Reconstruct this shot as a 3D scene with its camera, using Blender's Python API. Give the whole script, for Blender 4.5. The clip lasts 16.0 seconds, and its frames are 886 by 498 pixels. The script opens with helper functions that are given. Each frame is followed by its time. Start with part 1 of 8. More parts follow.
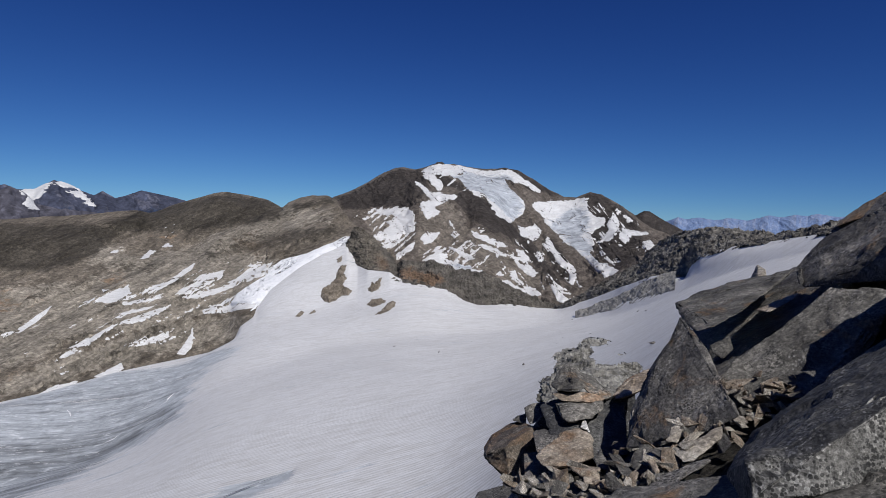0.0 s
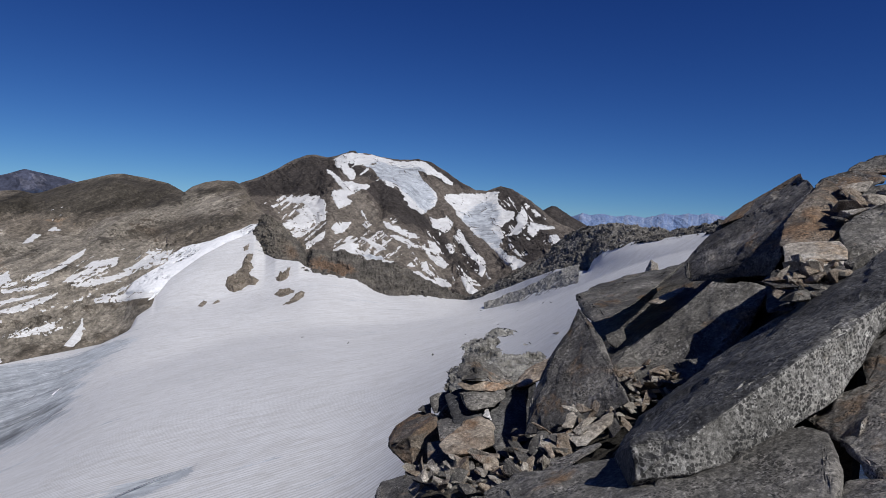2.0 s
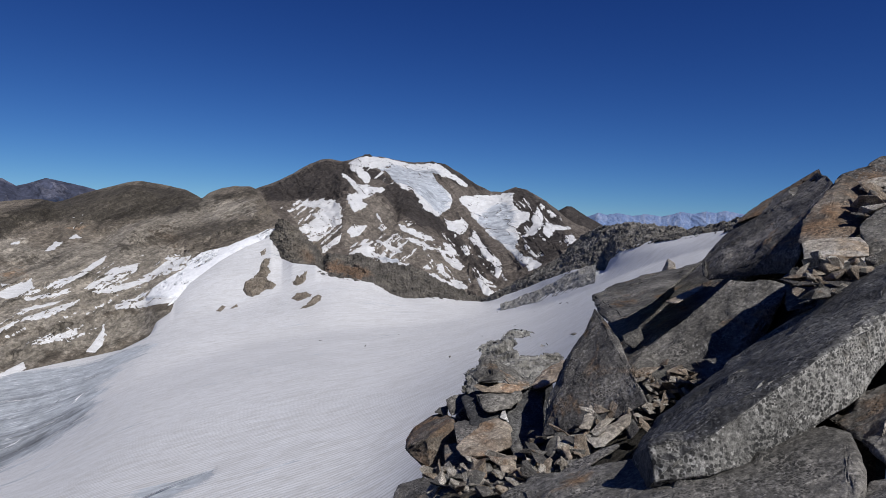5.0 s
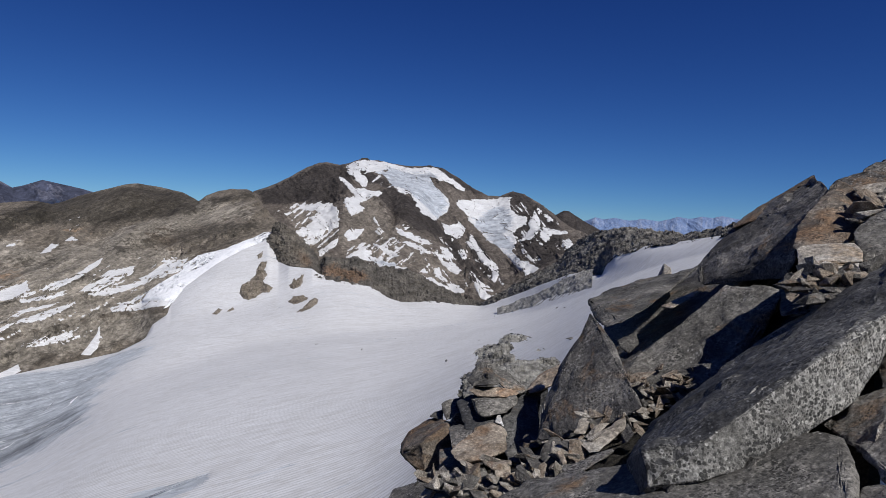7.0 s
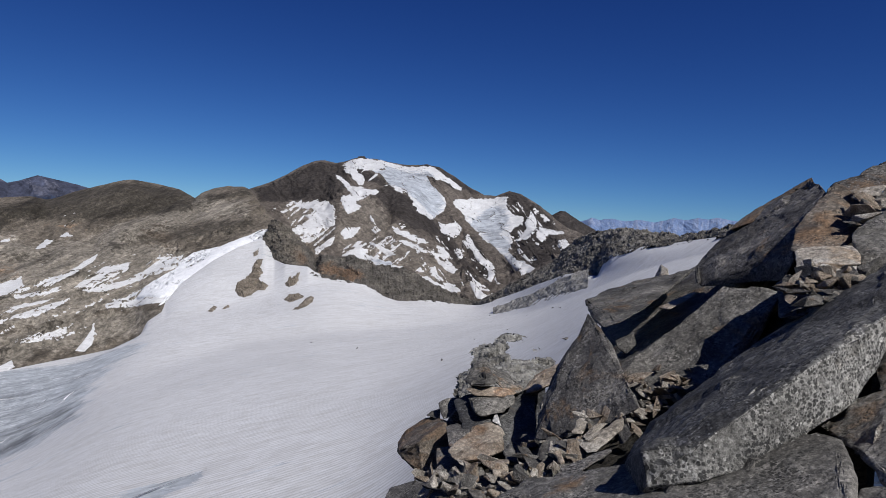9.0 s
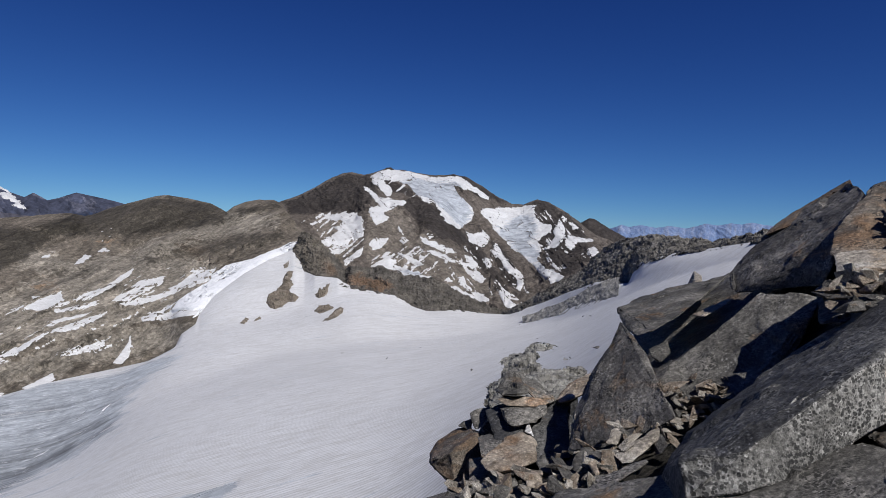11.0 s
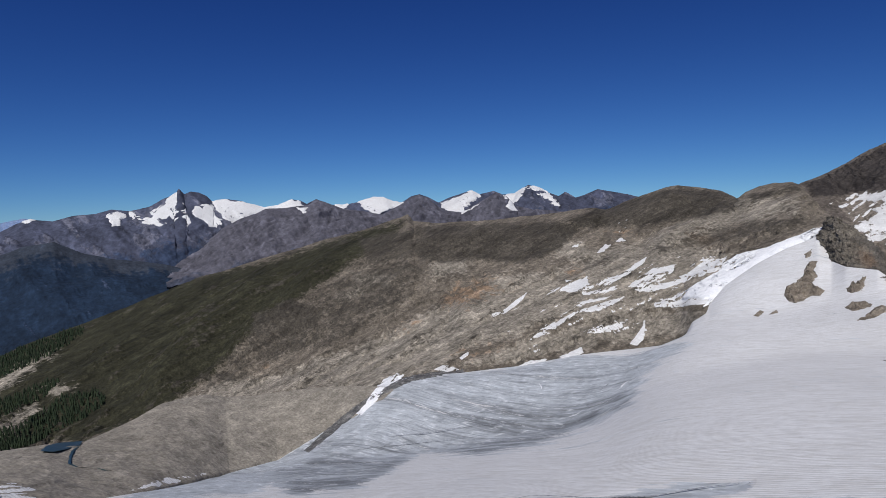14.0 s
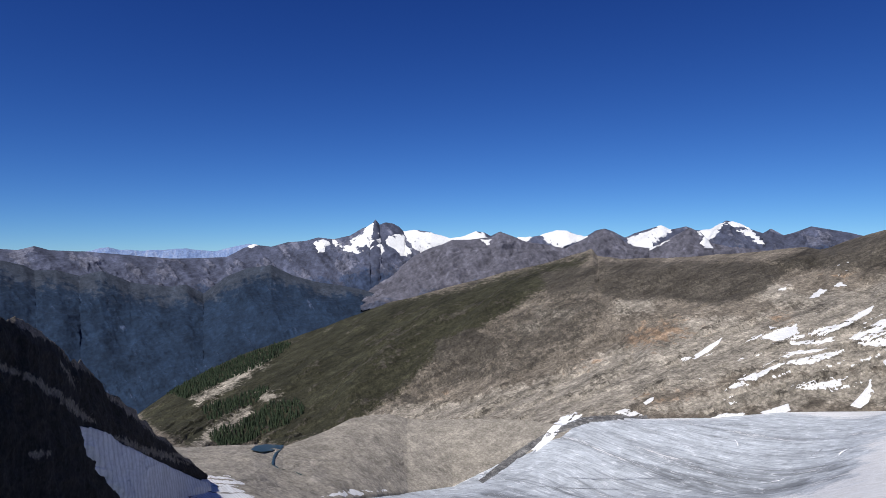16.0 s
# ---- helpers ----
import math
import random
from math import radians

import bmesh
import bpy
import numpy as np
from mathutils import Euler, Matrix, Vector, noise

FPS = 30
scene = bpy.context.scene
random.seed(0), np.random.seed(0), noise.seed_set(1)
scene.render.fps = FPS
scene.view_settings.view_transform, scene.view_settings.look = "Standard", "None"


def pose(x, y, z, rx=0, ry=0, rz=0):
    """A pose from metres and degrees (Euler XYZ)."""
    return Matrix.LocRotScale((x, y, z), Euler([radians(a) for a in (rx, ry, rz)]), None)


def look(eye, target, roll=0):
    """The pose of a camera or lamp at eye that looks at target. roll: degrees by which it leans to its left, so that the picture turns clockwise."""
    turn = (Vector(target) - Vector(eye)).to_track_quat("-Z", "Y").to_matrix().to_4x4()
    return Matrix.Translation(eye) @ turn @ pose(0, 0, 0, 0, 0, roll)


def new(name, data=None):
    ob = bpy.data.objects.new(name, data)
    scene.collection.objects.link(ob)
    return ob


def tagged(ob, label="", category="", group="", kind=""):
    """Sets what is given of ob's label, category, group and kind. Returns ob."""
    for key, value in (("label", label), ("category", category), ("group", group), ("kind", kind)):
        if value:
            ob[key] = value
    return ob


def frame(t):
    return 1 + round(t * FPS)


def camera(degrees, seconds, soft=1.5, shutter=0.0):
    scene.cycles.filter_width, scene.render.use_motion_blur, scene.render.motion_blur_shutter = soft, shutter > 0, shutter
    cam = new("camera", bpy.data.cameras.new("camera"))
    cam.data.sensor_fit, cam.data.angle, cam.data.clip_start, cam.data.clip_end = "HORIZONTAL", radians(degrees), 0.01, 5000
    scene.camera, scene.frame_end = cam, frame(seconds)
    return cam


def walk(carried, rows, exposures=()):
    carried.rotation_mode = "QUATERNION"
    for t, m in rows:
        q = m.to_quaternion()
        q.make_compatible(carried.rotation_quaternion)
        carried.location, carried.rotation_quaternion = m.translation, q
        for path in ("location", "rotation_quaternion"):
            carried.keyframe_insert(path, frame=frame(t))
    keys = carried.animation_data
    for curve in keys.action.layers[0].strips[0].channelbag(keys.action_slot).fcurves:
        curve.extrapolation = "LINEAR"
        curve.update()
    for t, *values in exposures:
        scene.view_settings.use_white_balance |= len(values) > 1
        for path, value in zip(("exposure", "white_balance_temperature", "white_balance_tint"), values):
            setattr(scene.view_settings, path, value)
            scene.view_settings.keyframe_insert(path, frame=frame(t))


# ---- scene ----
# Heights are in metres above the standing place on the ridge; bearings in degrees, turning left from north.
# Rails and outlines are placed to fit the camera's view; far distances are shortened.
LENS = 70.8
cam = camera(LENS, 16.0, soft=0.7)
# seconds, x, y, z, rx, ry, rz
PATH = [
    (0, -0.028, 0, 1.6, 86.69, -1.16, -0.00),
    (0.5, -0.011, 0, 1.6, 87.10, -1.74, -3.76),
    (1, -0.003, 0, 1.6, 86.83, -3.46, -6.63),
    (1.5, 0, 0, 1.6, 86.25, -2.71, -7.49),
    (2, 0.008, 0, 1.6, 86.12, -2.73, -8.02),
    (2.5, 0.016, 0, 1.6, 86.31, -2.29, -8.14),
    (3, 0.013, 0, 1.6, 86.38, -2.22, -7.45),
    (3.5, 0.008, 0, 1.6, 86.25, -2.40, -6.70),
    (4, 0.008, 0, 1.6, 86.04, -2.08, -6.51),
    (6.5, 0.038, 0, 1.6, 86.66, -1.65, -6.78),
    (7, 0.03, 0, 1.6, 86.62, -2.10, -6.90),
    (7.5, 0.021, 0, 1.6, 86.58, -2.29, -7.01),
    (8, 0.014, 0, 1.6, 86.49, -2.40, -7.10),
    (8.5, 0.009, 0, 1.6, 86.45, -2.61, -7.25),
    (11, -0.003, 0, 1.6, 87.35, -1.63, -4.68),
    (11.5, -0.064, 0, 1.58, 86.81, -1.23, 1.25),
    (12, -0.13, 0, 1.57, 85.33, -0.42, 8.09),
    (12.5, -0.16, 0, 1.57, 85.16, -0.80, 18.24),
    (13, -0.18, 0, 1.57, 86.22, 0.92, 25.88),
    (13.5, -0.19, 0, 1.57, 85.90, 1.34, 32.93),
    (14, -0.2, 0, 1.57, 86.29, 1.55, 39.68),
    (14.5, -0.205, 0, 1.57, 87.75, 1.06, 46.47),
    (15, -0.21, 0, 1.57, 88.18, 0.46, 51.07),
    (15.5, -0.215, 0, 1.57, 88.94, 0.71, 53.98),
    (16, -0.22, 0, 1.57, 89.57, 0.13, 56.33),
]
walk(cam, [(t, pose(x, y, z, rx, ry, rz)) for t, x, y, z, rx, ry, rz in PATH], [(0, -0.14), (2.5, -0.13), (4.0, -0.09), (12.0, -0.09), (13.5, -0.2), (14.5, 0.05), (16, 0.4)])

# ---- light ----
SUN_BEARING, SUN_HEIGHT = -152.0, 50.0
world = bpy.data.worlds.new("sky")
scene.world = world
world.use_nodes = True
wn = world.node_tree.nodes
sky = wn.new("ShaderNodeTexSky")
sky.sky_type = "NISHITA"
sky.sun_disc = False
sky.sun_elevation = radians(SUN_HEIGHT)
sky.sun_rotation = radians(-SUN_BEARING)
sky.altitude = 3000
sky.air_density, sky.dust_density, sky.ozone_density = 1.0, 0.2, 2.5
# the thin, dry air at this height: a deep blue overhead that pales only near the horizon
wl = world.node_tree.links
where = wn.new("ShaderNodeTexCoord")
lift = wn.new("ShaderNodeVectorMath")
lift.operation = "ADD"
lift.inputs[1].default_value = (0, 0, 0.035)
wl.new(where.outputs["Generated"], lift.inputs[0])
wl.new(lift.outputs[0], sky.inputs[0])
parts = wn.new("ShaderNodeSeparateColor")
whole = wn.new("ShaderNodeCombineColor")
wl.new(sky.outputs[0], parts.inputs[0])
for k, (gain, power) in enumerate(((0.58, 1.66), (0.71, 1.5), (0.83, 1.16))):
    last = parts.outputs[k]
    for op, amount in (("MULTIPLY", 0.09), ("MINIMUM", 0.85), ("POWER", power), ("MULTIPLY", gain)):
        step = wn.new("ShaderNodeMath")
        step.operation = op
        step.inputs[1].default_value = amount
        wl.new(last, step.inputs[0])
        last = step.outputs[0]
    wl.new(last, whole.inputs[k])
wl.new(whole.outputs[0], wn["Background"].inputs[0])
wn["Background"].inputs[1].default_value = 1.0
sun = new("sun", bpy.data.lights.new("sun", "SUN"))
sun.data.energy, sun.data.angle, sun.data.color = 4.5, radians(0.5), (1.0, 0.98, 0.955)
sb, sh = radians(SUN_BEARING), radians(SUN_HEIGHT)
sun.matrix_world = look((-math.sin(sb) * math.cos(sh) * 50, math.cos(sb) * math.cos(sh) * 50, math.sin(sh) * 50), (0, 0, 0))


# ---- tools ----
def hash3(ix, iy, iz, seed):
    h = (ix * 374761393 + iy * 668265263 + iz * 2147483647 + seed * 974711) & 0xFFFFFFFF
    h = ((h ^ (h >> 13)) * 1274126177) & 0xFFFFFFFF
    return ((h ^ (h >> 16)) & 0xFFFFFF) / 0xFFFFFF * 2 - 1


def vnoise(p, seed=0):
    """Smooth value noise, -1 to 1, of an (n, 3) array."""
    i = np.floor(p).astype(np.int64)
    f = p - i
    f = f * f * f * (f * (f * 6 - 15) + 10)
    x, y, z = i[:, 0], i[:, 1], i[:, 2]
    out = 0
    for dx in (0, 1):
        wx = f[:, 0] if dx else 1 - f[:, 0]
        for dy in (0, 1):
            wy = f[:, 1] if dy else 1 - f[:, 1]
            for dz in (0, 1):
                wz = f[:, 2] if dz else 1 - f[:, 2]
                out = out + wx * wy * wz * hash3(x + dx, y + dy, z + dz, seed)
    return out


def fbm(p, octaves=5, seed=0, gain=0.5, ridged=False):
    out, amp, tot = 0, 1.0, 0
    for o in range(octaves):
        n = vnoise(p * (2.03 ** o) + o * 17.3, seed + o)
        out = out + amp * (1 - 2.2 * np.abs(n) if ridged else n)
        tot += amp
        amp *= gain
    return out / tot


def facets(p, seed=0, tilt=1.0):
    """Broken stone: every cell of about one unit is a plane of its own, with its own height and tilt. Values about -1 to 1."""
    i = np.floor(p).astype(np.int64)
    best, out = np.full(len(p), 9e9), np.zeros(len(p))
    for dx in (-1, 0, 1):
        for dy in (-1, 0, 1):
            for dz in (-1, 0, 1):
                x, y, z = i[:, 0] + dx, i[:, 1] + dy, i[:, 2] + dz
                off = p - np.stack([x, y, z], -1) - 0.5
                off = off - 0.42 * np.stack([hash3(x, y, z, seed + k) for k in (1, 2, 3)], -1)
                d = (off * off).sum(1)
                near = d < best
                if near.any():
                    x, y, z, off = x[near], y[near], z[near], off[near]
                    g = np.stack([hash3(x, y, z, seed + k) for k in (4, 5, 6)], -1)
                    out[near] = 0.6 * hash3(x, y, z, seed + 7) + tilt * (off * g).sum(1)
                    best[near] = d[near]
    return out


def rail_at(rail, b, soft=0.0):
    """Distance and height of a rail of (bearing, distance, height) at the bearings b, rounded off over soft degrees."""
    r = np.array(sorted(rail), float)
    d, z, total = 0, 0, 0
    for k in range(-24, 25) if soft else (0,):
        w = math.exp(-k * k / 288)
        q = np.clip(b + k * soft / 24, r[0, 0], r[-1, 0])
        d, z, total = d + w * np.interp(q, r[:, 0], r[:, 1]), z + w * np.interp(q, r[:, 0], r[:, 2]), total + w
    return d / total, z / total


def face_grid(rails, vs, b, v, softs=None):
    """Distance and height of a slope strung over its rails, at bearings b and fractions v (both arrays of one shape)."""
    ds, zs = zip(*(rail_at(r, b, softs[k] if softs else 0.0) for k, r in enumerate(rails)))
    d, z = ds[0] + 0 * v, zs[0] + 0 * v
    for k in range(len(vs) - 1):
        f = np.clip((v - vs[k]) / (vs[k + 1] - vs[k]), 0, 1)
        hit = v >= vs[k]
        d = np.where(hit, ds[k] + (ds[k + 1] - ds[k]) * f, d)
        z = np.where(hit, zs[k] + (zs[k + 1] - zs[k]) * f, z)
    return d, z


def link(name, bm_or_me, mat, parent=None, smooth=False):
    me = bm_or_me
    if isinstance(bm_or_me, bmesh.types.BMesh):
        me = bpy.data.meshes.new(name)
        bm_or_me.to_mesh(me)
        bm_or_me.free()
    if mat and not me.materials:
        me.materials.append(mat)
    if smooth:
        me.shade_smooth()
    ob = new(name, me)
    if parent:
        ob.parent = parent
    return ob


def grid_mesh(name, p, keep=None):
    """A mesh of the (nv, nu, 3) grid of points; keep: which quads to make."""
    nv, nu = p.shape[:2]
    idx = np.arange(nu * nv).reshape(nv, nu)
    q = np.stack([idx[:-1, :-1], idx[1:, :-1], idx[1:, 1:], idx[:-1, 1:]], -1).reshape(-1, 4)
    if keep is not None:
        q = q[keep.reshape(-1)]
        used = np.unique(q)
        back = np.zeros(nu * nv, int)
        back[used] = np.arange(len(used))
        pts, q = p.reshape(-1, 3)[used], back[q]
    else:
        pts, used = p.reshape(-1, 3), None
    me = bpy.data.meshes.new(name)
    me.vertices.add(len(pts))
    me.vertices.foreach_set("co", pts.astype(np.float32).ravel())
    me.loops.add(len(q) * 4)
    me.loops.foreach_set("vertex_index", q.astype(np.int32).ravel())
    me.polygons.add(len(q))
    me.polygons.foreach_set("loop_start", np.arange(len(q), dtype=np.int32) * 4)
    me.update(calc_edges=True)
    me.validate()
    return me, used


def grid_normals(p):
    du, dv = np.gradient(p, axis=1), np.gradient(p, axis=0)
    n = np.cross(du, dv)
    n /= np.linalg.norm(n, axis=2, keepdims=True) + 1e-9
    return n


def lay_uv(me, uv, used=None):
    """Metres across and up the slope, as the mesh's UV map."""
    flat = uv.reshape(-1, 2)
    if used is not None:
        flat = flat[used]
    vi = np.zeros(len(me.loops), np.int32)
    me.loops.foreach_get("vertex_index", vi)
    layer = me.uv_layers.new(name="metres")
    layer.data.foreach_set("uv", flat[vi].astype(np.float32).ravel())


class Slope:
    """A slope strung from its foot to its crest over rails of (bearing, distance, height), with relief."""

    def __init__(self, rails, vs, nu, nv, relief, size, gully=0.0, gully_size=40.0, seed=0, back=250.0, keep_crest=0.25, crest_jag=0.0, ridged=True, foot_keep=1.0, softs=None, spurs=(), vscale=12.0, crags=(), crag_relief=0.0, gain=0.5, ease=0, calm=0.9, swirl=1.6, strata=1.0, bands=None, blocks=()):
        lo = max(min(r)[0] for r in rails)
        hi = min(max(r)[0] for r in rails)
        self.b, self.v = np.linspace(hi, lo, nu), np.linspace(0, 1, nv)
        b, v = np.meshgrid(self.b, self.v)
        self.bb, self.vv = b, v
        d, z = face_grid(rails, vs, b, v, softs)
        a = np.radians(b)
        for _ in range(ease):
            d[1:-1], z[1:-1] = (d[:-2] + 2 * d[1:-1] + d[2:]) / 4, (z[:-2] + 2 * z[1:-1] + z[2:]) / 4
        p = np.stack([-d * np.sin(a), d * np.cos(a), z], -1)
        n = grid_normals(p)
        flat = p.reshape(-1, 3)
        taper = np.where(v > calm, 1 - (1 - keep_crest) * (v - calm) / (1 - calm), 1.0) * np.where(v < 0.06, foot_keep + (1 - foot_keep) * v / 0.06, 1.0)
        h = fbm(flat / size * (1, 1, strata), 7, seed, gain, ridged).reshape(v.shape) * relief
        self.rel = h / (relief + 1e-6)
        if crag_relief:
            w = sum(np.exp(-(((b - cb) / sb_) ** 2 + ((v - cv) / sv) ** 2)) for cb, cv, sb_, sv in crags)
            some = (w > 0.08).ravel()
            broken = np.zeros(some.shape)
            broken[some] = facets(flat[some] / (size * 0.12, size * 0.12, size * 0.07), seed + 2) + 0.4 * facets(flat[some] / (size * 0.045), seed + 3)
            h = h + broken.reshape(v.shape) * crag_relief * np.clip(w, 0, 1)
        wob = fbm(flat / (size * 0.7), 4, seed + 21).reshape(v.shape)
        for line, height, width in spurs:
            dist = np.full(v.shape, 99.0)
            for (x0, y0), (x1, y1) in zip(line, line[1:]):
                ex, ey = x1 - x0, (y1 - y0) * vscale
                t = np.clip(((b - x0) * ex + (v - y0) * vscale * ey) / (ex * ex + ey * ey + 1e-12), 0, 1)
                dist = np.minimum(dist, np.hypot(b - x0 - t * ex, (v - y0) * vscale - t * ey))
            h = h + height * np.clip(1 - (dist + 0.25 * width * wob) / width, 0, 1.2)
        if gully:
            w = fbm(flat / (gully_size * 2.5), 3, seed + 9).reshape(v.shape)
            s = np.stack([(a * d / gully_size + w * swirl).ravel(), (v * 2.0 + w).ravel(), 0 * v.ravel() + seed], -1)
            h = h + fbm(s, 4, seed + 5, 0.55, True).reshape(v.shape) * gully
        if bands:
            # outcrops in long bands: lean (degrees), length and width (degrees of view), height (m), how few
            lean, long_, wide, tall, few = bands
            up = np.degrees(np.arctan2(z - 1.6, d))
            ca, sa = math.cos(radians(lean)), math.sin(radians(lean))
            s = np.stack([((sa * up - ca * b) / long_).ravel(), ((ca * up + sa * b) / wide).ravel(), 0 * b.ravel()], -1)
            f = fbm(s, 6, seed + 31, 0.62).reshape(v.shape)
            self.crag = np.clip((f - few) / 0.14, 0, 1)
            h = h + self.crag * tall * (1 + 0.9 * fbm(flat / (size * 0.12), 4, seed + 33, 0.6, True).reshape(v.shape))
        for big, tall in blocks:
            h = h + facets(flat / (big, big, big * 0.7), seed + 41).reshape(v.shape) * tall
        p = p + n * (h * taper)[..., None]
        if crest_jag:
            j = fbm(np.stack([(a * d / (size * 0.35))[-1], 0 * a[-1], 0 * a[-1]], -1), 4, seed + 3, 0.6)
            p[..., 2] += j[None, :] * crest_jag * np.clip((v - 0.6) / 0.4, 0, 1)
        self.p = p
        self.n = grid_normals(p)
        tail = p[-1:].copy()
        rim = tail.copy()
        out = np.stack([-np.sin(a[-1]), np.cos(a[-1]), 0 * a[-1]], -1)[None]
        rim = tail + out * back * 0.4
        rim[..., 2] -= back * 0.22
        tail = tail + out * back
        tail[..., 2] -= back * 0.9
        self.full = np.concatenate([p, rim, tail], 0)
        along = np.concatenate([np.zeros((1, nu)), np.cumsum(np.linalg.norm(np.diff(self.full, axis=0), axis=2), 0)], 0)
        across = np.repeat((a * d).mean(0)[None], nv + 2, 0)
        self.uv = np.stack([across, along], -1)

    def mesh(self, name, mat, zones=None, fields=(), tone=None):
        me, _ = grid_mesh(name, self.full)
        lay_uv(me, self.uv)
        if zones is not None:
            col = np.zeros((self.full.shape[0], self.full.shape[1], 4), np.float32)
            col[..., 3] = 1
            for ch, blobs in enumerate(zones):
                w = 0 * self.bb
                for b, v, sb_, sv in blobs:
                    w = np.maximum(w, np.exp(-(((self.bb - b) / sb_) ** 2 + ((self.vv - v) / sv) ** 2) * 0.7))
                col[: w.shape[0], :, ch] = w
                col[w.shape[0]:, :, ch] = w[-1]
            at = me.color_attributes.new("zone", "FLOAT_COLOR", "POINT")
            at.data.foreach_set("color", col.reshape(-1))
        if fields:
            col = np.zeros((self.full.shape[0], self.full.shape[1], 4), np.float32)
            col[..., 3] = 1
            for ch, field in enumerate(fields):
                col[: field.shape[0], :, ch] = field
                col[field.shape[0]:, :, ch] = field[-1]
            at = me.color_attributes.new("zone", "FLOAT_COLOR", "POINT")
            at.data.foreach_set("color", col.reshape(-1))
        if tone is not None:
            col = np.ones((self.full.shape[0], self.full.shape[1], 4), np.float32)
            col[: tone.shape[0], :, 0] = 0.5 + tone
            col[tone.shape[0]:, :, 0] = 0.5 + tone[-1]
            at = me.color_attributes.new("tone", "FLOAT_COLOR", "POINT")
            at.data.foreach_set("color", col.reshape(-1))
        return link(name, me, mat, smooth=True)

    def inside(self, polygons, vscale):
        """Signed distance, in degrees, to the nearest polygon of (bearing, fraction): positive inside. vscale: degrees from foot to crest, 0 for as seen from the ridge; None for polygons of (bearing, elevation)."""
        x = self.bb.ravel()
        if vscale is None:
            return self.signed(polygons, x, np.degrees(np.arctan2(self.p[..., 2] - 1.6, np.hypot(self.p[..., 0], self.p[..., 1]))).ravel(), lambda f: f)
        mid = self.p[:, int(np.argmin(abs(self.b - 15)))]
        seen = np.maximum.accumulate(np.degrees(np.arctan2(mid[:, 2] - 1.6, np.hypot(mid[:, 0], mid[:, 1]))) + 1e-4 * np.arange(len(mid)))
        rise = (lambda f: np.interp(f, self.v, seen)) if vscale == 0 else (lambda f: f * vscale)
        return self.signed(polygons, x, rise(self.vv.ravel()), rise)

    def signed(self, polygons, x, y, rise):
        best = np.full(x.shape, -99.0)
        which = np.zeros(x.shape, int)
        for k, poly in enumerate(polygons):
            q = np.array(poly, float)
            q[:, 1] = rise(q[:, 1])
            near = (x > q[:, 0].min() - 4) & (x < q[:, 0].max() + 4) & (y > q[:, 1].min() - 4) & (y < q[:, 1].max() + 4)
            px, py = x[near], y[near]
            dist, odd = np.full(px.shape, 99.0), np.zeros(px.shape, bool)
            for (x0, y0), (x1, y1) in zip(q, np.roll(q, -1, 0)):
                ex, ey = x1 - x0, y1 - y0
                t = np.clip(((px - x0) * ex + (py - y0) * ey) / (ex * ex + ey * ey + 1e-12), 0, 1)
                dist = np.minimum(dist, np.hypot(px - x0 - t * ex, py - y0 - t * ey))
                odd ^= ((y0 > py) != (y1 > py)) & (px < ex * (py - y0) / (ey + 1e-12) + x0)
            signed = np.where(odd, dist, -dist)
            won = np.zeros(x.shape, bool)
            won[near] = signed > best[near]
            best[near] = np.maximum(best[near], signed)
            which[won] = k
        self.which = which.reshape(self.bb.shape)
        return best.reshape(self.bb.shape)

    def snow(self, name, mat, depth, mask, thick, which=None, smooth=8):
        """Blankets over the slope where depth, a field, is above zero; the rock comes through where it is below. One mesh for each number in which."""
        off = np.clip(depth, -1, 1) * thick
        # the snow fills the hollows and lies smoother than the rock
        p = self.p.copy()
        for _ in range(smooth):
            p[1:-1] = (p[:-2] + 2 * p[1:-1] + p[2:]) / 4
            p[:, 1:-1] = (p[:, :-2] + 2 * p[:, 1:-1] + p[:, 2:]) / 4
        p[-6:] = self.p[-6:]
        p = p + self.n * off[..., None]
        made = []
        ok = depth > -0.3
        keep = ok[:-1, :-1] | ok[1:, :-1] | ok[1:, 1:] | ok[:-1, 1:]
        for part_ in pieces(keep, which) if which is not None else (keep,):
            me, used = grid_mesh(name, p, part_)
            lay_uv(me, self.uv[: p.shape[0]], used)
            if mask is not None:
                col = np.zeros((mask.size, 4), np.float32)
                col[:, 0] = mask.ravel()
                col[:, 1] = 0.5
                col[:, 3] = 1
                at = me.color_attributes.new("zone", "FLOAT_COLOR", "POINT")
                at.data.foreach_set("color", col[used].reshape(-1))
            made.append(link(name, me, mat, smooth=True))
        return made


def pieces(keep, which):
    """The separate islands of a mask of quads, largest first, none under a dozen quads."""
    left = keep.copy()
    found = []
    for i, j in np.argwhere(keep):
        if not left[i, j]:
            continue
        stack, cells = [(i, j)], []
        left[i, j] = False
        while stack:
            y, x = stack.pop()
            cells.append((y, x))
            for y1, x1 in ((y + 1, x), (y - 1, x), (y, x + 1), (y, x - 1), (y + 1, x + 1), (y - 1, x - 1), (y + 1, x - 1), (y - 1, x + 1)):
                if 0 <= y1 < left.shape[0] and 0 <= x1 < left.shape[1] and left[y1, x1]:
                    left[y1, x1] = False
                    stack.append((y1, x1))
        if len(cells) >= 12:
            m = np.zeros(keep.shape, bool)
            m[tuple(np.array(cells).T)] = True
            found.append(m)
    return sorted(found, key=lambda m: -m.sum())


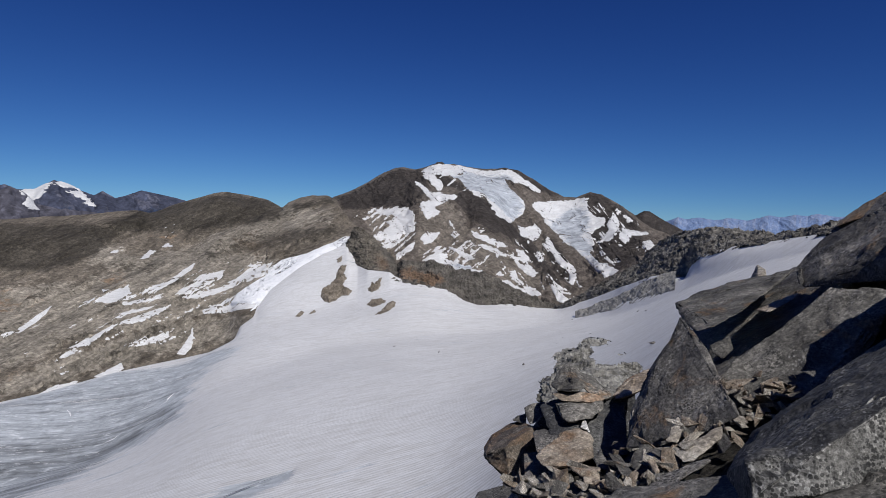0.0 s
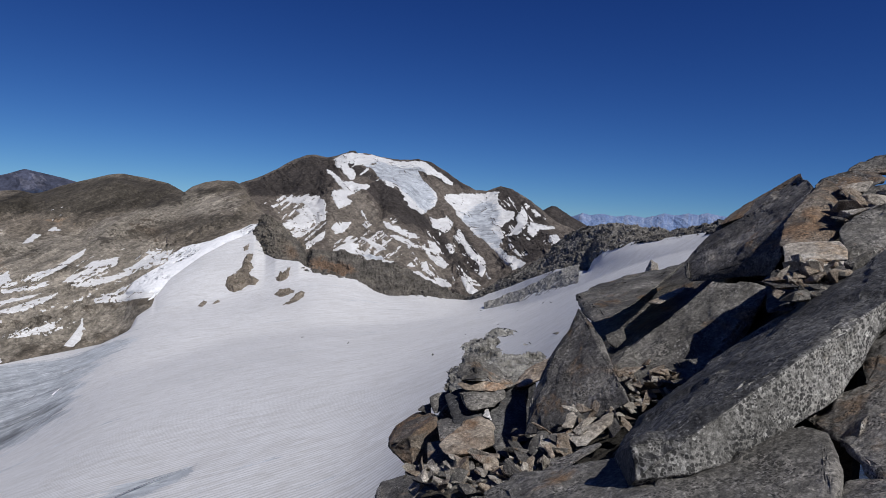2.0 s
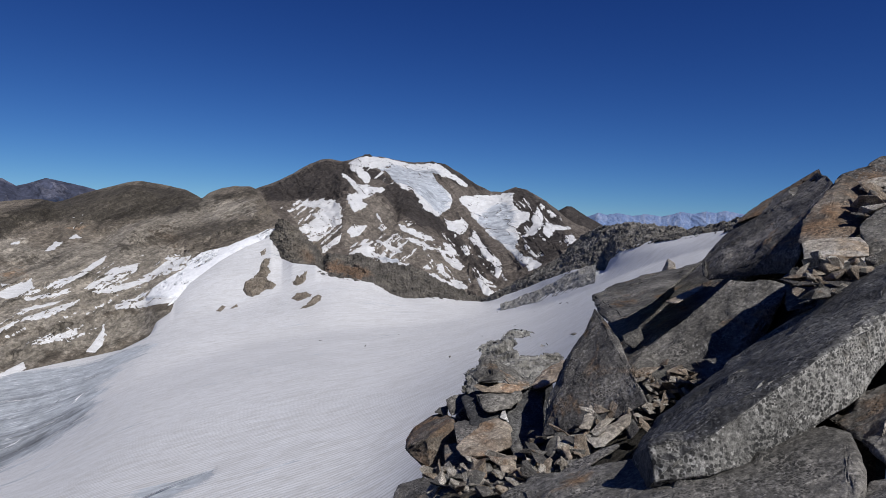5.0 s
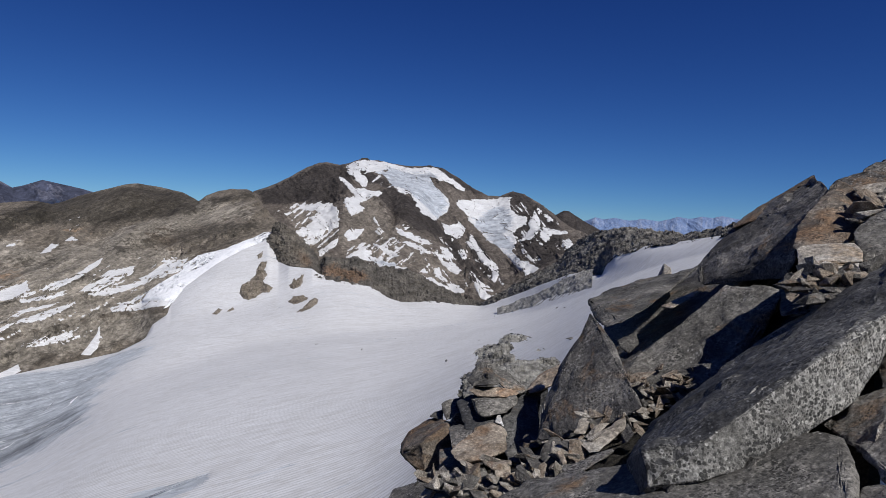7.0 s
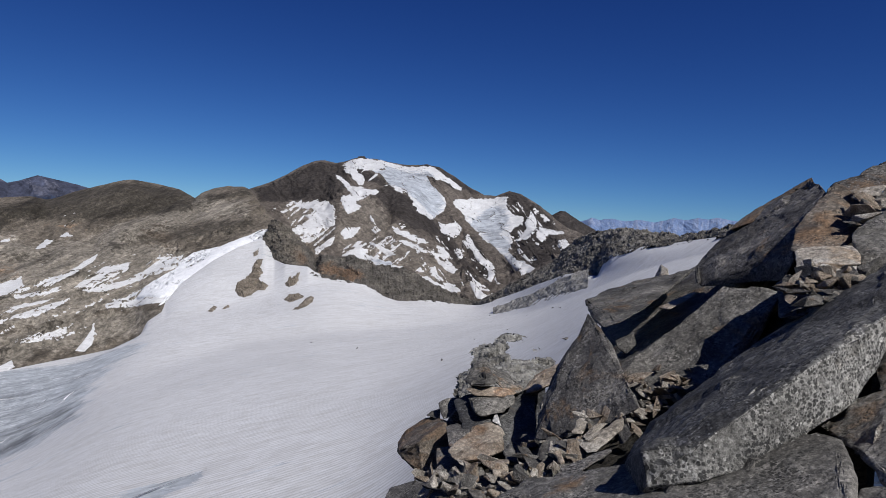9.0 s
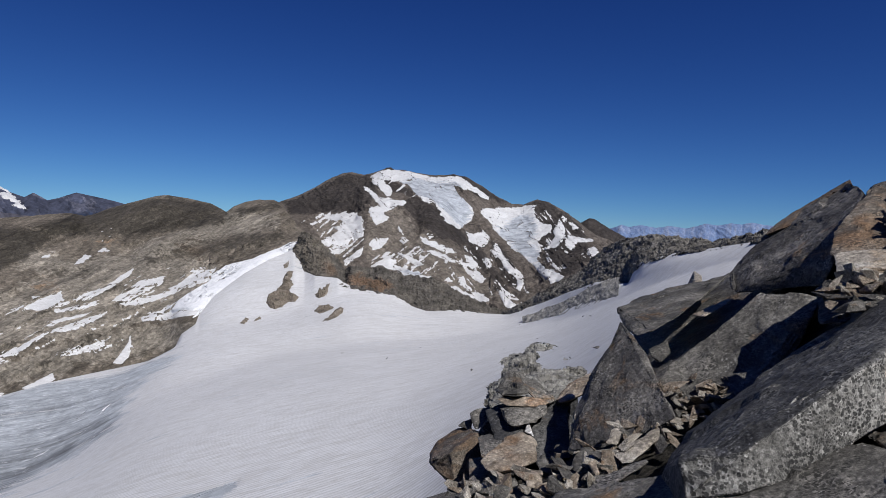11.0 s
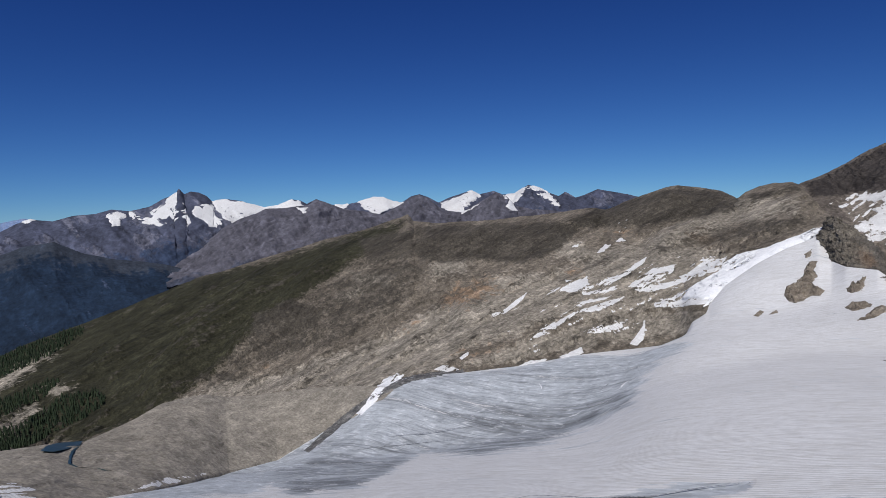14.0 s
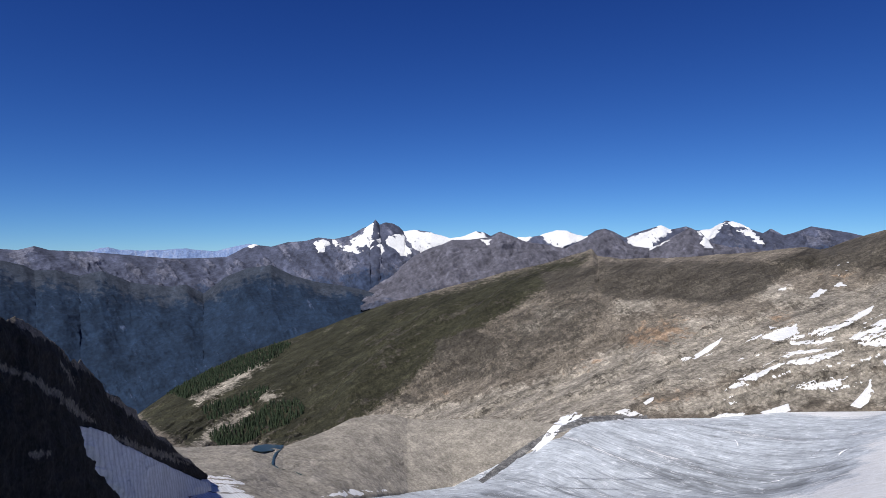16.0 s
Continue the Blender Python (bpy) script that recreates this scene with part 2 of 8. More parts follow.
class Patch(Slope):
    """A fine sheet laid over coarser slopes, between two bearings and two elevations."""

    def __init__(self, under, b0, b1, e0, e1, step):
        self.b, e = np.arange(b0, b1, -step), np.arange(e0, e1, step)
        self.v = np.linspace(0, 1, len(e))
        self.bb, ee = np.meshgrid(self.b, e)
        d = np.full(self.bb.shape, 1e9)
        for sl in under:
            r = np.hypot(sl.p[..., 0], sl.p[..., 1])
            up = np.degrees(np.arctan2(sl.p[..., 2] - 1.6, r))
            for j, q in enumerate(self.b):
                k = np.clip((sl.b[0] - q) / (sl.b[0] - sl.b[-1]) * (len(sl.b) - 1), 0, len(sl.b) - 1)
                f = k - int(k)
                k1 = min(int(k) + 1, len(sl.b) - 1)
                col, rad = up[:, int(k)] * (1 - f) + up[:, k1] * f, r[:, int(k)] * (1 - f) + r[:, k1] * f
                d[:, j] = np.minimum(d[:, j], np.interp(e, np.maximum.accumulate(col + 1e-6 * np.arange(len(col))), rad, right=1e9))
        d = np.where(d > 1e8, d[d < 1e8].max(), d)
        a = np.radians(self.bb)
        self.vv = np.repeat(self.v[:, None], len(self.b), 1)
        self.p = np.stack([-d * np.sin(a), d * np.cos(a), 1.6 + d * np.tan(np.radians(ee))], -1)
        for _ in range(12):
            self.p[1:-1] = (self.p[:-2] + 2 * self.p[1:-1] + self.p[2:]) / 4
            self.p[:, 1:-1] = (self.p[:, :-2] + 2 * self.p[:, 1:-1] + self.p[:, 2:]) / 4
        self.n = grid_normals(self.p)
        self.uv = np.stack([a * d, self.p[..., 2]], -1)


def outcrop(under, polygon, mat, label, height, big, seed):
    """Broken rock that comes through the snow inside a polygon of (bearing, elevation)."""
    q = np.array(polygon)
    ps = Patch(under, q[:, 0].max() + 0.4, q[:, 0].min() - 0.4, q[:, 1].min() - 0.3, q[:, 1].max() + 0.3, 0.025)
    flat = ps.p.reshape(-1, 3)
    edge = ps.inside([polygon], None) + 0.12 * fbm(flat / big, 4, seed, 0.6).reshape(ps.bb.shape)
    rough = facets(flat / (big, big, big * 0.6), seed).reshape(edge.shape) + 0.5 * facets(flat / (big * 0.35), seed + 9).reshape(edge.shape)
    rise = np.clip(edge / 0.25, -1, 1)
    ps.p = ps.p + ps.n * (rise * height + np.clip(edge / 0.15, 0, 1) * rough * height * 0.55)[..., None]
    ok = edge > -0.12
    me, used = grid_mesh("rock_outcrop", ps.p, ok[:-1, :-1] & ok[1:, :-1] & ok[1:, 1:] & ok[:-1, 1:])
    lay_uv(me, ps.uv, used)
    return tagged(link("rock_outcrop", me, mat), label, "rock outcrop", "rocks standing out of the snow")


def leaning(slope, lean, long_, wide, seed, gain=0.6):
    """Noise drawn out along a direction, lean degrees from level, over a slope as it is seen from the ridge."""
    up = np.degrees(np.arctan2(slope.p[..., 2] - 1.6, np.hypot(slope.p[..., 0], slope.p[..., 1])))
    ca, sa = math.cos(radians(lean)), math.sin(radians(lean))
    s = np.stack([((sa * up - ca * slope.bb) / long_).ravel(), ((ca * up + sa * slope.bb) / wide).ravel(), 0 * up.ravel()], -1)
    return fbm(s, 6, seed, gain).reshape(up.shape)


def soft_field(slope, polygons, vscale, width):
    return np.clip(slope.inside(polygons, vscale) / width + 0.5, 0, 1)


# ---- materials ----
def nodes_of(name):
    m = bpy.data.materials.new(name)
    m.use_nodes = True
    t = m.node_tree
    return m, t, t.nodes["Principled BSDF"]


def noise_node(t, scale, detail=6, rough=0.6, vec=None, dist=0.0):
    n = t.nodes.new("ShaderNodeTexNoise")
    n.inputs["Scale"].default_value, n.inputs["Detail"].default_value = scale, detail
    n.inputs["Roughness"].default_value, n.inputs["Distortion"].default_value = rough, dist
    if vec:
        t.links.new(vec, n.inputs["Vector"])
    return n


def ramp(t, src, stops):
    r = t.nodes.new("ShaderNodeValToRGB")
    e = r.color_ramp.elements
    while len(e) < len(stops):
        e.new(0.5)
    for el, (pos, col) in zip(e, stops):
        el.position = pos
        el.color = (*col, 1) if not isinstance(col, (int, float)) else (col, col, col, 1)
    t.links.new(src, r.inputs[0])
    return r


def mix(t, fac, a, b, kind="MIX"):
    m = t.nodes.new("ShaderNodeMix")
    m.data_type, m.blend_type = "RGBA", kind
    for s, v in ((m.inputs[0], fac), (m.inputs[6], a), (m.inputs[7], b)):
        if isinstance(v, (int, float)):
            s.default_value = v
        elif isinstance(v, tuple):
            s.default_value = (*v, 1)
        else:
            t.links.new(v, s)
    return m.outputs[2]


def bump(t, bsdf, src, strength, distance):
    b = t.nodes.new("ShaderNodeBump")
    b.inputs["Strength"].default_value, b.inputs["Distance"].default_value = strength, distance
    t.links.new(src, b.inputs["Height"])
    t.links.new(b.outputs[0], bsdf.inputs["Normal"])


def coords(t, scale=(1, 1, 1)):
    c = t.nodes.new("ShaderNodeTexCoord")
    m = t.nodes.new("ShaderNodeMapping")
    m.inputs["Scale"].default_value = scale
    t.links.new(c.outputs["Object"], m.inputs["Vector"])
    return m.outputs[0]



def value(t, op, a, b_):
    n = t.nodes.new("ShaderNodeMath")
    n.operation = op
    for s, v in zip(n.inputs, (a, b_)):
        if isinstance(v, (int, float)):
            s.default_value = v
        else:
            t.links.new(v, s)
    return n.outputs[0]


def slope_coords(t, scale, lean=0.0):
    u = t.nodes.new("ShaderNodeUVMap")
    u.uv_map = "metres"
    tilt = t.nodes.new("ShaderNodeMapping")
    tilt.inputs["Rotation"].default_value = (0, 0, lean)
    m = t.nodes.new("ShaderNodeMapping")
    m.inputs["Scale"].default_value = scale
    t.links.new(u.outputs[0], tilt.inputs["Vector"])
    t.links.new(tilt.outputs[0], m.inputs["Vector"])
    return m.outputs[0]


def zone_channels(t):
    at = t.nodes.new("ShaderNodeVertexColor")
    at.layer_name = "zone"
    sep = t.nodes.new("ShaderNodeSeparateColor")
    t.links.new(at.outputs[0], sep.inputs[0])
    return [sep.outputs[0], sep.outputs[1], sep.outputs[2], at.outputs["Alpha"]]


def rock(name, dark, mid, light, size, relief, zones=None, rough=0.9, streak=0.0, contrast=0.8, lean=0.0, crack_lines=True):
    """Rough stone: colour varied at the size (m) of its features and down to a thirtieth of it; streaks run down the slope."""
    m, t, bs = nodes_of(name)
    c = coords(t)
    big, fine = noise_node(t, 1 / size, 10, 0.68, c), noise_node(t, 12 / size, 8, 0.75, c)
    src = big.outputs[0]
    if streak:
        st = noise_node(t, 1.0, 8, 0.65, slope_coords(t, (5 / size, 0.8 / size, 1), lean), 0.8)
        src = value(t, "ADD", value(t, "MULTIPLY", src, 1 - streak), value(t, "MULTIPLY", st.outputs[0], streak))
    col = ramp(t, src, [(0.34, dark), (0.5, mid), (0.66, light)]).outputs[0]
    if zones:
        sep = zone_channels(t)
        patch = noise_node(t, 3.5 / size, 10, 0.7, c)
        mixed = value(t, "ADD", value(t, "MULTIPLY", src, 0.55), value(t, "MULTIPLY", patch.outputs[0], 0.45))
        for k, zc in enumerate(zones):
            f = value(t, "ADD", value(t, "MULTIPLY", sep[k], 0.9), value(t, "MULTIPLY", value(t, "SUBTRACT", mixed, 0.5), 2.6))
            edge = ramp(t, f, [(0.4, 0.0), (0.75, 0.92)])
            col = mix(t, edge.outputs[0], col, ramp(t, mixed, [(0.4, tuple(x * 0.55 for x in zc)), (0.5, zc), (0.6, tuple(x * 1.3 for x in zc))]).outputs[0])
    if streak and crack_lines:
        crack = noise_node(t, 1.0, 6, 0.6, slope_coords(t, (9 / size, 2.2 / size, 1), lean), 0.3)
        crack.noise_type = "RIDGED_MULTIFRACTAL"
        col = mix(t, 0.55, col, ramp(t, crack.outputs[0], [(0.15, 1.12), (0.45, 0.95), (0.8, 0.45)]).outputs[0], "MULTIPLY")
    tone = ramp(t, fine.outputs[0], [(0.38, 0.3), (0.5, 0.95), (0.62, 1.5)])
    col = mix(t, contrast, col, tone.outputs[0], "MULTIPLY")
    blocks = t.nodes.new("ShaderNodeTexVoronoi")
    blocks.inputs["Scale"].default_value = 32 / size
    t.links.new(c, blocks.inputs["Vector"])
    bits = t.nodes.new("ShaderNodeSeparateColor")
    t.links.new(blocks.outputs["Color"], bits.inputs[0])
    col = mix(t, contrast * 0.7, col, ramp(t, bits.outputs[0], [(0.0, 0.45), (0.5, 1.0), (1.0, 1.55)]).outputs[0], "MULTIPLY")
    t.links.new(col, bs.inputs["Base Color"])
    bs.inputs["Roughness"].default_value = rough
    bs.inputs["Specular IOR Level"].default_value = 0.2
    lumps = noise_node(t, 7 / size, 6, 0.55, c)
    h = value(t, "SUBTRACT", lumps.outputs[0], value(t, "MULTIPLY", blocks.outputs["Distance"], 0.12))
    bump(t, bs, h, 1.0, relief)
    return m


RIM_ROCK = rock("rim_rock", (0.047, 0.043, 0.038), (0.11, 0.1, 0.088), (0.2, 0.18, 0.155), 22, 3, zones=[(0.16, 0.105, 0.07), (0.15, 0.132, 0.108), (0, 0, 0)], streak=0.3, contrast=0.7, crack_lines=False)
CRAG_ROCK = rock("crag_rock", (0.104, 0.088, 0.072), (0.2, 0.168, 0.132), (0.304, 0.264, 0.216), 16, 2, contrast=0.8)
EAST_ROCK = rock("ridge_rock", (0.065, 0.06, 0.054), (0.15, 0.14, 0.125), (0.25, 0.235, 0.21), 24, 2.5, contrast=0.8)
BAND_RUBBLE = rock("moraine_rubble", (0.14, 0.136, 0.126), (0.28, 0.269, 0.248), (0.378, 0.364, 0.336), 5, 0.6)
# dirt band of the ice cliff; its shadow is put into the dark colour
BAND_DIRT_SHADE = rock("gravelly_shaded_ice", (0.05, 0.05, 0.052), (0.12, 0.118, 0.118), (0.24, 0.232, 0.222), 8, 0.8)
ISLE_ROCK = rock("outcrop_rock", (0.101, 0.0975, 0.0874), (0.195, 0.187, 0.172), (0.296, 0.289, 0.265), 5, 0.5, contrast=0.7)
# blue haze is put into the base colours of valley floor and distant rock
HAZED_VALLEY = rock("hazed_valley_floor", (0.0112, 0.0224, 0.052), (0.0208, 0.036, 0.072), (0.056, 0.072, 0.096), 300, 25)
CONIFER = rock("conifer_needles", (0.012, 0.02, 0.012), (0.022, 0.034, 0.018), (0.035, 0.05, 0.024), 12, 0.5)
HAZE_ROCK = rock("hazed_distant_rock", (0.102, 0.153, 0.289), (0.145, 0.204, 0.34), (0.272, 0.306, 0.408), 120, 8, streak=0.6, contrast=0.3)


def hill_material(name, base, zones=(), scale=1.0, lean=0.35, rough=1.0):
    """A whole mountainside: brown rubble, with grass, rusty ground, pale scree and dark crags where the zones say so;
    on some, the colours also hold haze, shade or sunlit bands.
    """
    m, t, bs = nodes_of(name)
    c = coords(t)
    wide, near_, grit = noise_node(t, 1 / 55 / scale, 10, 0.62, c), noise_node(t, 1 / 16 / scale, 8, 0.68, c), noise_node(t, 1 / 5 / scale, 6, 0.7, c)
    ribs = noise_node(t, 1.0, 8, 0.64, slope_coords(t, (1 / 22 / scale, 1 / 120 / scale, 1), lean), 0.6)
    src = value(t, "ADD", value(t, "MULTIPLY", wide.outputs[0], 0.5), value(t, "MULTIPLY", near_.outputs[0], 0.5))
    col = ramp(t, src, [(0.36, tuple(x * 0.62 for x in base)), (0.5, base), (0.64, tuple(x * 1.4 for x in base))]).outputs[0]
    sep = zone_channels(t) if zones else ()
    jag = value(t, "ADD", value(t, "MULTIPLY", near_.outputs[0], 0.6), value(t, "MULTIPLY", ribs.outputs[0], 0.4))
    for k, zc in enumerate(zones):
        f = value(t, "ADD", sep[k], value(t, "MULTIPLY", value(t, "SUBTRACT", jag, 0.5), 2.3))
        own = ramp(t, src, [(0.38, tuple(x * 0.72 for x in zc)), (0.5, zc), (0.62, tuple(x * 1.3 for x in zc))])
        col = mix(t, ramp(t, f, [(0.42, 0.0), (0.62, 0.9)]).outputs[0], col, own.outputs[0])
    at = t.nodes.new("ShaderNodeVertexColor")
    at.layer_name = "tone"
    sp = t.nodes.new("ShaderNodeSeparateColor")
    t.links.new(at.outputs[0], sp.inputs[0])
    col = mix(t, 0.9, col, ramp(t, sp.outputs[0], [(0.25, 0.5), (0.42, 0.88), (0.5, 1.0), (0.58, 1.12), (0.75, 1.6)]).outputs[0], "MULTIPLY")
    col = mix(t, 0.22 * rough, col, ramp(t, ribs.outputs[0], [(0.36, 0.62), (0.5, 1.0), (0.66, 1.4)]).outputs[0], "MULTIPLY")
    col = mix(t, 0.6 * rough, col, ramp(t, grit.outputs[0], [(0.36, 0.5), (0.5, 1.0), (0.64, 1.5)]).outputs[0], "MULTIPLY")
    stones = t.nodes.new("ShaderNodeTexVoronoi")
    stones.inputs["Scale"].default_value = 1 / 4.2 / scale
    t.links.new(c, stones.inputs["Vector"])
    bits = t.nodes.new("ShaderNodeSeparateColor")
    t.links.new(stones.outputs["Color"], bits.inputs[0])
    col = mix(t, 0.5 * rough, col, ramp(t, bits.outputs[0], [(0.0, 0.5), (0.5, 1.0), (1.0, 1.55)]).outputs[0], "MULTIPLY")
    t.links.new(col, bs.inputs["Base Color"])
    bs.inputs["Roughness"].default_value = 0.95
    bs.inputs["Specular IOR Level"].default_value = 0.15
    bump(t, bs, value(t, "ADD", near_.outputs[0], value(t, "MULTIPLY", grit.outputs[0], 0.3)), 0.8 * rough, 5.0 * scale)
    return m


HILL_ROCK = hill_material("hill_rock", (0.138, 0.118, 0.095), [(0.016, 0.0175, 0.008), (0.23, 0.205, 0.17), (0.195, 0.135, 0.09), (0.05, 0.044, 0.036)])
MORAINE = hill_material("moraine_gravel", (0.225, 0.203, 0.171), scale=0.5, lean=-0.6, rough=0.65)
PEAK_ROCK = hill_material("peak_rock", (0.108, 0.092, 0.079), [(0.038, 0.033, 0.031), (0.165, 0.143, 0.12)], scale=1.2, lean=0.5)
# shade is put into the near-black base, sunlit bands into the pale zone
SHADE_ROCK = hill_material("shaded_scree_rock", (0.022, 0.019, 0.016), [(0.15, 0.13, 0.105)], scale=0.16)
# the three far materials: haze of distance is mixed into their base colours
HAZED_FAR_ROCK = hill_material("hazed_far_rock", (0.054, 0.06, 0.09), [(0.1, 0.103, 0.135), (0.026, 0.039, 0.072)], scale=3.0, rough=0.5)
HAZED_BROWN_ROCK = hill_material("hazed_bare_rock", (0.085, 0.083, 0.102), [(0.045, 0.052, 0.076)], scale=3.0, rough=0.5)
HAZED_FOREST = hill_material("hazed_valley_forest", (0.012, 0.023, 0.044), [(0.034, 0.041, 0.055), (0.045, 0.06, 0.1)], scale=2.5, lean=0.2, rough=0.5)


def boulder_rock(name, dark, mid, light, lichen, stain=(0.2, 0.12, 0.06), stain_amount=0.25):
    """Weathered gneiss: fine grey grain, faint foliation, rusty stains, and crusts of lichen in round spots, some pale, most black."""
    m, t, bs = nodes_of(name)
    c = coords(t)
    info = t.nodes.new("ShaderNodeObjectInfo")
    mp = t.nodes.new("ShaderNodeMapping")
    mp.inputs["Rotation"].default_value = (0.5, 0.35, 0.6)
    mp.inputs["Scale"].default_value = (1, 1, 1.5)
    t.links.new(c, mp.inputs["Vector"])
    big, fol = noise_node(t, 2.2, 8, 0.62, c), noise_node(t, 9, 8, 0.66, mp.outputs[0], 0.3)
    grain = noise_node(t, 120, 4, 0.7, c)
    mott = noise_node(t, 34, 5, 0.65, c)
    src = value(t, "ADD", value(t, "MULTIPLY", big.outputs[0], 0.72), value(t, "MULTIPLY", fol.outputs[0], 0.28))
    col = ramp(t, src, [(0.4, dark), (0.5, mid), (0.6, light)]).outputs[0]
    rust = noise_node(t, 2.3, 7, 0.66, mp.outputs[0], 0.5)
    col = mix(t, ramp(t, rust.outputs[0], [(0.68 - stain_amount * 0.4, 0.0), (0.78 - stain_amount * 0.3, 0.8)]).outputs[0], col, stain)
    col = mix(t, 0.8, col, ramp(t, mott.outputs[0], [(0.36, 0.42), (0.47, 0.9), (0.55, 1.1), (0.66, 2.0)]).outputs[0], "MULTIPLY")
    spots = ((38, tuple(x * 1.5 + 0.08 for x in mid), 0.62, 0.0), (46, tuple(min(x * 0.5, 0.03) for x in dark), 0.6, 0.12), (80, tuple(min(x * 0.45, 0.03) for x in dark), 0.58, 0.1))
    for k, (sc, tone, lo, big_) in enumerate(spots):
        v = t.nodes.new("ShaderNodeTexVoronoi")
        v.inputs["Scale"].default_value = sc
        warp = noise_node(t, sc * 1.5, 3, 0.6, c)
        push = t.nodes.new("ShaderNodeVectorMath")
        push.operation = "MULTIPLY_ADD"
        push.inputs[1].default_value = (0.5 / sc, 0.5 / sc, 0.5 / sc)
        t.links.new(warp.outputs["Color"], push.inputs[0])
        t.links.new(c, push.inputs[2])
        t.links.new(push.outputs[0], v.inputs["Vector"])
        area = noise_node(t, 3.1 + 1.3 * k, 5, 0.6, c, 0.3)
        bits = t.nodes.new("ShaderNodeSeparateColor")
        t.links.new(v.outputs["Color"], bits.inputs[0])
        size = value(t, "SUBTRACT", v.outputs["Distance"], value(t, "MULTIPLY", bits.outputs[0], 0.3))
        spot = ramp(t, size, [(0.1 + big_, 1.0), (0.16 + big_, 0.0)])
        none = 0.2 if lichen < 0.1 else 0.0
        field = ramp(t, area.outputs[0], [(lo + none - lichen * 0.12, 0.0), (lo + none + 0.08 - lichen * 0.12, 1.0)])
        col = mix(t, value(t, "MULTIPLY", value(t, "MULTIPLY", spot.outputs[0], field.outputs[0]), 0.85), col, tone)
    col = mix(t, 0.55, col, ramp(t, grain.outputs[0], [(0.36, 0.4), (0.5, 1.0), (0.64, 1.7)]).outputs[0], "MULTIPLY")
    shade = ramp(t, info.outputs["Random"], [(0.0, 0.82), (1.0, 1.2)])
    col = mix(t, 1.0, col, shade.outputs[0], "MULTIPLY")
    t.links.new(col, bs.inputs["Base Color"])
    bs.inputs["Roughness"].default_value = 0.82
    bs.inputs["Specular IOR Level"].default_value = 0.3
    pits = noise_node(t, 16, 8, 0.6, c)
    h = value(t, "ADD", value(t, "ADD", pits.outputs[0], value(t, "MULTIPLY", fol.outputs[0], 0.3)), value(t, "MULTIPLY", mott.outputs[0], 0.4))
    bump(t, bs, h, 1.0, 0.02)
    return m


BOULDER = boulder_rock("boulder_rock", (0.047, 0.044, 0.042), (0.105, 0.099, 0.094), (0.21, 0.196, 0.178), 0.8, stain_amount=0.34)
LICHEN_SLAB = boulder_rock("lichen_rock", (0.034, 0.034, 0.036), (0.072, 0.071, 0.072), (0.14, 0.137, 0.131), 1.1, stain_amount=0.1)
PALE_GREY = boulder_rock("pale_boulder_rock", (0.064, 0.06, 0.055), (0.125, 0.118, 0.107), (0.225, 0.211, 0.192), 0.6)
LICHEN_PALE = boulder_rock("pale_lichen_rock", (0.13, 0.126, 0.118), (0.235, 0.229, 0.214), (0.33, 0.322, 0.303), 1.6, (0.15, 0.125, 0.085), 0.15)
RUSTY = boulder_rock("rusty_rock", (0.058, 0.049, 0.041), (0.115, 0.098, 0.081), (0.2, 0.172, 0.142), 0.5, (0.17, 0.103, 0.058), 0.62)
TAN = boulder_rock("tan_stone", (0.13, 0.104, 0.08), (0.235, 0.193, 0.152), (0.38, 0.328, 0.27), 0.0, (0.2, 0.115, 0.063), 0.45)
PALE = boulder_rock("pale_stone", (0.22, 0.193, 0.162), (0.35, 0.318, 0.275), (0.48, 0.448, 0.402), 0.0, (0.26, 0.18, 0.105), 0.3)
QUARTZ = boulder_rock("quartz_stone", (0.35, 0.34, 0.33), (0.6, 0.58, 0.56), (0.75, 0.74, 0.72), 0.0, (0.4, 0.3, 0.2), 0.15)
GROUND = rock("rubble_ground", (0.021, 0.0196, 0.0182), (0.049, 0.0434, 0.0364), (0.105, 0.091, 0.07), 0.35, 0.06)


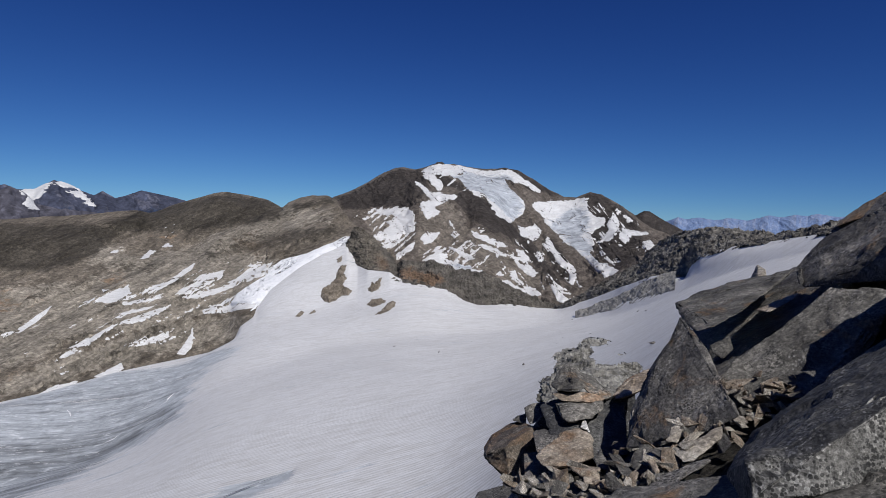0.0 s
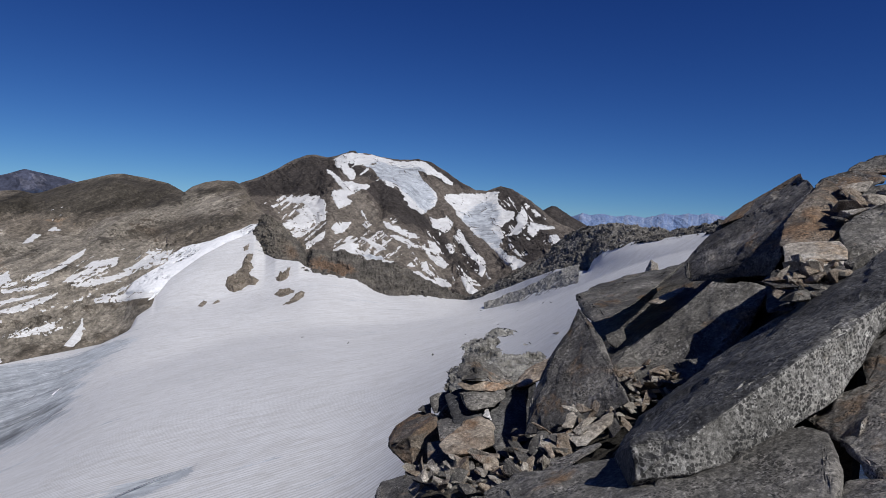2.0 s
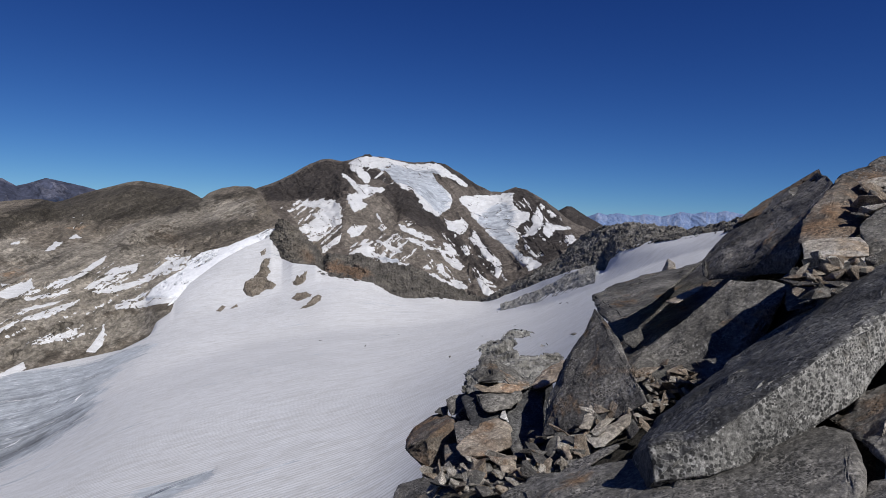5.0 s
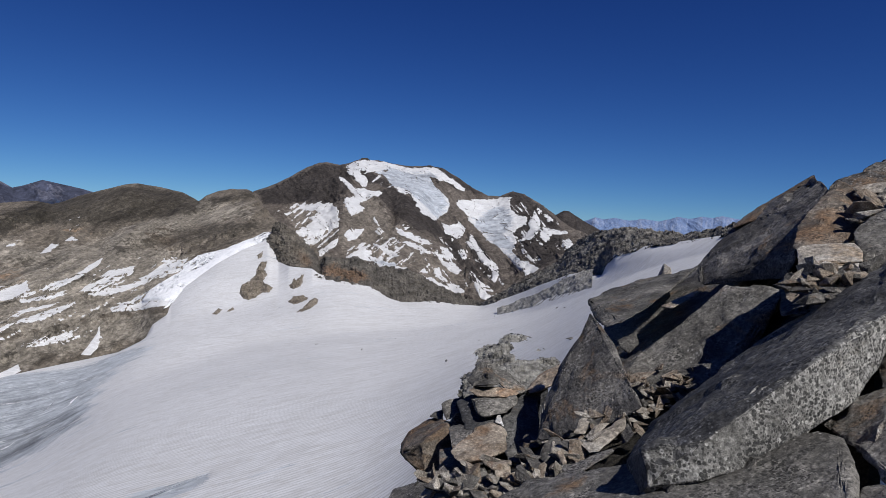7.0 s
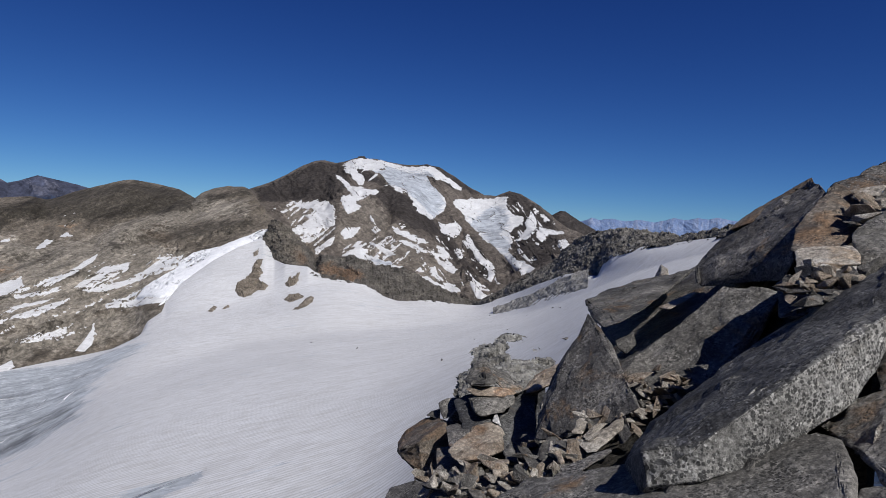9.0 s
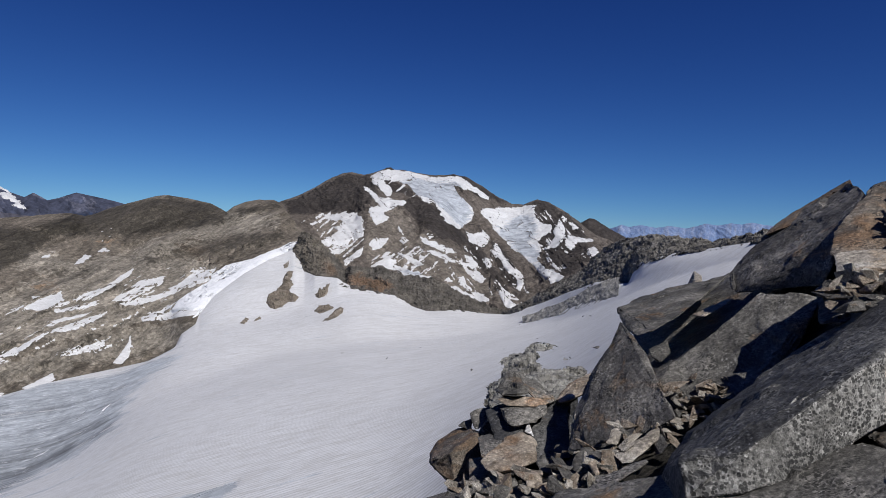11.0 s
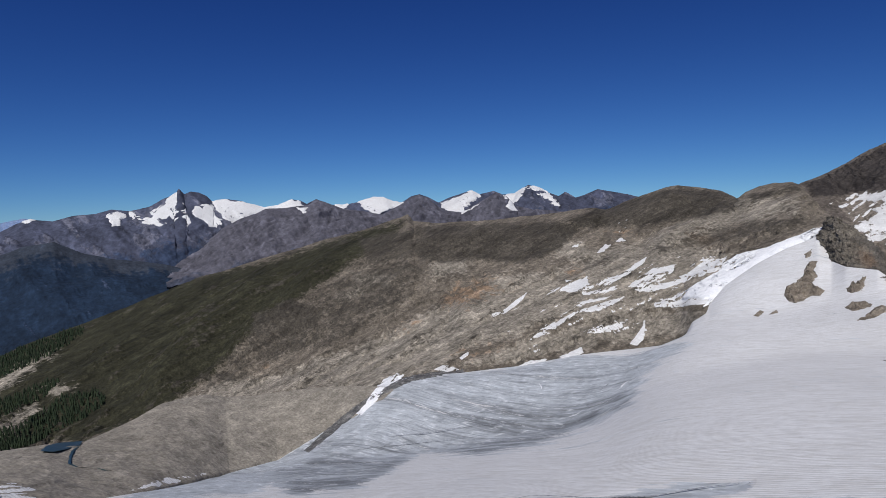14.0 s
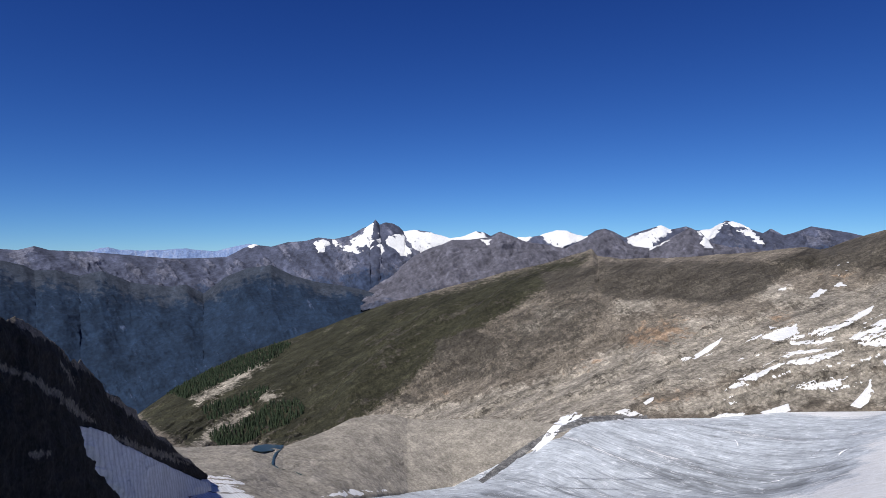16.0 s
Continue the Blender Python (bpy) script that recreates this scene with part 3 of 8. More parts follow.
def snow_material(name, ice=None):
    """Old summer snow, rippled and faintly soiled; where the zone says so, bare streaked ice with cracks."""
    m, t, bs = nodes_of(name)
    c = coords(t)
    big = noise_node(t, 0.009, 8, 0.62, c)
    lines = t.nodes.new("ShaderNodeMapping")
    lines.inputs["Rotation"].default_value = (0, 0, radians(-14))
    lines.inputs["Scale"].default_value = (0.1, 0.6, 0.3)
    t.links.new(c, lines.inputs["Vector"])
    rip = noise_node(t, 0.45, 6, 0.7, lines.outputs[0], 0.6)
    col = ramp(t, big.outputs[0], [(0.3, (0.62, 0.62, 0.625)), (0.5, (0.69, 0.69, 0.695)), (0.7, (0.74, 0.74, 0.745))]).outputs[0]
    col = mix(t, ramp(t, rip.outputs[0], [(0.44, 0.0), (0.62, 0.6)]).outputs[0], col, (0.5, 0.485, 0.465))
    small = noise_node(t, 2.2, 5, 0.7, lines.outputs[0], 0.8)
    col = mix(t, ramp(t, small.outputs[0], [(0.46, 0.0), (0.62, 0.5)]).outputs[0], col, (0.47, 0.465, 0.46))
    speck = noise_node(t, 0.16, 6, 0.75, c)
    col = mix(t, ramp(t, speck.outputs[0], [(0.55, 0.0), (0.72, 0.5)]).outputs[0], col, (0.48, 0.46, 0.43))
    cups = t.nodes.new("ShaderNodeTexWave")
    cups.wave_type, cups.bands_direction = "BANDS", "Y"
    cups.inputs["Scale"].default_value, cups.inputs["Distortion"].default_value = 0.13, 7.0
    cups.inputs["Detail"].default_value, cups.inputs["Detail Scale"].default_value = 4.0, 0.35
    row = t.nodes.new("ShaderNodeMapping")
    row.inputs["Rotation"].default_value = (0, 0, radians(-12))
    row.inputs["Scale"].default_value = (0.4, 1.0, 1.0)
    t.links.new(c, row.inputs["Vector"])
    t.links.new(row.outputs[0], cups.inputs["Vector"])
    col = mix(t, 0.5, col, ramp(t, cups.outputs["Fac"], [(0.0, 0.62), (0.35, 0.95), (1.0, 1.07)]).outputs[0], "MULTIPLY")
    height = value(t, "ADD", rip.outputs[0], value(t, "MULTIPLY", small.outputs[0], 0.5))
    if ice:
        sep = zone_channels(t)
        flow = t.nodes.new("ShaderNodeMapping")
        flow.inputs["Rotation"].default_value = (0, 0, ICE_TURN)
        flow.inputs["Scale"].default_value = (0.0035, 0.04, 0.02)
        t.links.new(c, flow.inputs["Vector"])
        st = noise_node(t, 1.0, 10, 0.68, flow.outputs[0], 0.7)
        rough_ = noise_node(t, 0.06, 9, 0.72, c, 0.5)
        wave = t.nodes.new("ShaderNodeTexWave")
        wave.wave_type, wave.bands_direction = "BANDS", "X"
        wave.inputs["Scale"].default_value, wave.inputs["Distortion"].default_value = 2.2, 14.0
        wave.inputs["Detail"].default_value, wave.inputs["Detail Scale"].default_value = 4.0, 0.9
        t.links.new(flow.outputs[0], wave.inputs["Vector"])
        dirt = value(t, "ADD", st.outputs[0], value(t, "MULTIPLY", value(t, "SUBTRACT", 0.5, sep[1]), 0.12))
        icy = ramp(t, dirt, [(0.36, tuple(x * 0.42 for x in ice)), (0.45, tuple(x * 0.72 for x in ice)), (0.52, tuple(x * 0.94 for x in ice)), (0.64, tuple(x * 1.04 for x in ice))]).outputs[0]
        fine_lines = t.nodes.new("ShaderNodeMapping")
        fine_lines.inputs["Rotation"].default_value = (0, 0, ICE_TURN)
        fine_lines.inputs["Scale"].default_value = (0.022, 0.36, 0.16)
        t.links.new(c, fine_lines.inputs["Vector"])
        fl = noise_node(t, 1.0, 8, 0.75, fine_lines.outputs[0], 0.8)
        icy = mix(t, 0.6, icy, ramp(t, fl.outputs[0], [(0.4, 0.5), (0.49, 0.98), (0.6, 1.12)]).outputs[0], "MULTIPLY")
        icy = mix(t, 0.6, icy, ramp(t, rough_.outputs[0], [(0.36, 0.55), (0.5, 1.0), (0.62, 1.2)]).outputs[0], "MULTIPLY")
        field = ramp(t, rough_.outputs[0], [(0.48, 0.0), (0.58, 1.0)]).outputs[0]
        icy = mix(t, value(t, "MULTIPLY", field, ramp(t, wave.outputs[0], [(0.9, 0.0), (0.96, 0.4)]).outputs[0]), icy, (0.16, 0.17, 0.2))
        icy = mix(t, value(t, "MULTIPLY", field, ramp(t, wave.outputs[0], [(0.03, 0.4), (0.08, 0.0)]).outputs[0]), icy, (0.78, 0.79, 0.8))
        fan = t.nodes.new("ShaderNodeMapping")
        fan.inputs["Rotation"].default_value = (0, 0, radians(-66))
        fan.inputs["Scale"].default_value = (0.018, 0.13, 0.08)
        t.links.new(c, fan.inputs["Vector"])
        crack = noise_node(t, 1.0, 7, 0.62, fan.outputs[0], 0.9)
        crack.noise_type = "RIDGED_MULTIFRACTAL"
        icy = mix(t, 0.75, icy, ramp(t, crack.outputs[0], [(0.15, 1.15), (0.35, 0.95), (0.6, 0.8), (0.95, 0.34)]).outputs[0], "MULTIPLY")
        tear = noise_node(t, 1.0, 7, 0.7, fan.outputs[0], 0.6)
        f = value(t, "ADD", value(t, "ADD", sep[0], value(t, "MULTIPLY", value(t, "SUBTRACT", tear.outputs[0], 0.5), 1.6)), value(t, "ADD", value(t, "MULTIPLY", value(t, "SUBTRACT", st.outputs[0], 0.5), 2.6), value(t, "MULTIPLY", value(t, "SUBTRACT", fl.outputs[0], 0.5), 1.6)))
        col = mix(t, ramp(t, f, [(0.48, 0.0), (0.52, 1.0)]).outputs[0], col, icy)
        height = value(t, "ADD", rip.outputs[0], value(t, "MULTIPLY", value(t, "MULTIPLY", value(t, "ADD", rough_.outputs[0], st.outputs[0]), sep[0]), 3.0))
    t.links.new(col, bs.inputs["Base Color"])
    bs.inputs["Roughness"].default_value = 0.7
    bs.inputs["Specular IOR Level"].default_value = 0.3
    bump(t, bs, height, 0.6, 0.5)
    return m


WATER, wt, wb = nodes_of("lake_water")
ripple = noise_node(wt, 0.6, 4, 0.5, coords(wt))
wt.links.new(ramp(wt, ripple.outputs[0], [(0.3, (0.012, 0.03, 0.03)), (0.7, (0.02, 0.045, 0.043))]).outputs[0], wb.inputs["Base Color"])
wb.inputs["Roughness"].default_value = 0.3
ICE_TURN = radians(-19)
CRACK = rock("crevasse_ice", (0.16, 0.17, 0.19), (0.28, 0.29, 0.31), (0.42, 0.43, 0.45), 12, 0.5)
CLEAN_SNOW = rock("fresh_snow", (0.6, 0.61, 0.63), (0.74, 0.745, 0.76), (0.8, 0.8, 0.81), 10, 0.2, contrast=0.15)
SNOW = snow_material("old_snow")
HANGING_ICE = snow_material("hanging_ice", (0.4, 0.425, 0.46))
ICE = snow_material("glacier_ice", (0.4, 0.425, 0.45))

# ---- far land ----
bm = bmesh.new()
bmesh.ops.create_circle(bm, cap_ends=True, radius=4950, segments=64)
bmesh.ops.translate(bm, vec=(0, 0, -1150), verts=bm.verts)
tagged(link("ground", bm, HAZED_VALLEY), "dark forested valley floor far below the mountains, tinted blue for haze", "ground", kind="structure")


def lower(rail, dist, drop):
    return [(b, d + dist, z - drop) for b, d, z in rail]


BLUE_EAST = [(-15.99, 4750, -66.1), (-18.81, 4750, -39.8), (-19.96, 4750, -21.3), (-20.63, 4750, 8.2), (-21.32, 4750, -6.6), (-22.43, 4750, 3.4), (-23.54, 4750, -10.4), (-24.61, 4750, 7.3), (-25.89, 4750, -5.8), (-26.92, 4750, 11.5), (-27.53, 4750, 27.8), (-28.34, 4750, 17.8), (-29.52, 4750, 38.6), (-30.31, 4750, 28.7), (-31.07, 4750, 44.7), (-32.02, 4750, 27.9), (-32.94, 4750, 29.5), (-33.91, 4750, 31.4), (-37.15, 4750, 59.8), (-40.97, 4750, 56.8), (-43.38, 4750, 66.6)]
BLUE_WEST = [(99.46, 4800, -13.7), (91.72, 4800, -38.8), (86.21, 4800, -42.7), (85.22, 4800, -20.5), (84.62, 4800, -13.1), (84.01, 4800, -28.7), (82.15, 4800, -37.4), (78.69, 4800, -27.2), (76.44, 4800, -44.4), (74.58, 4800, -8.2), (73.64, 4800, 8.2), (71.73, 4800, -25.7), (67.8, 4800, -48.2)]
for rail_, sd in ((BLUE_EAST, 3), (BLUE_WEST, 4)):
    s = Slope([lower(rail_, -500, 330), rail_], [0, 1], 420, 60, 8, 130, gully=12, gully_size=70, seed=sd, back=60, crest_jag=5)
    tagged(s.mesh("backdrop", HAZE_ROCK), "limestone range on the horizon, its blue haze put into the colour", "mountain range", kind="structure")

SNOW_CREST = [(99.46, 4300, -26.3), (91.72, 4300, -18.7), (90.67, 4300, -25.6), (89.59, 4300, -3.4), (88.68, 4300, -26.7), (86.21, 4300, -38.1), (84.22, 4300, -53), (80.01, 4300, -84.4), (75.52, 4300, -80.5), (74.11, 4300, -22.1), (73.16, 4300, 0), (71.73, 4300, -11.6), (70.27, 4300, 18.3), (68.79, 4300, 25.8), (67.65, 4300, 48.6), (66.29, 4300, 37.1), (64.78, 4300, 63.9), (63.76, 4300, 110.2), (62.83, 4300, 137.4), (62.52, 4300, 172.3), (62.12, 4300, 137.4), (61.6, 4300, 153), (60.93, 4300, 145.3), (60.36, 4300, 122), (59.9, 4300, 87), (58.61, 4300, 98.5), (57.57, 4300, 86.7), (56.53, 4300, 59.3), (55.65, 4300, 35.7), (54.46, 4300, 51.1)] + [(53.16, 4300, 89.7), (52.49, 4300, 81.8), (51.97, 4300, 58.3), (51.1, 4300, 89.1), (50.07, 4300, 50.1), (48.79, 4300, 42), (47.26, 4300, 64.6), (46, 4300, 91), (45, 4300, 86.7), (44.26, 4300, 63.5), (43.51, 4300, 48), (42.53, 4300, 93), (41.8, 4300, 103.9), (41.07, 4300, 84.6), (40.07, 4300, 42.6), (39.17, 4300, 72.7), (38.03, 4300, 99.8), (37.11, 4300, 119.6), (36.42, 4300, 91.6), (35, 4300, 112.3), (34.3, 4300, 87.6), (33.1, 4300, 89.4), (31.88, 4300, 147.2), (30.9, 4300, 122.6), (30.17, 4300, 93.6), (29.18, 4300, 64.7), (28.58, 4300, 92), (27.68, 4300, 51.4), (26.92, 4300, 67.5), (25.76, 4300, 103.3)] + [(24.38, 4300, 82.1), (23.1, 4300, 60.5), (22.32, 4300, 44.4), (21.56, 4300, 46.8), (18.22, 4300, 19.1), (13.43, 4300, 0.8)]
SNOW_FOOT = [(99.49, 3500, -287.3), (88.15, 3500, -364.2), (75.54, 3500, -407), (67.83, 3500, -423.6), (61.73, 3500, -431.2), (55.51, 3500, -402.2), (45.26, 3500, -271.5), (41.92, 3600, -234.4), (32.64, 3600, -175.8), (21.54, 3600, -106.2), (18.22, 3600, -91.9), (13.42, 3600, -151.2)]
snow_range = Slope([SNOW_FOOT, SNOW_CREST], [0, 1], 1100, 130, 16, 220, gully=13, gully_size=100, calm=0.75, swirl=0.7, gain=0.6, seed=11, back=150, crest_jag=2, keep_crest=0.04, spurs=[
    ([(89.52, 0.878), (88.13, 0.67), (85.43, 0.552), (84.08, 0.24)], 20, 1.8),
    ([(84.34, 0.998), (81.22, 0.87), (79.19, 0.675), (76.46, 0.148)], 20, 1.8),
    ([(76.44, 1.0), (75.2, 0.708), (73.61, 0.458), (71.31, 0.252), (69.31, 0.0)], 22, 1.8),
    ([(68.2, 0.852), (67.96, 0.675), (65.95, 0.498), (64.23, 0.335)], 24, 1.8),
    ([(62.53, 0.83), (62.33, 0.695), (63.26, 0.542), (63.77, 0.375)], 24, 1.8),
    ([(59.8, 0.89), (59.54, 0.74), (58.61, 0.555)], 18, 1.2),
    ([(66.15, 0.865), (65.7, 0.682), (63.77, 0.435)], 18, 1.2),
    ([(35.68, 0.79), (35.5, 0.528), (35.99, 0.262)], 16, 1.3),
    ([(31.79, 0.798), (31.55, 0.6), (30.67, 0.285)], 18, 1.5),
    ([(32.03, 0.81), (32.87, 0.625), (33.6, 0.35)], 16, 1.2),
    ([(29.08, 0.805), (28.88, 0.555)], 11, 1.2),
    ([(25.7, 0.785), (25.55, 0.538), (24.63, 0.292)], 14, 1.3),
    ([(37.26, 0.822), (37.59, 0.598)], 14, 1.0),
], vscale=8.0, bands=(-50, 1.6, 0.6, 9.0, 0.1))
# low zone: the valley's blue shade in the colour; streaked tone imitates lit ridges
tone = 0.16 * leaning(snow_range, -48, 1.5, 0.3, 211, 0.5) + 0.1 * leaning(snow_range, 70, 1.0, 0.2, 212, 0.5)
tagged(snow_range.mesh("mountain_range", HAZED_FAR_ROCK, fields=(snow_range.crag * 0.6, np.clip((0.62 - snow_range.vv) / 0.4, 0, 1)), tone=tone * 1.9), "distant range of peaks with glaciers, tinted grey-blue for haze", "mountain range", kind="structure")
RANGE_SNOW = [
    [(64.68, 0.26), (63.76, 0.93), (63.25, 1.6), (62.74, 1.91), (62.48, 1.44), (62.33, 0.67), (61.92, 0.15), (61.51, -0.68), (61.98, -0.88), (62.74, -0.36), (63.25, 0.16), (63.77, -0.1), (64.18, -0.41), (64.68, -0.05)],
    [(61.51, 0.15), (61.2, 0.67), (60.42, 0.98), (60.06, 0.77), (59.86, 0.15), (59.55, -0.37), (59.08, -0.68), (59.65, -1.04), (60.43, -0.78), (60.94, -0.37)],
    [(59.96, 1.13), (59.34, 1.44), (58.35, 1.18), (57.31, 1.03), (56.28, 0.76), (55.39, 0.5), (54.62, 0.19), (56.02, -0.02), (57.32, -0.38), (58.1, -0.69), (58.51, -0.68), (59.13, -0.11), (59.55, 0.41)],
    [(67.96, 0.16), (67.31, 0.47), (66.76, 0.16), (67.06, -0.35), (67.56, -0.65), (67.86, -0.34)],
    [(66.4, 0.47), (65.8, 0.16), (65.29, 0.06), (64.53, -0.1), (63.67, -0.67), (64.28, -0.67), (65.29, -0.35)],
    [(73.74, -0.12), (73.17, 0.22), (72.6, 0.02), (73.17, -0.22)],
    [(84.91, -0.32), (84.43, -0.04), (84.02, -0.37)],
    [(55.78, 0.42), (54.55, 0.92), (53.64, 1.24), (52.51, 0.88), (52.21, 0.54), (53.45, 0.42), (54.59, 0.25), (55.26, 0.08)],
    [(50.27, 1.04), (49.23, 0.97), (48.19, 0.55), (48.78, 0.16), (49.49, 0.43)],
    [(47.41, 0.78), (46.56, 1.16), (45.33, 1.24), (44.35, 0.97), (43.26, 0.59), (43.63, 0.19), (44.63, 0.07), (45.39, -0.27), (45.89, -0.56), (46.12, -0), (46.84, 0.37)],
    [(39.93, 0.52), (38.79, 0.9), (37.75, 1.24), (36.71, 1.58), (36.32, 1.05), (37, 0.55), (37.53, 0.05), (38.31, -0.08), (37.24, -0.47), (37.81, -0.77), (38.83, -0.33), (39.58, 0.1)],
    [(34.41, 0.91), (33.63, 1.15), (32.85, 1.34), (32.32, 1.73), (31.97, 1.37), (32.6, 0.81), (33.13, 0.47), (33.39, 0.06), (32.79, -0.47), (33.26, -0.72), (33.92, -0.19), (34.32, 0.34)],
    [(32.06, 1.63), (31.28, 1.86), (30.41, 1.48), (31.3, 1.25)],
    [(31.15, 1.09), (30.26, 1.22), (29.5, 0.59), (28.8, -0.15), (29.52, -0.03), (30.12, 0.5)],
    [(67.79, -0.21), (67.58, 0.42), (67.05, 0.32), (66.83, -0.03), (67.28, -0.53), (67.65, -0.77)],
    [(66.24, 0.17), (65.94, 0.34), (66.03, -0.05)],
]
edge = snow_range.inside(RANGE_SNOW, None)
rag = fbm(snow_range.p.reshape(-1, 3) / (70.0, 70.0, 110.0), 5, 6, 0.62).reshape(edge.shape)
for ob in snow_range.snow("snowfield", SNOW, (edge + 0.42 * rag + 0.03) * 9, None, 6.0, snow_range.which):
    tagged(ob, "white glacier high on the distant peaks", "snow", "glaciers on the distant range")

MID_CREST = [(99.47, 3500, -79), (91.72, 3500, -69.2), (90.32, 3500, -91.7), (89.6, 3500, -119.1), (88.13, 3500, -116), (86.61, 3500, -151), (85.03, 3500, -125.9), (83, 3500, -185.3), (80.02, 3500, -213.6), (78.7, 3500, -207.2), (77.36, 3500, -253.8), (75.52, 3500, -167.1), (73.65, 3500, -123.8), (71.73, 3500, -110), (69.79, 3500, -173), (67.81, 3500, -205.7), (65.8, 3500, -223), (63.77, 3500, -246.6), (61.72, 3500, -288.9), (58.62, 3500, -338), (54.47, 3500, -338.7)]
MID_FOOT = [(99.54, 2600, -557.3), (91.81, 2600, -662.5), (84.3, 2600, -740.5), (81.81, 2600, -735.9), (75.58, 2600, -681.1), (69.83, 2600, -587.2), (63.79, 2600, -482.3), (61.74, 2600, -390.4), (54.48, 2600, -392.7)]
MID_SPURS = [
    ([(98.06, 0.86), (91.75, 0.652), (89.63, 0.672), (87.78, 0.588), (86.25, 0.518), (84.27, 0.422), (81.78, 0.362), (78.75, 0.218)], 45, 2.6),
    ([(91.75, 0.652), (91.06, 0.5), (89.65, 0.335), (88.93, 0.162)], 24, 1.6),
    ([(87.78, 0.588), (87.41, 0.41), (86.27, 0.262), (85.1, 0.122)], 24, 1.4),
    ([(85.03, 0.992), (83.0, 0.908), (80.9, 0.745), (80.04, 0.618), (77.39, 0.408), (74.64, 0.13)], 40, 2.2),
    ([(80.02, 1.0), (78.27, 0.842), (76.0, 0.64), (74.62, 0.415), (72.25, 0.2)], 29, 1.8),
    ([(73.65, 0.995), (73.18, 0.763), (71.75, 0.548), (69.81, 0.378), (67.84, 0.198)], 32, 2.0),
    ([(69.79, 1.0), (67.82, 0.712), (65.82, 0.498)], 24, 1.6),
    ([(89.6, 0.99), (88.51, 0.825), (86.23, 0.758)], 21, 1.6),
    ([(64.79, 0.985), (63.78, 0.725), (62.76, 0.418)], 16, 1.2),
]
s = Slope([MID_FOOT, MID_CREST], [0, 1], 700, 280, 22, 260, gully=0, gully_size=90, calm=0.8, swirl=0.4, gain=0.52, seed=21, back=300, crest_jag=4, keep_crest=0.1, spurs=[(q, 0.45 * h, w) for q, h, w in MID_SPURS], vscale=14.0, bands=(-60, 1.2, 0.3, 2.0, 0.24))
tagged(s.mesh("forested_mountainside", HAZED_FOREST, fields=(np.clip((s.vv - 0.66) / 0.4, 0, 0.9), s.crag * 0.4), tone=0.16 * leaning(s, -58, 1.6, 0.3, 215, 0.5) + 0.12 * leaning(s, 75, 1.2, 0.2, 216, 0.5)), "dark forested mountainside falling into a deep valley, tinted blue for haze", "mountainside", kind="structure")

BROWN_CREST = [(63.77, 3900, -303), (62.23, 3900, -233.8), (60.69, 3900, -164.1), (59.13, 3900, -76.3), (57.57, 3900, -23.7), (56.27, 3900, 4.4), (55.49, 3900, 29), (53.94, 3900, 28.7), (51.87, 3900, 46), (51.04, 3900, 77.4), (50.32, 3900, 59.7), (48.79, 3900, 17.2), (47.27, 3900, 2.9), (45.25, 3900, -25.1), (43.27, 3900, 43.6), (42.48, 3900, 81.1), (41.89, 3900, 91), (41.07, 3900, 70.1), (40.11, 3900, 15.3), (39.39, 3900, -11.9), (37.98, 3900, -25.4), (36.13, 3900, 40.9), (34.77, 3900, 96.2), (33.88, 3900, 66.1), (33, 3900, 7.1), (31.27, 3900, -25.3), (27.95, 3900, -40.6)]
BROWN_FOOT = [(63.78, 3000, -340.7), (57.59, 3000, -289.8), (50.33, 3000, -235), (45.26, 3000, -179.1), (37.98, 3000, -148.2), (27.95, 3000, -114.6)]
brown = Slope([BROWN_FOOT, BROWN_CREST], [0, 1], 500, 110, 16, 200, gully=36, gully_size=90, calm=0.7, swirl=0.7, gain=0.58, seed=31, back=200, crest_jag=2, keep_crest=0.05)
# streaked tone imitates ridge light and shade in the colour
tone = 0.13 * leaning(brown, -60, 1.0, 0.2, 213, 0.5) + 0.13 * leaning(brown, 65, 1.0, 0.2, 214, 0.5)
tagged(brown.mesh("mountain_range", HAZED_BROWN_ROCK, fields=(np.clip((0.35 - brown.vv) / 0.4, 0, 1),), tone=tone * 1.9), "bare grey-brown peaks before the snowy range, tinted blue for haze", "mountain range", kind="structure")
BROWN_SNOW = [
    [(38.21, 0.86), (36.13, 0.925), (37.51, 0.67)],
    [(34.1, 0.962), (33.43, 0.922), (32.91, 0.68), (33.65, 0.6)],
    [(52.9, 0.97), (51.87, 0.95), (52.28, 0.868)],
]
edge = brown.inside(BROWN_SNOW, 4.0)
rag = fbm(brown.p.reshape(-1, 3) / 60.0, 4, 6).reshape(edge.shape)
for ob in brown.snow("snowfield", SNOW, (edge + 0.18 * rag) * 6, None, 8.0, brown.which):
    tagged(ob, "small white glacier between bare peaks", "snow", "glaciers on the distant range")

FAR_PEAK = [(-15.03, 2900, -41), (-17.15, 2900, 6.9), (-17.84, 2900, 27.6), (-18.31, 2900, 25.5), (-19.03, 2900, 3.9), (-19.97, 2900, -27.2), (-21.13, 2900, -57.5), (-22.51, 2900, -91.9), (-23.85, 2900, -125.6)]
s = Slope([lower(FAR_PEAK, -500, 200), FAR_PEAK], [0, 1], 160, 60, 15, 120, gully=10, gully_size=60, seed=41, back=150)
tagged(s.mesh("mountain_peak", PEAK_ROCK, fields=(np.ones(s.vv.shape),), tone=0.2 * leaning(s, 40, 1.0, 0.2, 223)), "small dark rocky peak behind the snowy mountain", "mountain", kind="structure")

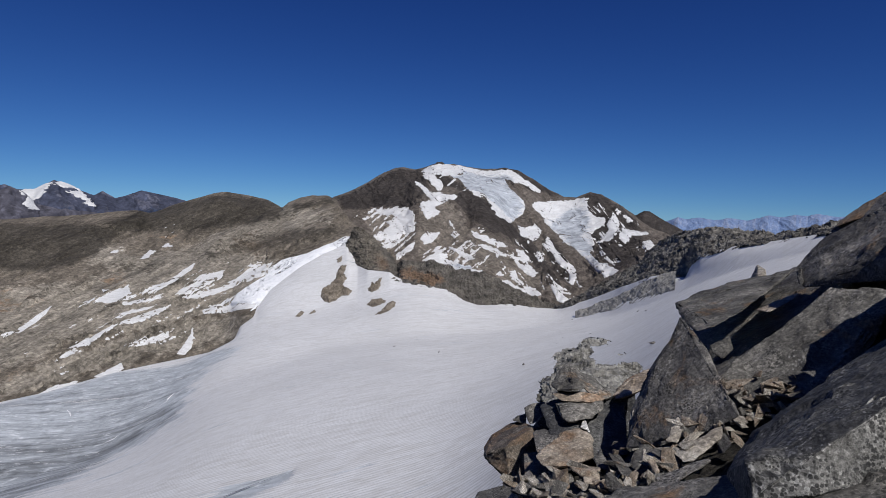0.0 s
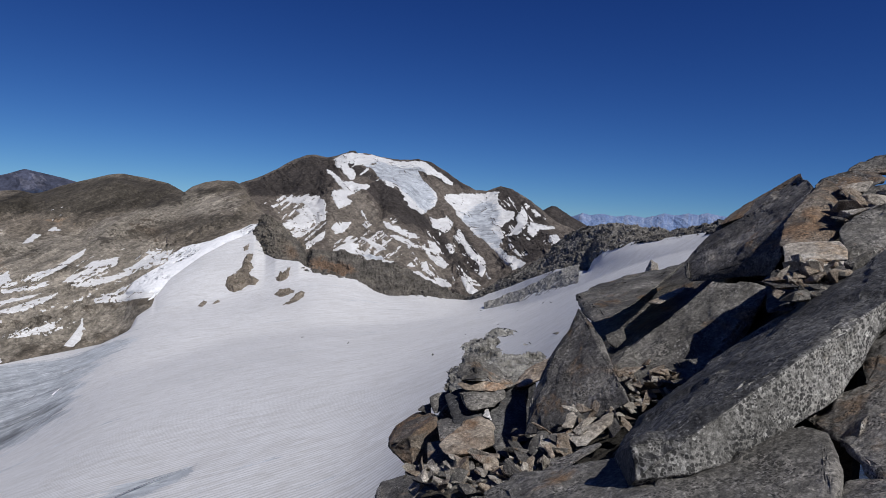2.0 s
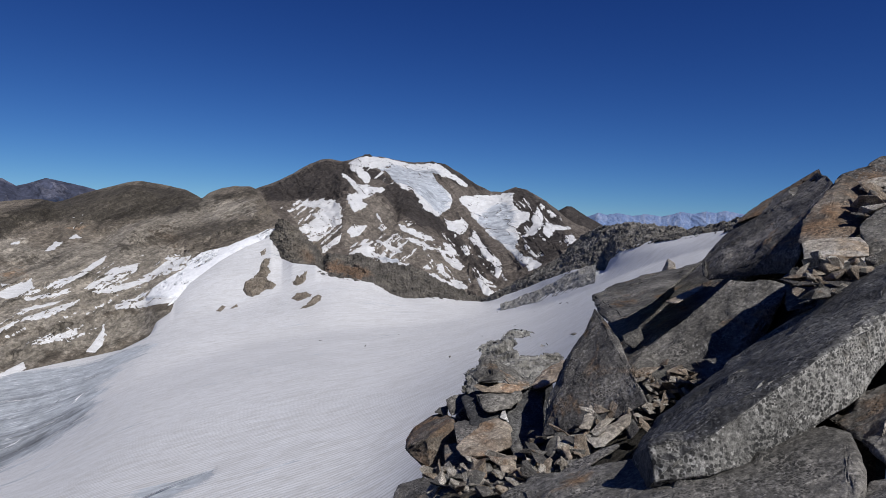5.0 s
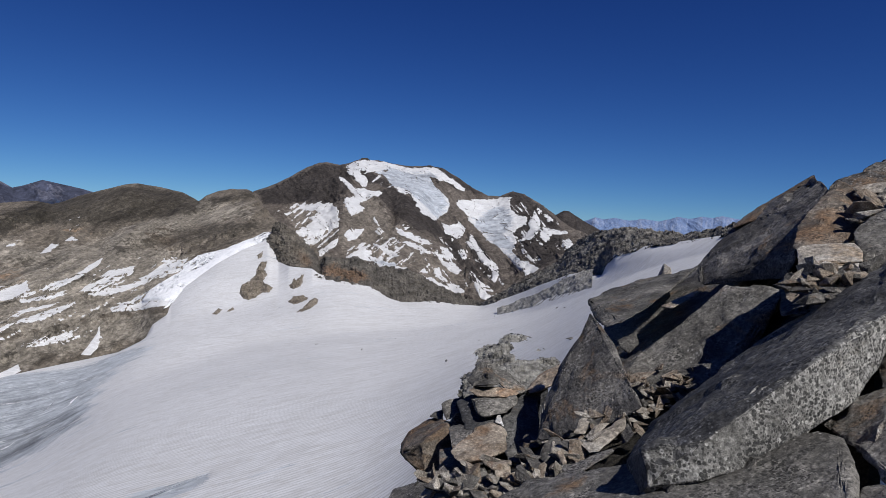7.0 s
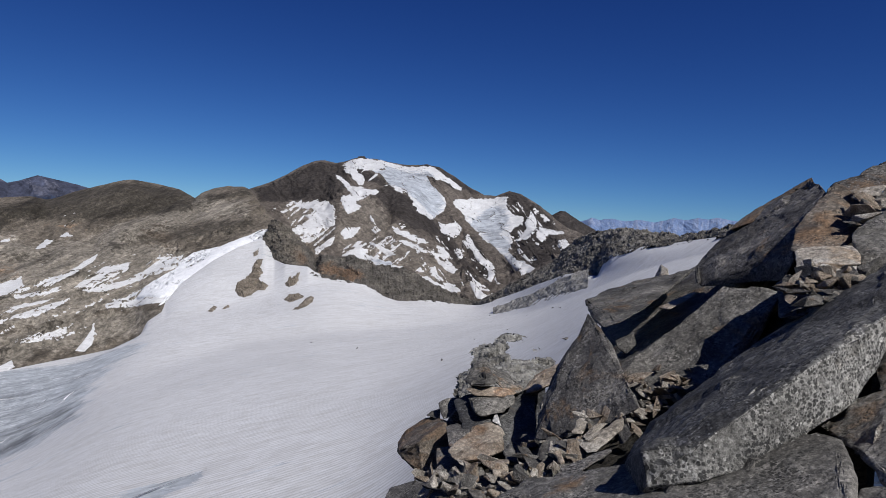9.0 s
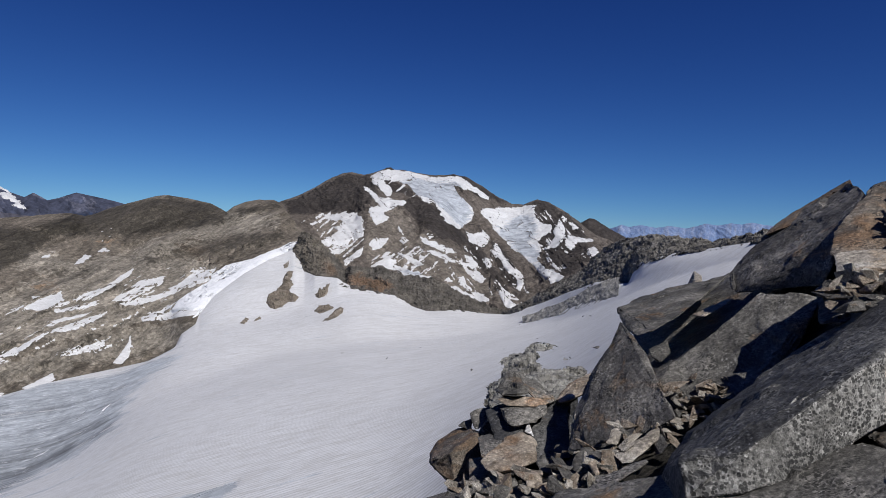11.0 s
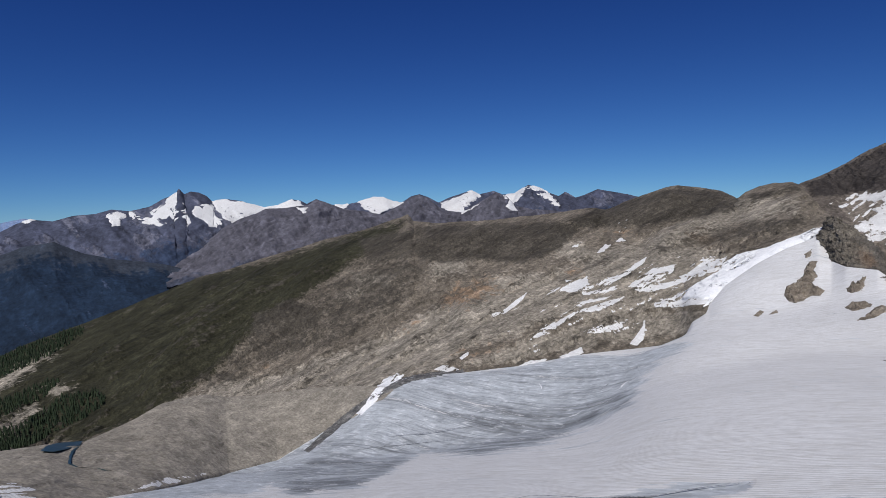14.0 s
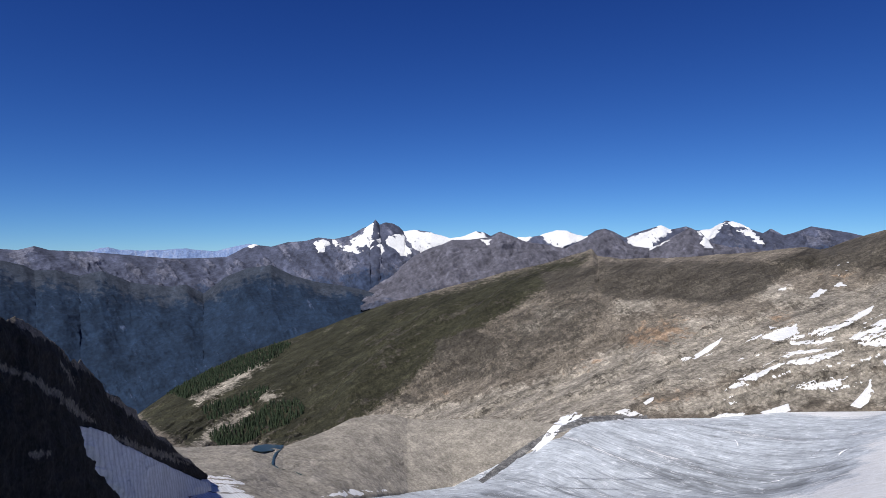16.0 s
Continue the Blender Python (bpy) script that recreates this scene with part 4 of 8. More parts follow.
# ---- the snowy mountain ----
PEAK_FOOT = [(15.84, 1250, -95.7), (11.41, 1250, -106.7), (8.38, 1250, -106.3), (5.28, 1250, -139.7), (1.11, 1200, -149.3), (-3.6, 1150, -156.7), (-7.79, 1100, -182.1), (-10.63, 1050, -190.3), (-13.85, 1050, -172.7), (-17.13, 1100, -109.2), (-19.4, 1150, -72.2), (-22.56, 1200, -67.3)]
PEAK_MID = [(15.85, 1650, -61.9), (11.44, 1700, -39.7), (9.44, 1700, -15.9), (6.4, 1850, 9.3), (2.28, 1700, 8.1), (-0.81, 1750, 29.2), (-3.4, 1750, 22.9), (-6.01, 1800, -23.4), (-9.11, 1850, -63.3), (-12.12, 1850, -60.6), (-16.03, 1800, -55.4), (-19.36, 1600, -70.8), (-22.56, 1500, -78.2)]
PEAK_CREST = [(15.85, 2250, -39.9), (14.4, 2250, -25.2), (12.44, 2250, -9.9), (11.45, 2250, 2.8), (9.97, 2250, 48), (8.46, 2250, 73.4), (6.95, 2250, 103), (5.43, 2250, 140.7), (4.41, 2250, 157.8), (3.64, 2250, 160.6), (2.61, 2250, 155.6), (1.84, 2250, 162.3), (0.56, 2250, 179.5), (-0.74, 2250, 176.5), (-2.29, 2250, 167.6), (-3.84, 2250, 160.5), (-4.86, 2250, 163.1), (-5.63, 2250, 167.6), (-6.65, 2250, 158), (-8.2, 2250, 126.8), (-9.49, 2250, 93.5), (-11.01, 2250, 66.4), (-12, 2250, 65), (-13.22, 2250, 85.5), (-14.2, 2250, 76.1), (-15.44, 2250, 51.3), (-16.66, 2250, 18.9), (-17.88, 2250, -18.9), (-19.32, 2250, -56), (-20.72, 2250, -86.8)] + [(-22.55, 2250, -108.7)]
PEAK_SNOW = [
    [(2.01, 3.71), (1.51, 4.08), (0.61, 4.38), (-0.14, 4.52), (-1.32, 4.32), (-2.55, 4.07), (-4.1, 3.84), (-2.97, 3.79), (-1.95, 3.69), (-0.83, 3.49), (0.08, 3.4), (0.84, 3.51)],
    [(-0.43, 3.42), (-1.95, 3.64), (-4, 3.88), (-5.8, 4.06), (-6.32, 3.88), (-6.96, 3.39), (-7.96, 2.76), (-8.81, 2.23), (-8.62, 1.97), (-7.66, 2.5), (-6.61, 2.92), (-5.57, 3.13), (-5.69, 2.62), (-6.23, 2.03), (-7.24, 1.29), (-7.37, 0.68), (-7.14, -0.05), (-6.49, -0.6), (-5.82, -0.78), (-5.19, -0.54), (-4.5, -0.05), (-4.01, 0.7), (-3.68, 1.31), (-3.05, 1.59), (-2.52, 1.88), (-1.99, 2.47), (-1.36, 3.11)],
    [(1.85, 3.61), (0.84, 3.51), (0.47, 3.07), (0.06, 2.74), (0.14, 2.22), (0.55, 2.05), (0.96, 2.44), (1.38, 3.03), (1.94, 3.26)],
    [(2.69, 2.92), (2.08, 2.69), (1.3, 2.02), (0.03, 1.77), (-1.4, 1.63), (-1.11, 1.25), (-0.1, 1.01), (0.4, 0.63), (0.76, 0.67), (1.23, 1.26), (1.86, 1.99)],
    [(2.03, 0.97), (1.28, 1.21), (0.76, 0.82), (0.6, 0.37), (0.28, 0.07), (0.73, -0.36), (1.38, -0.54), (1.9, -0.04), (2.12, 0.61)],
    [(6.09, 0.14), (4.76, 0.35), (3.52, 0.5), (2.51, 0.09), (2.38, -0.83), (2.56, -1.6), (3.46, -1.99), (4.54, -2.63), (5.33, -2.86), (6.07, -2.63), (6.52, -2.14), (5.65, -1.86), (4.72, -1.27), (5.22, -0.93), (4.1, -0.43), (4.99, -0.27), (5.98, -0.15)],
    [(5.91, -3.28), (4.68, -2.84), (3.84, -2.51), (3.2, -2.13), (3.64, -2.6), (4.53, -3.14), (5.51, -3.47)],
    [(4.64, -4.56), (4.11, -3.84), (3.18, -3.2), (2.44, -2.62), (2.62, -3.29), (3.31, -3.92), (3.9, -4.39)],
    [(8.39, -0.7), (7.68, -0.27), (7.92, -0.63)],
    [(7.53, -0.56), (6.75, -0.53), (7.18, -0.85)],
    [(1.74, -2.08), (1.35, -1.81), (0.68, -1.89), (0.33, -1.78), (0.42, -2.3), (0.91, -2.67), (1.62, -2.85), (1.94, -2.45)],
    [(-0.61, -0.67), (-0.87, -1.02), (-1.04, -1.42), (-0.67, -1.07)],
    [(-0.7, -2), (-1.1, -1.63), (-1.52, -1.97), (-1.12, -2.3)],
    [(-2.64, -1.57), (-3.42, -1.85), (-4.31, -2.18), (-5.11, -2.57), (-5.79, -2.91), (-5.02, -3.04), (-4.23, -2.76), (-3.39, -2.42), (-2.86, -2.03)],
    [(-3.09, -2.8), (-3.82, -2.82), (-4.77, -3.2), (-5.61, -3.64), (-6.2, -3.98), (-5.31, -3.81), (-4.25, -3.43)],
    [(1.08, -3.86), (0.38, -3.38), (-0.45, -3.76), (-0.2, -4.18), (-0.98, -4.42), (-1.81, -4.65), (-2.75, -4.93), (-3.59, -5.27), (-4.34, -5.81), (-3.29, -5.64), (-2.45, -5.35), (-1.42, -5.23), (-0.58, -4.79), (0.6, -4.57), (1.68, -4.39)],
    [(-0.63, -3.14), (-1.67, -3.31), (-2.72, -3.95), (-3.35, -4.29), (-2.47, -4.22), (-1.47, -3.78)],
    [(-2.49, -3.23), (-2.84, -3.06), (-2.96, -3.47), (-2.6, -3.59)],
    [(-6.66, -0.95), (-7.55, -1.23), (-8.32, -0.94), (-9.01, -1.43), (-8.67, -1.96), (-8.17, -2.4), (-7.6, -2.53), (-7.16, -1.92)],
    [(-6.58, -3.19), (-7.16, -3.32), (-7.7, -3.82), (-7.98, -4.23), (-7.36, -4.35), (-6.82, -3.96)],
    [(-8.36, -3.22), (-8.94, -3.51), (-9.12, -4.13), (-8.55, -4.1)],
    [(-6.79, -4.53), (-7.94, -4.64), (-8.59, -5.29), (-8.35, -5.72), (-7.44, -5.18)],
    [(-6.09, -5.28), (-6.65, -5), (-6.9, -5.88), (-7.59, -6.27), (-6.97, -6.45), (-6.27, -5.9)],
    [(-5.29, -6.14), (-5.91, -6.02), (-6.55, -6.51), (-7.29, -6.69), (-8.01, -6.46), (-8.66, -6.9), (-9.4, -7.23), (-8.58, -7.42), (-7.78, -7.14), (-6.73, -7.02), (-5.67, -6.65)],
    [(-7.98, 1.01), (-8.86, 1.15), (-9.88, 1.34), (-11.33, 1.35), (-12.76, 1.66), (-13.17, 1.57), (-13.04, 1), (-13.33, 0.29), (-13.76, -0.11), (-14.53, -0.23), (-14.41, -0.8), (-13.76, -1.24), (-13.32, -1.77), (-13.8, -2.22), (-13.57, -2.8), (-13.39, -3.32), (-13.93, -3.82), (-14.72, -4.19), (-15.5, -4.51), (-16.02, -4.74), (-15.48, -5.23), (-14.71, -5.22), (-13.91, -4.64), (-13.11, -3.96), (-12.3, -3.22), (-11.71, -2.72), (-10.97, -2.44), (-10.53, -1.68), (-9.88, -1.19), (-9.24, -0.7), (-8.9, 0.07), (-8.26, 0.46)],
    [(-9.5, -1.83), (-9.99, -2.43), (-10.28, -3.15), (-10.87, -3.69), (-11.41, -4.19), (-11.95, -4.73), (-12.3, -5.44), (-12.07, -6.28), (-11.65, -5.99), (-11.67, -5.26), (-11.01, -4.52), (-10.36, -3.97), (-9.87, -3.27), (-9.42, -2.45)],
    [(-10.24, -5.9), (-10.52, -6.46), (-10.96, -6.95), (-11.76, -7.54), (-11.21, -7.87), (-10.57, -7.64), (-10.18, -7.09), (-9.99, -6.27)],
    [(-15.22, 0.31), (-15.65, -0.13), (-15.83, -0.69), (-15.62, -1.68), (-15.08, -2.11), (-14.33, -2.45), (-13.81, -2.37), (-14.56, -1.83), (-14.94, -1.19), (-14.75, -0.58)],
    [(-15.99, -0.84), (-16.61, -1.12), (-17.38, -1.29), (-18.19, -1.41), (-17.65, -1.64), (-16.89, -1.57), (-16.76, -2.14), (-16.37, -2.47), (-15.94, -1.87)],
    [(-17.82, -2.09), (-18.42, -1.91), (-18.94, -2.45), (-18.41, -2.88), (-17.85, -2.7)],
    [(-15.41, 0.68), (-15.78, 0.43), (-15.64, 0.17)],
    [(-16.31, -0.11), (-16.83, -0.34), (-16.43, -0.51)],
    [(-14.59, -4.82), (-15.2, -4.68), (-15.33, -5.19), (-14.83, -5.42)],
]
PEAK_SPURS = [
    ([(2.94, 0.692), (2.56, 0.575), (2.12, 0.413), (2.34, 0.26), (3.49, 0.108)], 18, 1.0),
    ([(-1.06, 0.505), (-2.46, 0.51), (-4.57, 0.395), (-7.89, 0.27), (-10.55, 0.09)], 28, 1.3),
    ([(-6.17, 0.832), (-6.21, 0.685), (-8.33, 0.468), (-9.94, 0.252)], 10, 0.8),
    ([(-13.74, 0.855), (-14.77, 0.66), (-15.66, 0.385), (-14.44, 0.192)], 18, 1.2),
    ([(-6.28, 0.438), (-7.63, 0.28), (-9.23, 0.16)], 8, 0.6),
    ([(-0.88, 0.24), (-2.99, 0.17), (-6.17, 0.082)], 9, 0.8),
]
PEAK_TURN = -3.8
peak = Slope([PEAK_FOOT, PEAK_MID, PEAK_CREST], [0, 0.45, 1], 900, 400, 11, 110, gully=7, gully_size=45, seed=51, crest_jag=3, spurs=[(q, 0.5 * h, w) for q, h, w in PEAK_SPURS], gain=0.55, keep_crest=0.1, bands=(-35, 1.6, 0.5, 2.5, 0.2))
# dark zone: shaded faces as well as dark rock, put into the colour
PEAK_DARK_SHADE = [
    [(9.49, 0.872), (6.78, 0.9), (4.37, 0.94), (2.22, 0.988), (1.46, 0.725), (1.51, 0.592), (2.56, 0.465), (4.26, 0.46), (6.72, 0.473), (9.21, 0.542)],
    [(-0.71, 0.468), (-1.61, 0.535), (-2.98, 0.503), (-4.6, 0.428), (-6.39, 0.408), (-8.16, 0.335), (-9.91, 0.238), (-11.25, 0.103), (-10.26, 0.098), (-8.72, 0.17), (-6.47, 0.288), (-4.24, 0.292), (-2.38, 0.35)],
    [(-8.95, 0.44), (-10.61, 0.37), (-11.94, 0.188), (-11.63, 0.12), (-9.93, 0.21)],
    [(-12.35, 0.898), (-13.44, 0.998), (-14.57, 0.985), (-17.09, 0.883), (-18.35, 0.29), (-17.08, 0.092), (-14.94, 0.175), (-13.71, 0.368)],
    [(-5.27, 1.0), (-6.56, 1.0), (-10.77, 0.992), (-7.92, 0.81), (-6.19, 0.83)],
    [(0.79, 0.845), (-0.62, 0.753), (-2.27, 0.592), (-1.37, 0.56), (0.52, 0.69)],
]
PEAK_BROWN = [
    [(1.85, 0.455), (-0.72, 0.438), (-2.41, 0.302), (-5.63, 0.232), (-8.32, 0.15), (-10.07, 0.08), (-7.13, 0.055), (-3.5, 0.085), (1.19, 0.118), (2.67, 0.185)],
    [(7.2, 0.42), (2.55, 0.43), (2.23, 0.25), (4.58, 0.108), (6.61, 0.168)],
]
PEAK_ICE = [
    [(-0.62, 0.753), (-2.2, 0.852), (-6.17, 0.878), (-6.78, 0.67), (-7.08, 0.578), (-6.35, 0.482), (-5.1, 0.512), (-2.96, 0.552), (-1.81, 0.62)],
    [(-10.67, 0.685), (-12.0, 0.805), (-13.18, 0.678), (-13.17, 0.528), (-12.71, 0.45), (-13.92, 0.33), (-15.84, 0.16), (-14.95, 0.17), (-13.01, 0.29), (-11.81, 0.35), (-10.36, 0.458), (-9.7, 0.59)],
    [(-0.72, 0.098), (-2.57, 0.105), (-3.72, 0.095), (-2.6, 0.08)],
]
tagged(peak.mesh("mountain_peak", PEAK_ROCK, fields=(np.maximum(soft_field(peak, PEAK_DARK_SHADE, 12.0, 1.2), peak.crag * 0.6), soft_field(peak, PEAK_BROWN, 12.0, 1.5)), tone=0.25 * leaning(peak, -48, 1.2, 0.16, 221, 0.55) + 0.15 * leaning(peak, 40, 1.2, 0.2, 222, 0.55)), "broad dark rocky mountain streaked with snow and ice", "mountain", kind="structure")
edge = peak.inside(PEAK_SNOW, None)
which = peak.which
turn = np.clip((PEAK_TURN - peak.bb) / 3.0, 0, 1)
rag = leaning(peak, 50, 1.1, 0.36, 7, 0.65) * (1 - turn) + leaning(peak, -52, 1.1, 0.36, 9, 0.65) * turn
glassy = soft_field(peak, PEAK_ICE, 12.0, 0.9)
depth = np.minimum(edge * 9 + 2.0 * rag - 0.35 * peak.rel + 0.2, 0.7)
for ob in peak.snow("snowfield", HANGING_ICE, depth, glassy, 2.2, which):
    tagged(ob, "old white snowfield on the dark mountain face", "snow", "snowfields on the mountain")
# narrow streaks of snow left in the gullies
PEAK_PATCHY = [
    [(7.21, 0.468), (2.46, 0.43), (2.51, 0.25), (4.02, 0.155), (6.01, 0.173)],
    [(1.98, 0.158), (-0.17, 0.195), (-4.3, 0.208), (-7.04, 0.132), (-4.42, 0.088), (1.17, 0.1)],
    [(-2.42, 0.288), (-6.47, 0.288), (-9.93, 0.21), (-10.84, 0.115), (-7.09, 0.085), (-4.8, 0.158)],
    [(-13.15, 0.758), (-15.35, 0.845), (-17.11, 0.8), (-18.35, 0.29), (-14.97, 0.14), (-13.54, 0.33)],
    [(1.99, 0.998), (-0.38, 0.792), (-2.28, 0.558), (0.52, 0.69)],
    [(-9.36, 0.448), (-11.08, 0.27), (-12.82, 0.095), (-10.45, 0.103), (-9.04, 0.292)],
]
zone = peak.inside(PEAK_PATCHY, 12.0)
streaks = leaning(peak, 42, 1.2, 0.2, 77) * (1 - turn) + leaning(peak, -50, 1.2, 0.2, 78) * turn
for ob in peak.snow("snow_streaks", SNOW, np.minimum((streaks - 0.24) * 9, zone * 4 + 0.5), None, 1.2):
    tagged(ob, "narrow snow streaks lying in rock gullies", "snow", kind="stuff")

# ---- hillside ----
HILL_FOOT = [(98.16, 800, -228.6), (83.08, 800, -255.4), (80.1, 820, -268.4), (73.25, 820, -288.1), (65.87, 800, -297.2), (60.75, 760, -306.2), (51.79, 740, -267.9), (49.14, 770, -258.9), (45.94, 810, -239), (43.83, 835, -232.9), (42.18, 852, -234), (38.53, 870, -236.8), (32.74, 890, -232.5), (27.68, 905, -218.9), (22.48, 925, -211.2), (18.81, 935, -202.8), (17.97, 940, -173.2), (16.78, 955, -161.5), (16.54, 1000, -160.5), (15.34, 1060, -138.9), (12.9, 1105, -107.9), (10.92, 1135, -87.5), (8.65, 1165, -67.5), (7.37, 1120, -74.7), (4.25, 1080, -110.5)]
HILL_BENCH = [(98.15, 1300, -346), (83.07, 1300, -379), (80.09, 1350, -386.7), (73.24, 1350, -416.5), (65.85, 1300, -378.9), (58.13, 1250, -346.8), (50.35, 1200, -288.2), (45.26, 1180, -258.8), (40.35, 1180, -212.4), (33.43, 1200, -177.2), (27.15, 1200, -149.2), (23.34, 1250, -120.9), (22.34, 1300, -120.7), (17.75, 1350, -97.5), (13.41, 1310, -65.6), (9.43, 1260, -30.5), (7.39, 1190, -45.1), (4.27, 1105, -92.9)]
HILL_CREST = [(98.14, 1900, -467.8), (91.81, 2000, -524.1), (87.45, 2150, -593), (84.3, 2200, -591), (82.85, 2300, -570), (79.82, 2400, -510), (77.51, 2400, -458.8), (73.86, 2400, -394.5), (70.42, 2450, -362.1), (66.8, 2450, -311.6), (63.48, 2450, -258.5), (61.04, 2450, -222.5), (59.06, 2450, -206.4), (56.03, 2400, -163.6), (53.98, 2400, -144.4), (50.88, 2400, -108.5), (47.75, 2350, -76.9), (45.66, 2350, -52.9), (43.58, 2350, -26.8), (42.9, 2350, -14.5), (42.45, 2330, -40), (40.49, 2300, -51.1), (37.43, 2250, -45.8), (35.42, 2200, -43.9), (32.45, 2200, -34), (29.55, 2200, -24.1), (26.29, 2200, -9.2), (25.15, 2200, -15.6), (24.26, 2150, -6.7), (23.38, 2150, 8.8)] + [(21.43, 2100, 32.8), (20.17, 2100, 46.9), (19.14, 2100, 54.1), (17.33, 2100, 45.2), (15.77, 2050, 32.8), (14.82, 2000, 15.6), (14.45, 1950, 7.5), (13.89, 1950, 24.9), (12.81, 1950, 41.3), (11.74, 1950, 48.7), (11.47, 1950, 47.4), (10.57, 1900, 48.7), (9.97, 1850, 38.1), (9.3, 1720, 10), (8.53, 1560, -18.2), (7.66, 1420, -35.1), (6.37, 1300, -57.3), (4.28, 1200, -84.7)]
HILL_SNOW = [
    [(30.03, -7.69), (28.88, -7.39), (28.5, -7.04), (28.66, -6.73), (27.83, -6.84), (26.79, -6.44), (26.64, -7.01), (26.18, -7.37), (27.06, -7.67), (28.1, -7.82), (29.04, -7.7)],
    [(25.87, -7.17), (25.24, -6.61), (24.48, -6.51), (23.71, -6.16), (22.68, -5.35), (21.72, -4.74), (21.88, -5.1), (22.69, -5.7), (23.45, -6.31), (24.48, -6.97), (25.25, -7.22)],
    [(27.17, -7.93), (25.52, -7.63), (23.87, -7.28), (24.49, -7.64), (25.78, -7.89), (27.07, -8.03)],
    [(23.31, -7.34), (22.45, -6.67), (21.69, -6.17), (21.18, -5.76), (19.94, -5.51), (19.24, -5.41), (19.54, -6.02), (20.19, -6.42), (20.94, -6.73), (21.44, -7.23), (22.2, -7.34)],
    [(22.81, -7.64), (20.94, -7.13), (19.45, -6.77), (18.71, -6.27), (17.73, -5.76), (17.24, -5.26), (16.04, -5.01), (15, -4.86), (14.62, -5.25), (15.57, -5.7), (16.52, -6.05), (17.49, -6.21), (18.47, -6.82), (19.95, -7.33), (21.45, -7.74)],
    [(21.06, -8.8), (19.71, -8.28), (18.96, -7.87), (17.49, -7.51), (16.29, -7.14), (14.62, -6.48), (13.92, -7.21), (16.05, -8.53), (17.99, -8.81), (19.46, -8.98), (20.96, -9.05)],
    [(27.7, -8.75), (26.04, -8.5), (24.65, -8.15), (25.53, -8.56), (26.82, -8.75)],
    [(27.2, -9.37), (25.53, -8.81), (24.24, -8.41), (23.63, -8.25), (24.51, -8.86), (25.54, -9.37), (26.58, -9.58), (27.46, -9.62)],
    [(31.95, -11.92), (30.78, -11.07), (29.72, -10.67), (28.66, -10.07), (27.51, -9.52), (28.09, -9.97), (29.2, -10.73), (30.26, -11.38), (31.06, -11.83)],
    [(27.23, -11.31), (26.08, -10.95), (25.04, -10.75), (24.01, -10.44), (23.71, -10.84), (24.79, -11.31), (25.83, -11.41)],
    [(29.36, -13.58), (28.2, -13.13), (27.35, -12.73), (27.21, -13.13), (27.94, -13.53), (28.73, -13.68)],
    [(33.06, -14.43), (31.89, -13.95), (30.47, -13.82), (30.79, -14.22), (31.9, -14.4)],
    [(35.57, -9.83), (34.42, -9.61), (33.34, -8.7), (32.17, -7.85), (32.5, -8.31), (33.3, -9.02), (34.1, -9.61), (34.95, -9.9)],
    [(23.11, -12.3), (22.55, -11.59), (22.08, -10.83), (21.87, -10.22), (21.78, -11.08), (22.04, -11.88), (22.5, -12.39)],
    [(38.56, -13.64), (37.66, -13.12), (37.72, -13.42), (38.31, -13.75)],
    [(40.84, -14.62), (40.05, -14.27), (38.65, -14.69), (39.8, -14.83)],
    [(27.88, -3.74), (27.2, -3.34), (27.47, -3.74)],
    [(25.83, -4.29), (25.05, -3.58), (24.64, -3.63), (25.42, -4.29)],
    [(24.13, -3.33), (23.72, -3.03), (23.37, -3.29)],
    [(17.24, -5.01), (16.52, -4.66), (15.8, -4.86), (16.76, -5.16)],
]
HILL_SPURS = [
    ([(42.04, 0.925), (40.51, 0.835), (41.58, 0.64), (45.79, 0.54), (51.07, 0.475)], 16, 2.0),
    ([(19.34, 0.82), (21.43, 0.695), (26.76, 0.595), (32.98, 0.5), (37.53, 0.402)], 20, 2.0),
    ([(26.29, 0.862), (29.09, 0.718), (35.45, 0.665), (40.56, 0.572)], 14, 1.6),
    ([(55.04, 0.872), (58.15, 0.722), (64.65, 0.505)], 22, 1.6),
    ([(14.25, 0.775), (16.53, 0.572), (20.16, 0.465)], 16, 1.6),
    ([(62.04, 0.922), (66.89, 0.712), (71.47, 0.568)], 18, 1.4),
    ([(48.82, 0.878), (53.58, 0.642), (58.25, 0.522)], 20, 1.4),
    ([(34.92, 0.972), (37.46, 0.72), (40.55, 0.635)], 18, 1.2),
]
CRAGS = [(25.9, 0.14, 4.9, 0.082), (20.2, 0.16, 3.7, 0.073), (30.6, 0.1, 3.3, 0.057), (15.4, 0.32, 3.3, 0.12), (18.9, 0.73, 2.8, 0.122), (51.0, 0.6, 6.3, 0.113), (38.0, 0.72, 7.9, 0.145), (25.8, 0.77, 3.5, 0.165), (40.6, 0.48, 4.1, 0.072), (56.2, 0.5, 5.1, 0.06)]
hill = Slope([HILL_FOOT, HILL_BENCH, HILL_CREST], [0, 0.4, 1], 1400, 400, 9, 170, gully=2.5, gully_size=70, seed=61, crest_jag=3, foot_keep=0.2, spurs=HILL_SPURS, vscale=16.0, crags=CRAGS, crag_relief=4.5, gain=0.5, keep_crest=0.03, calm=0.78, softs=[1.2, 1.5, 0.12], bands=(27, 3.0, 0.45, 4.0, 0.18))
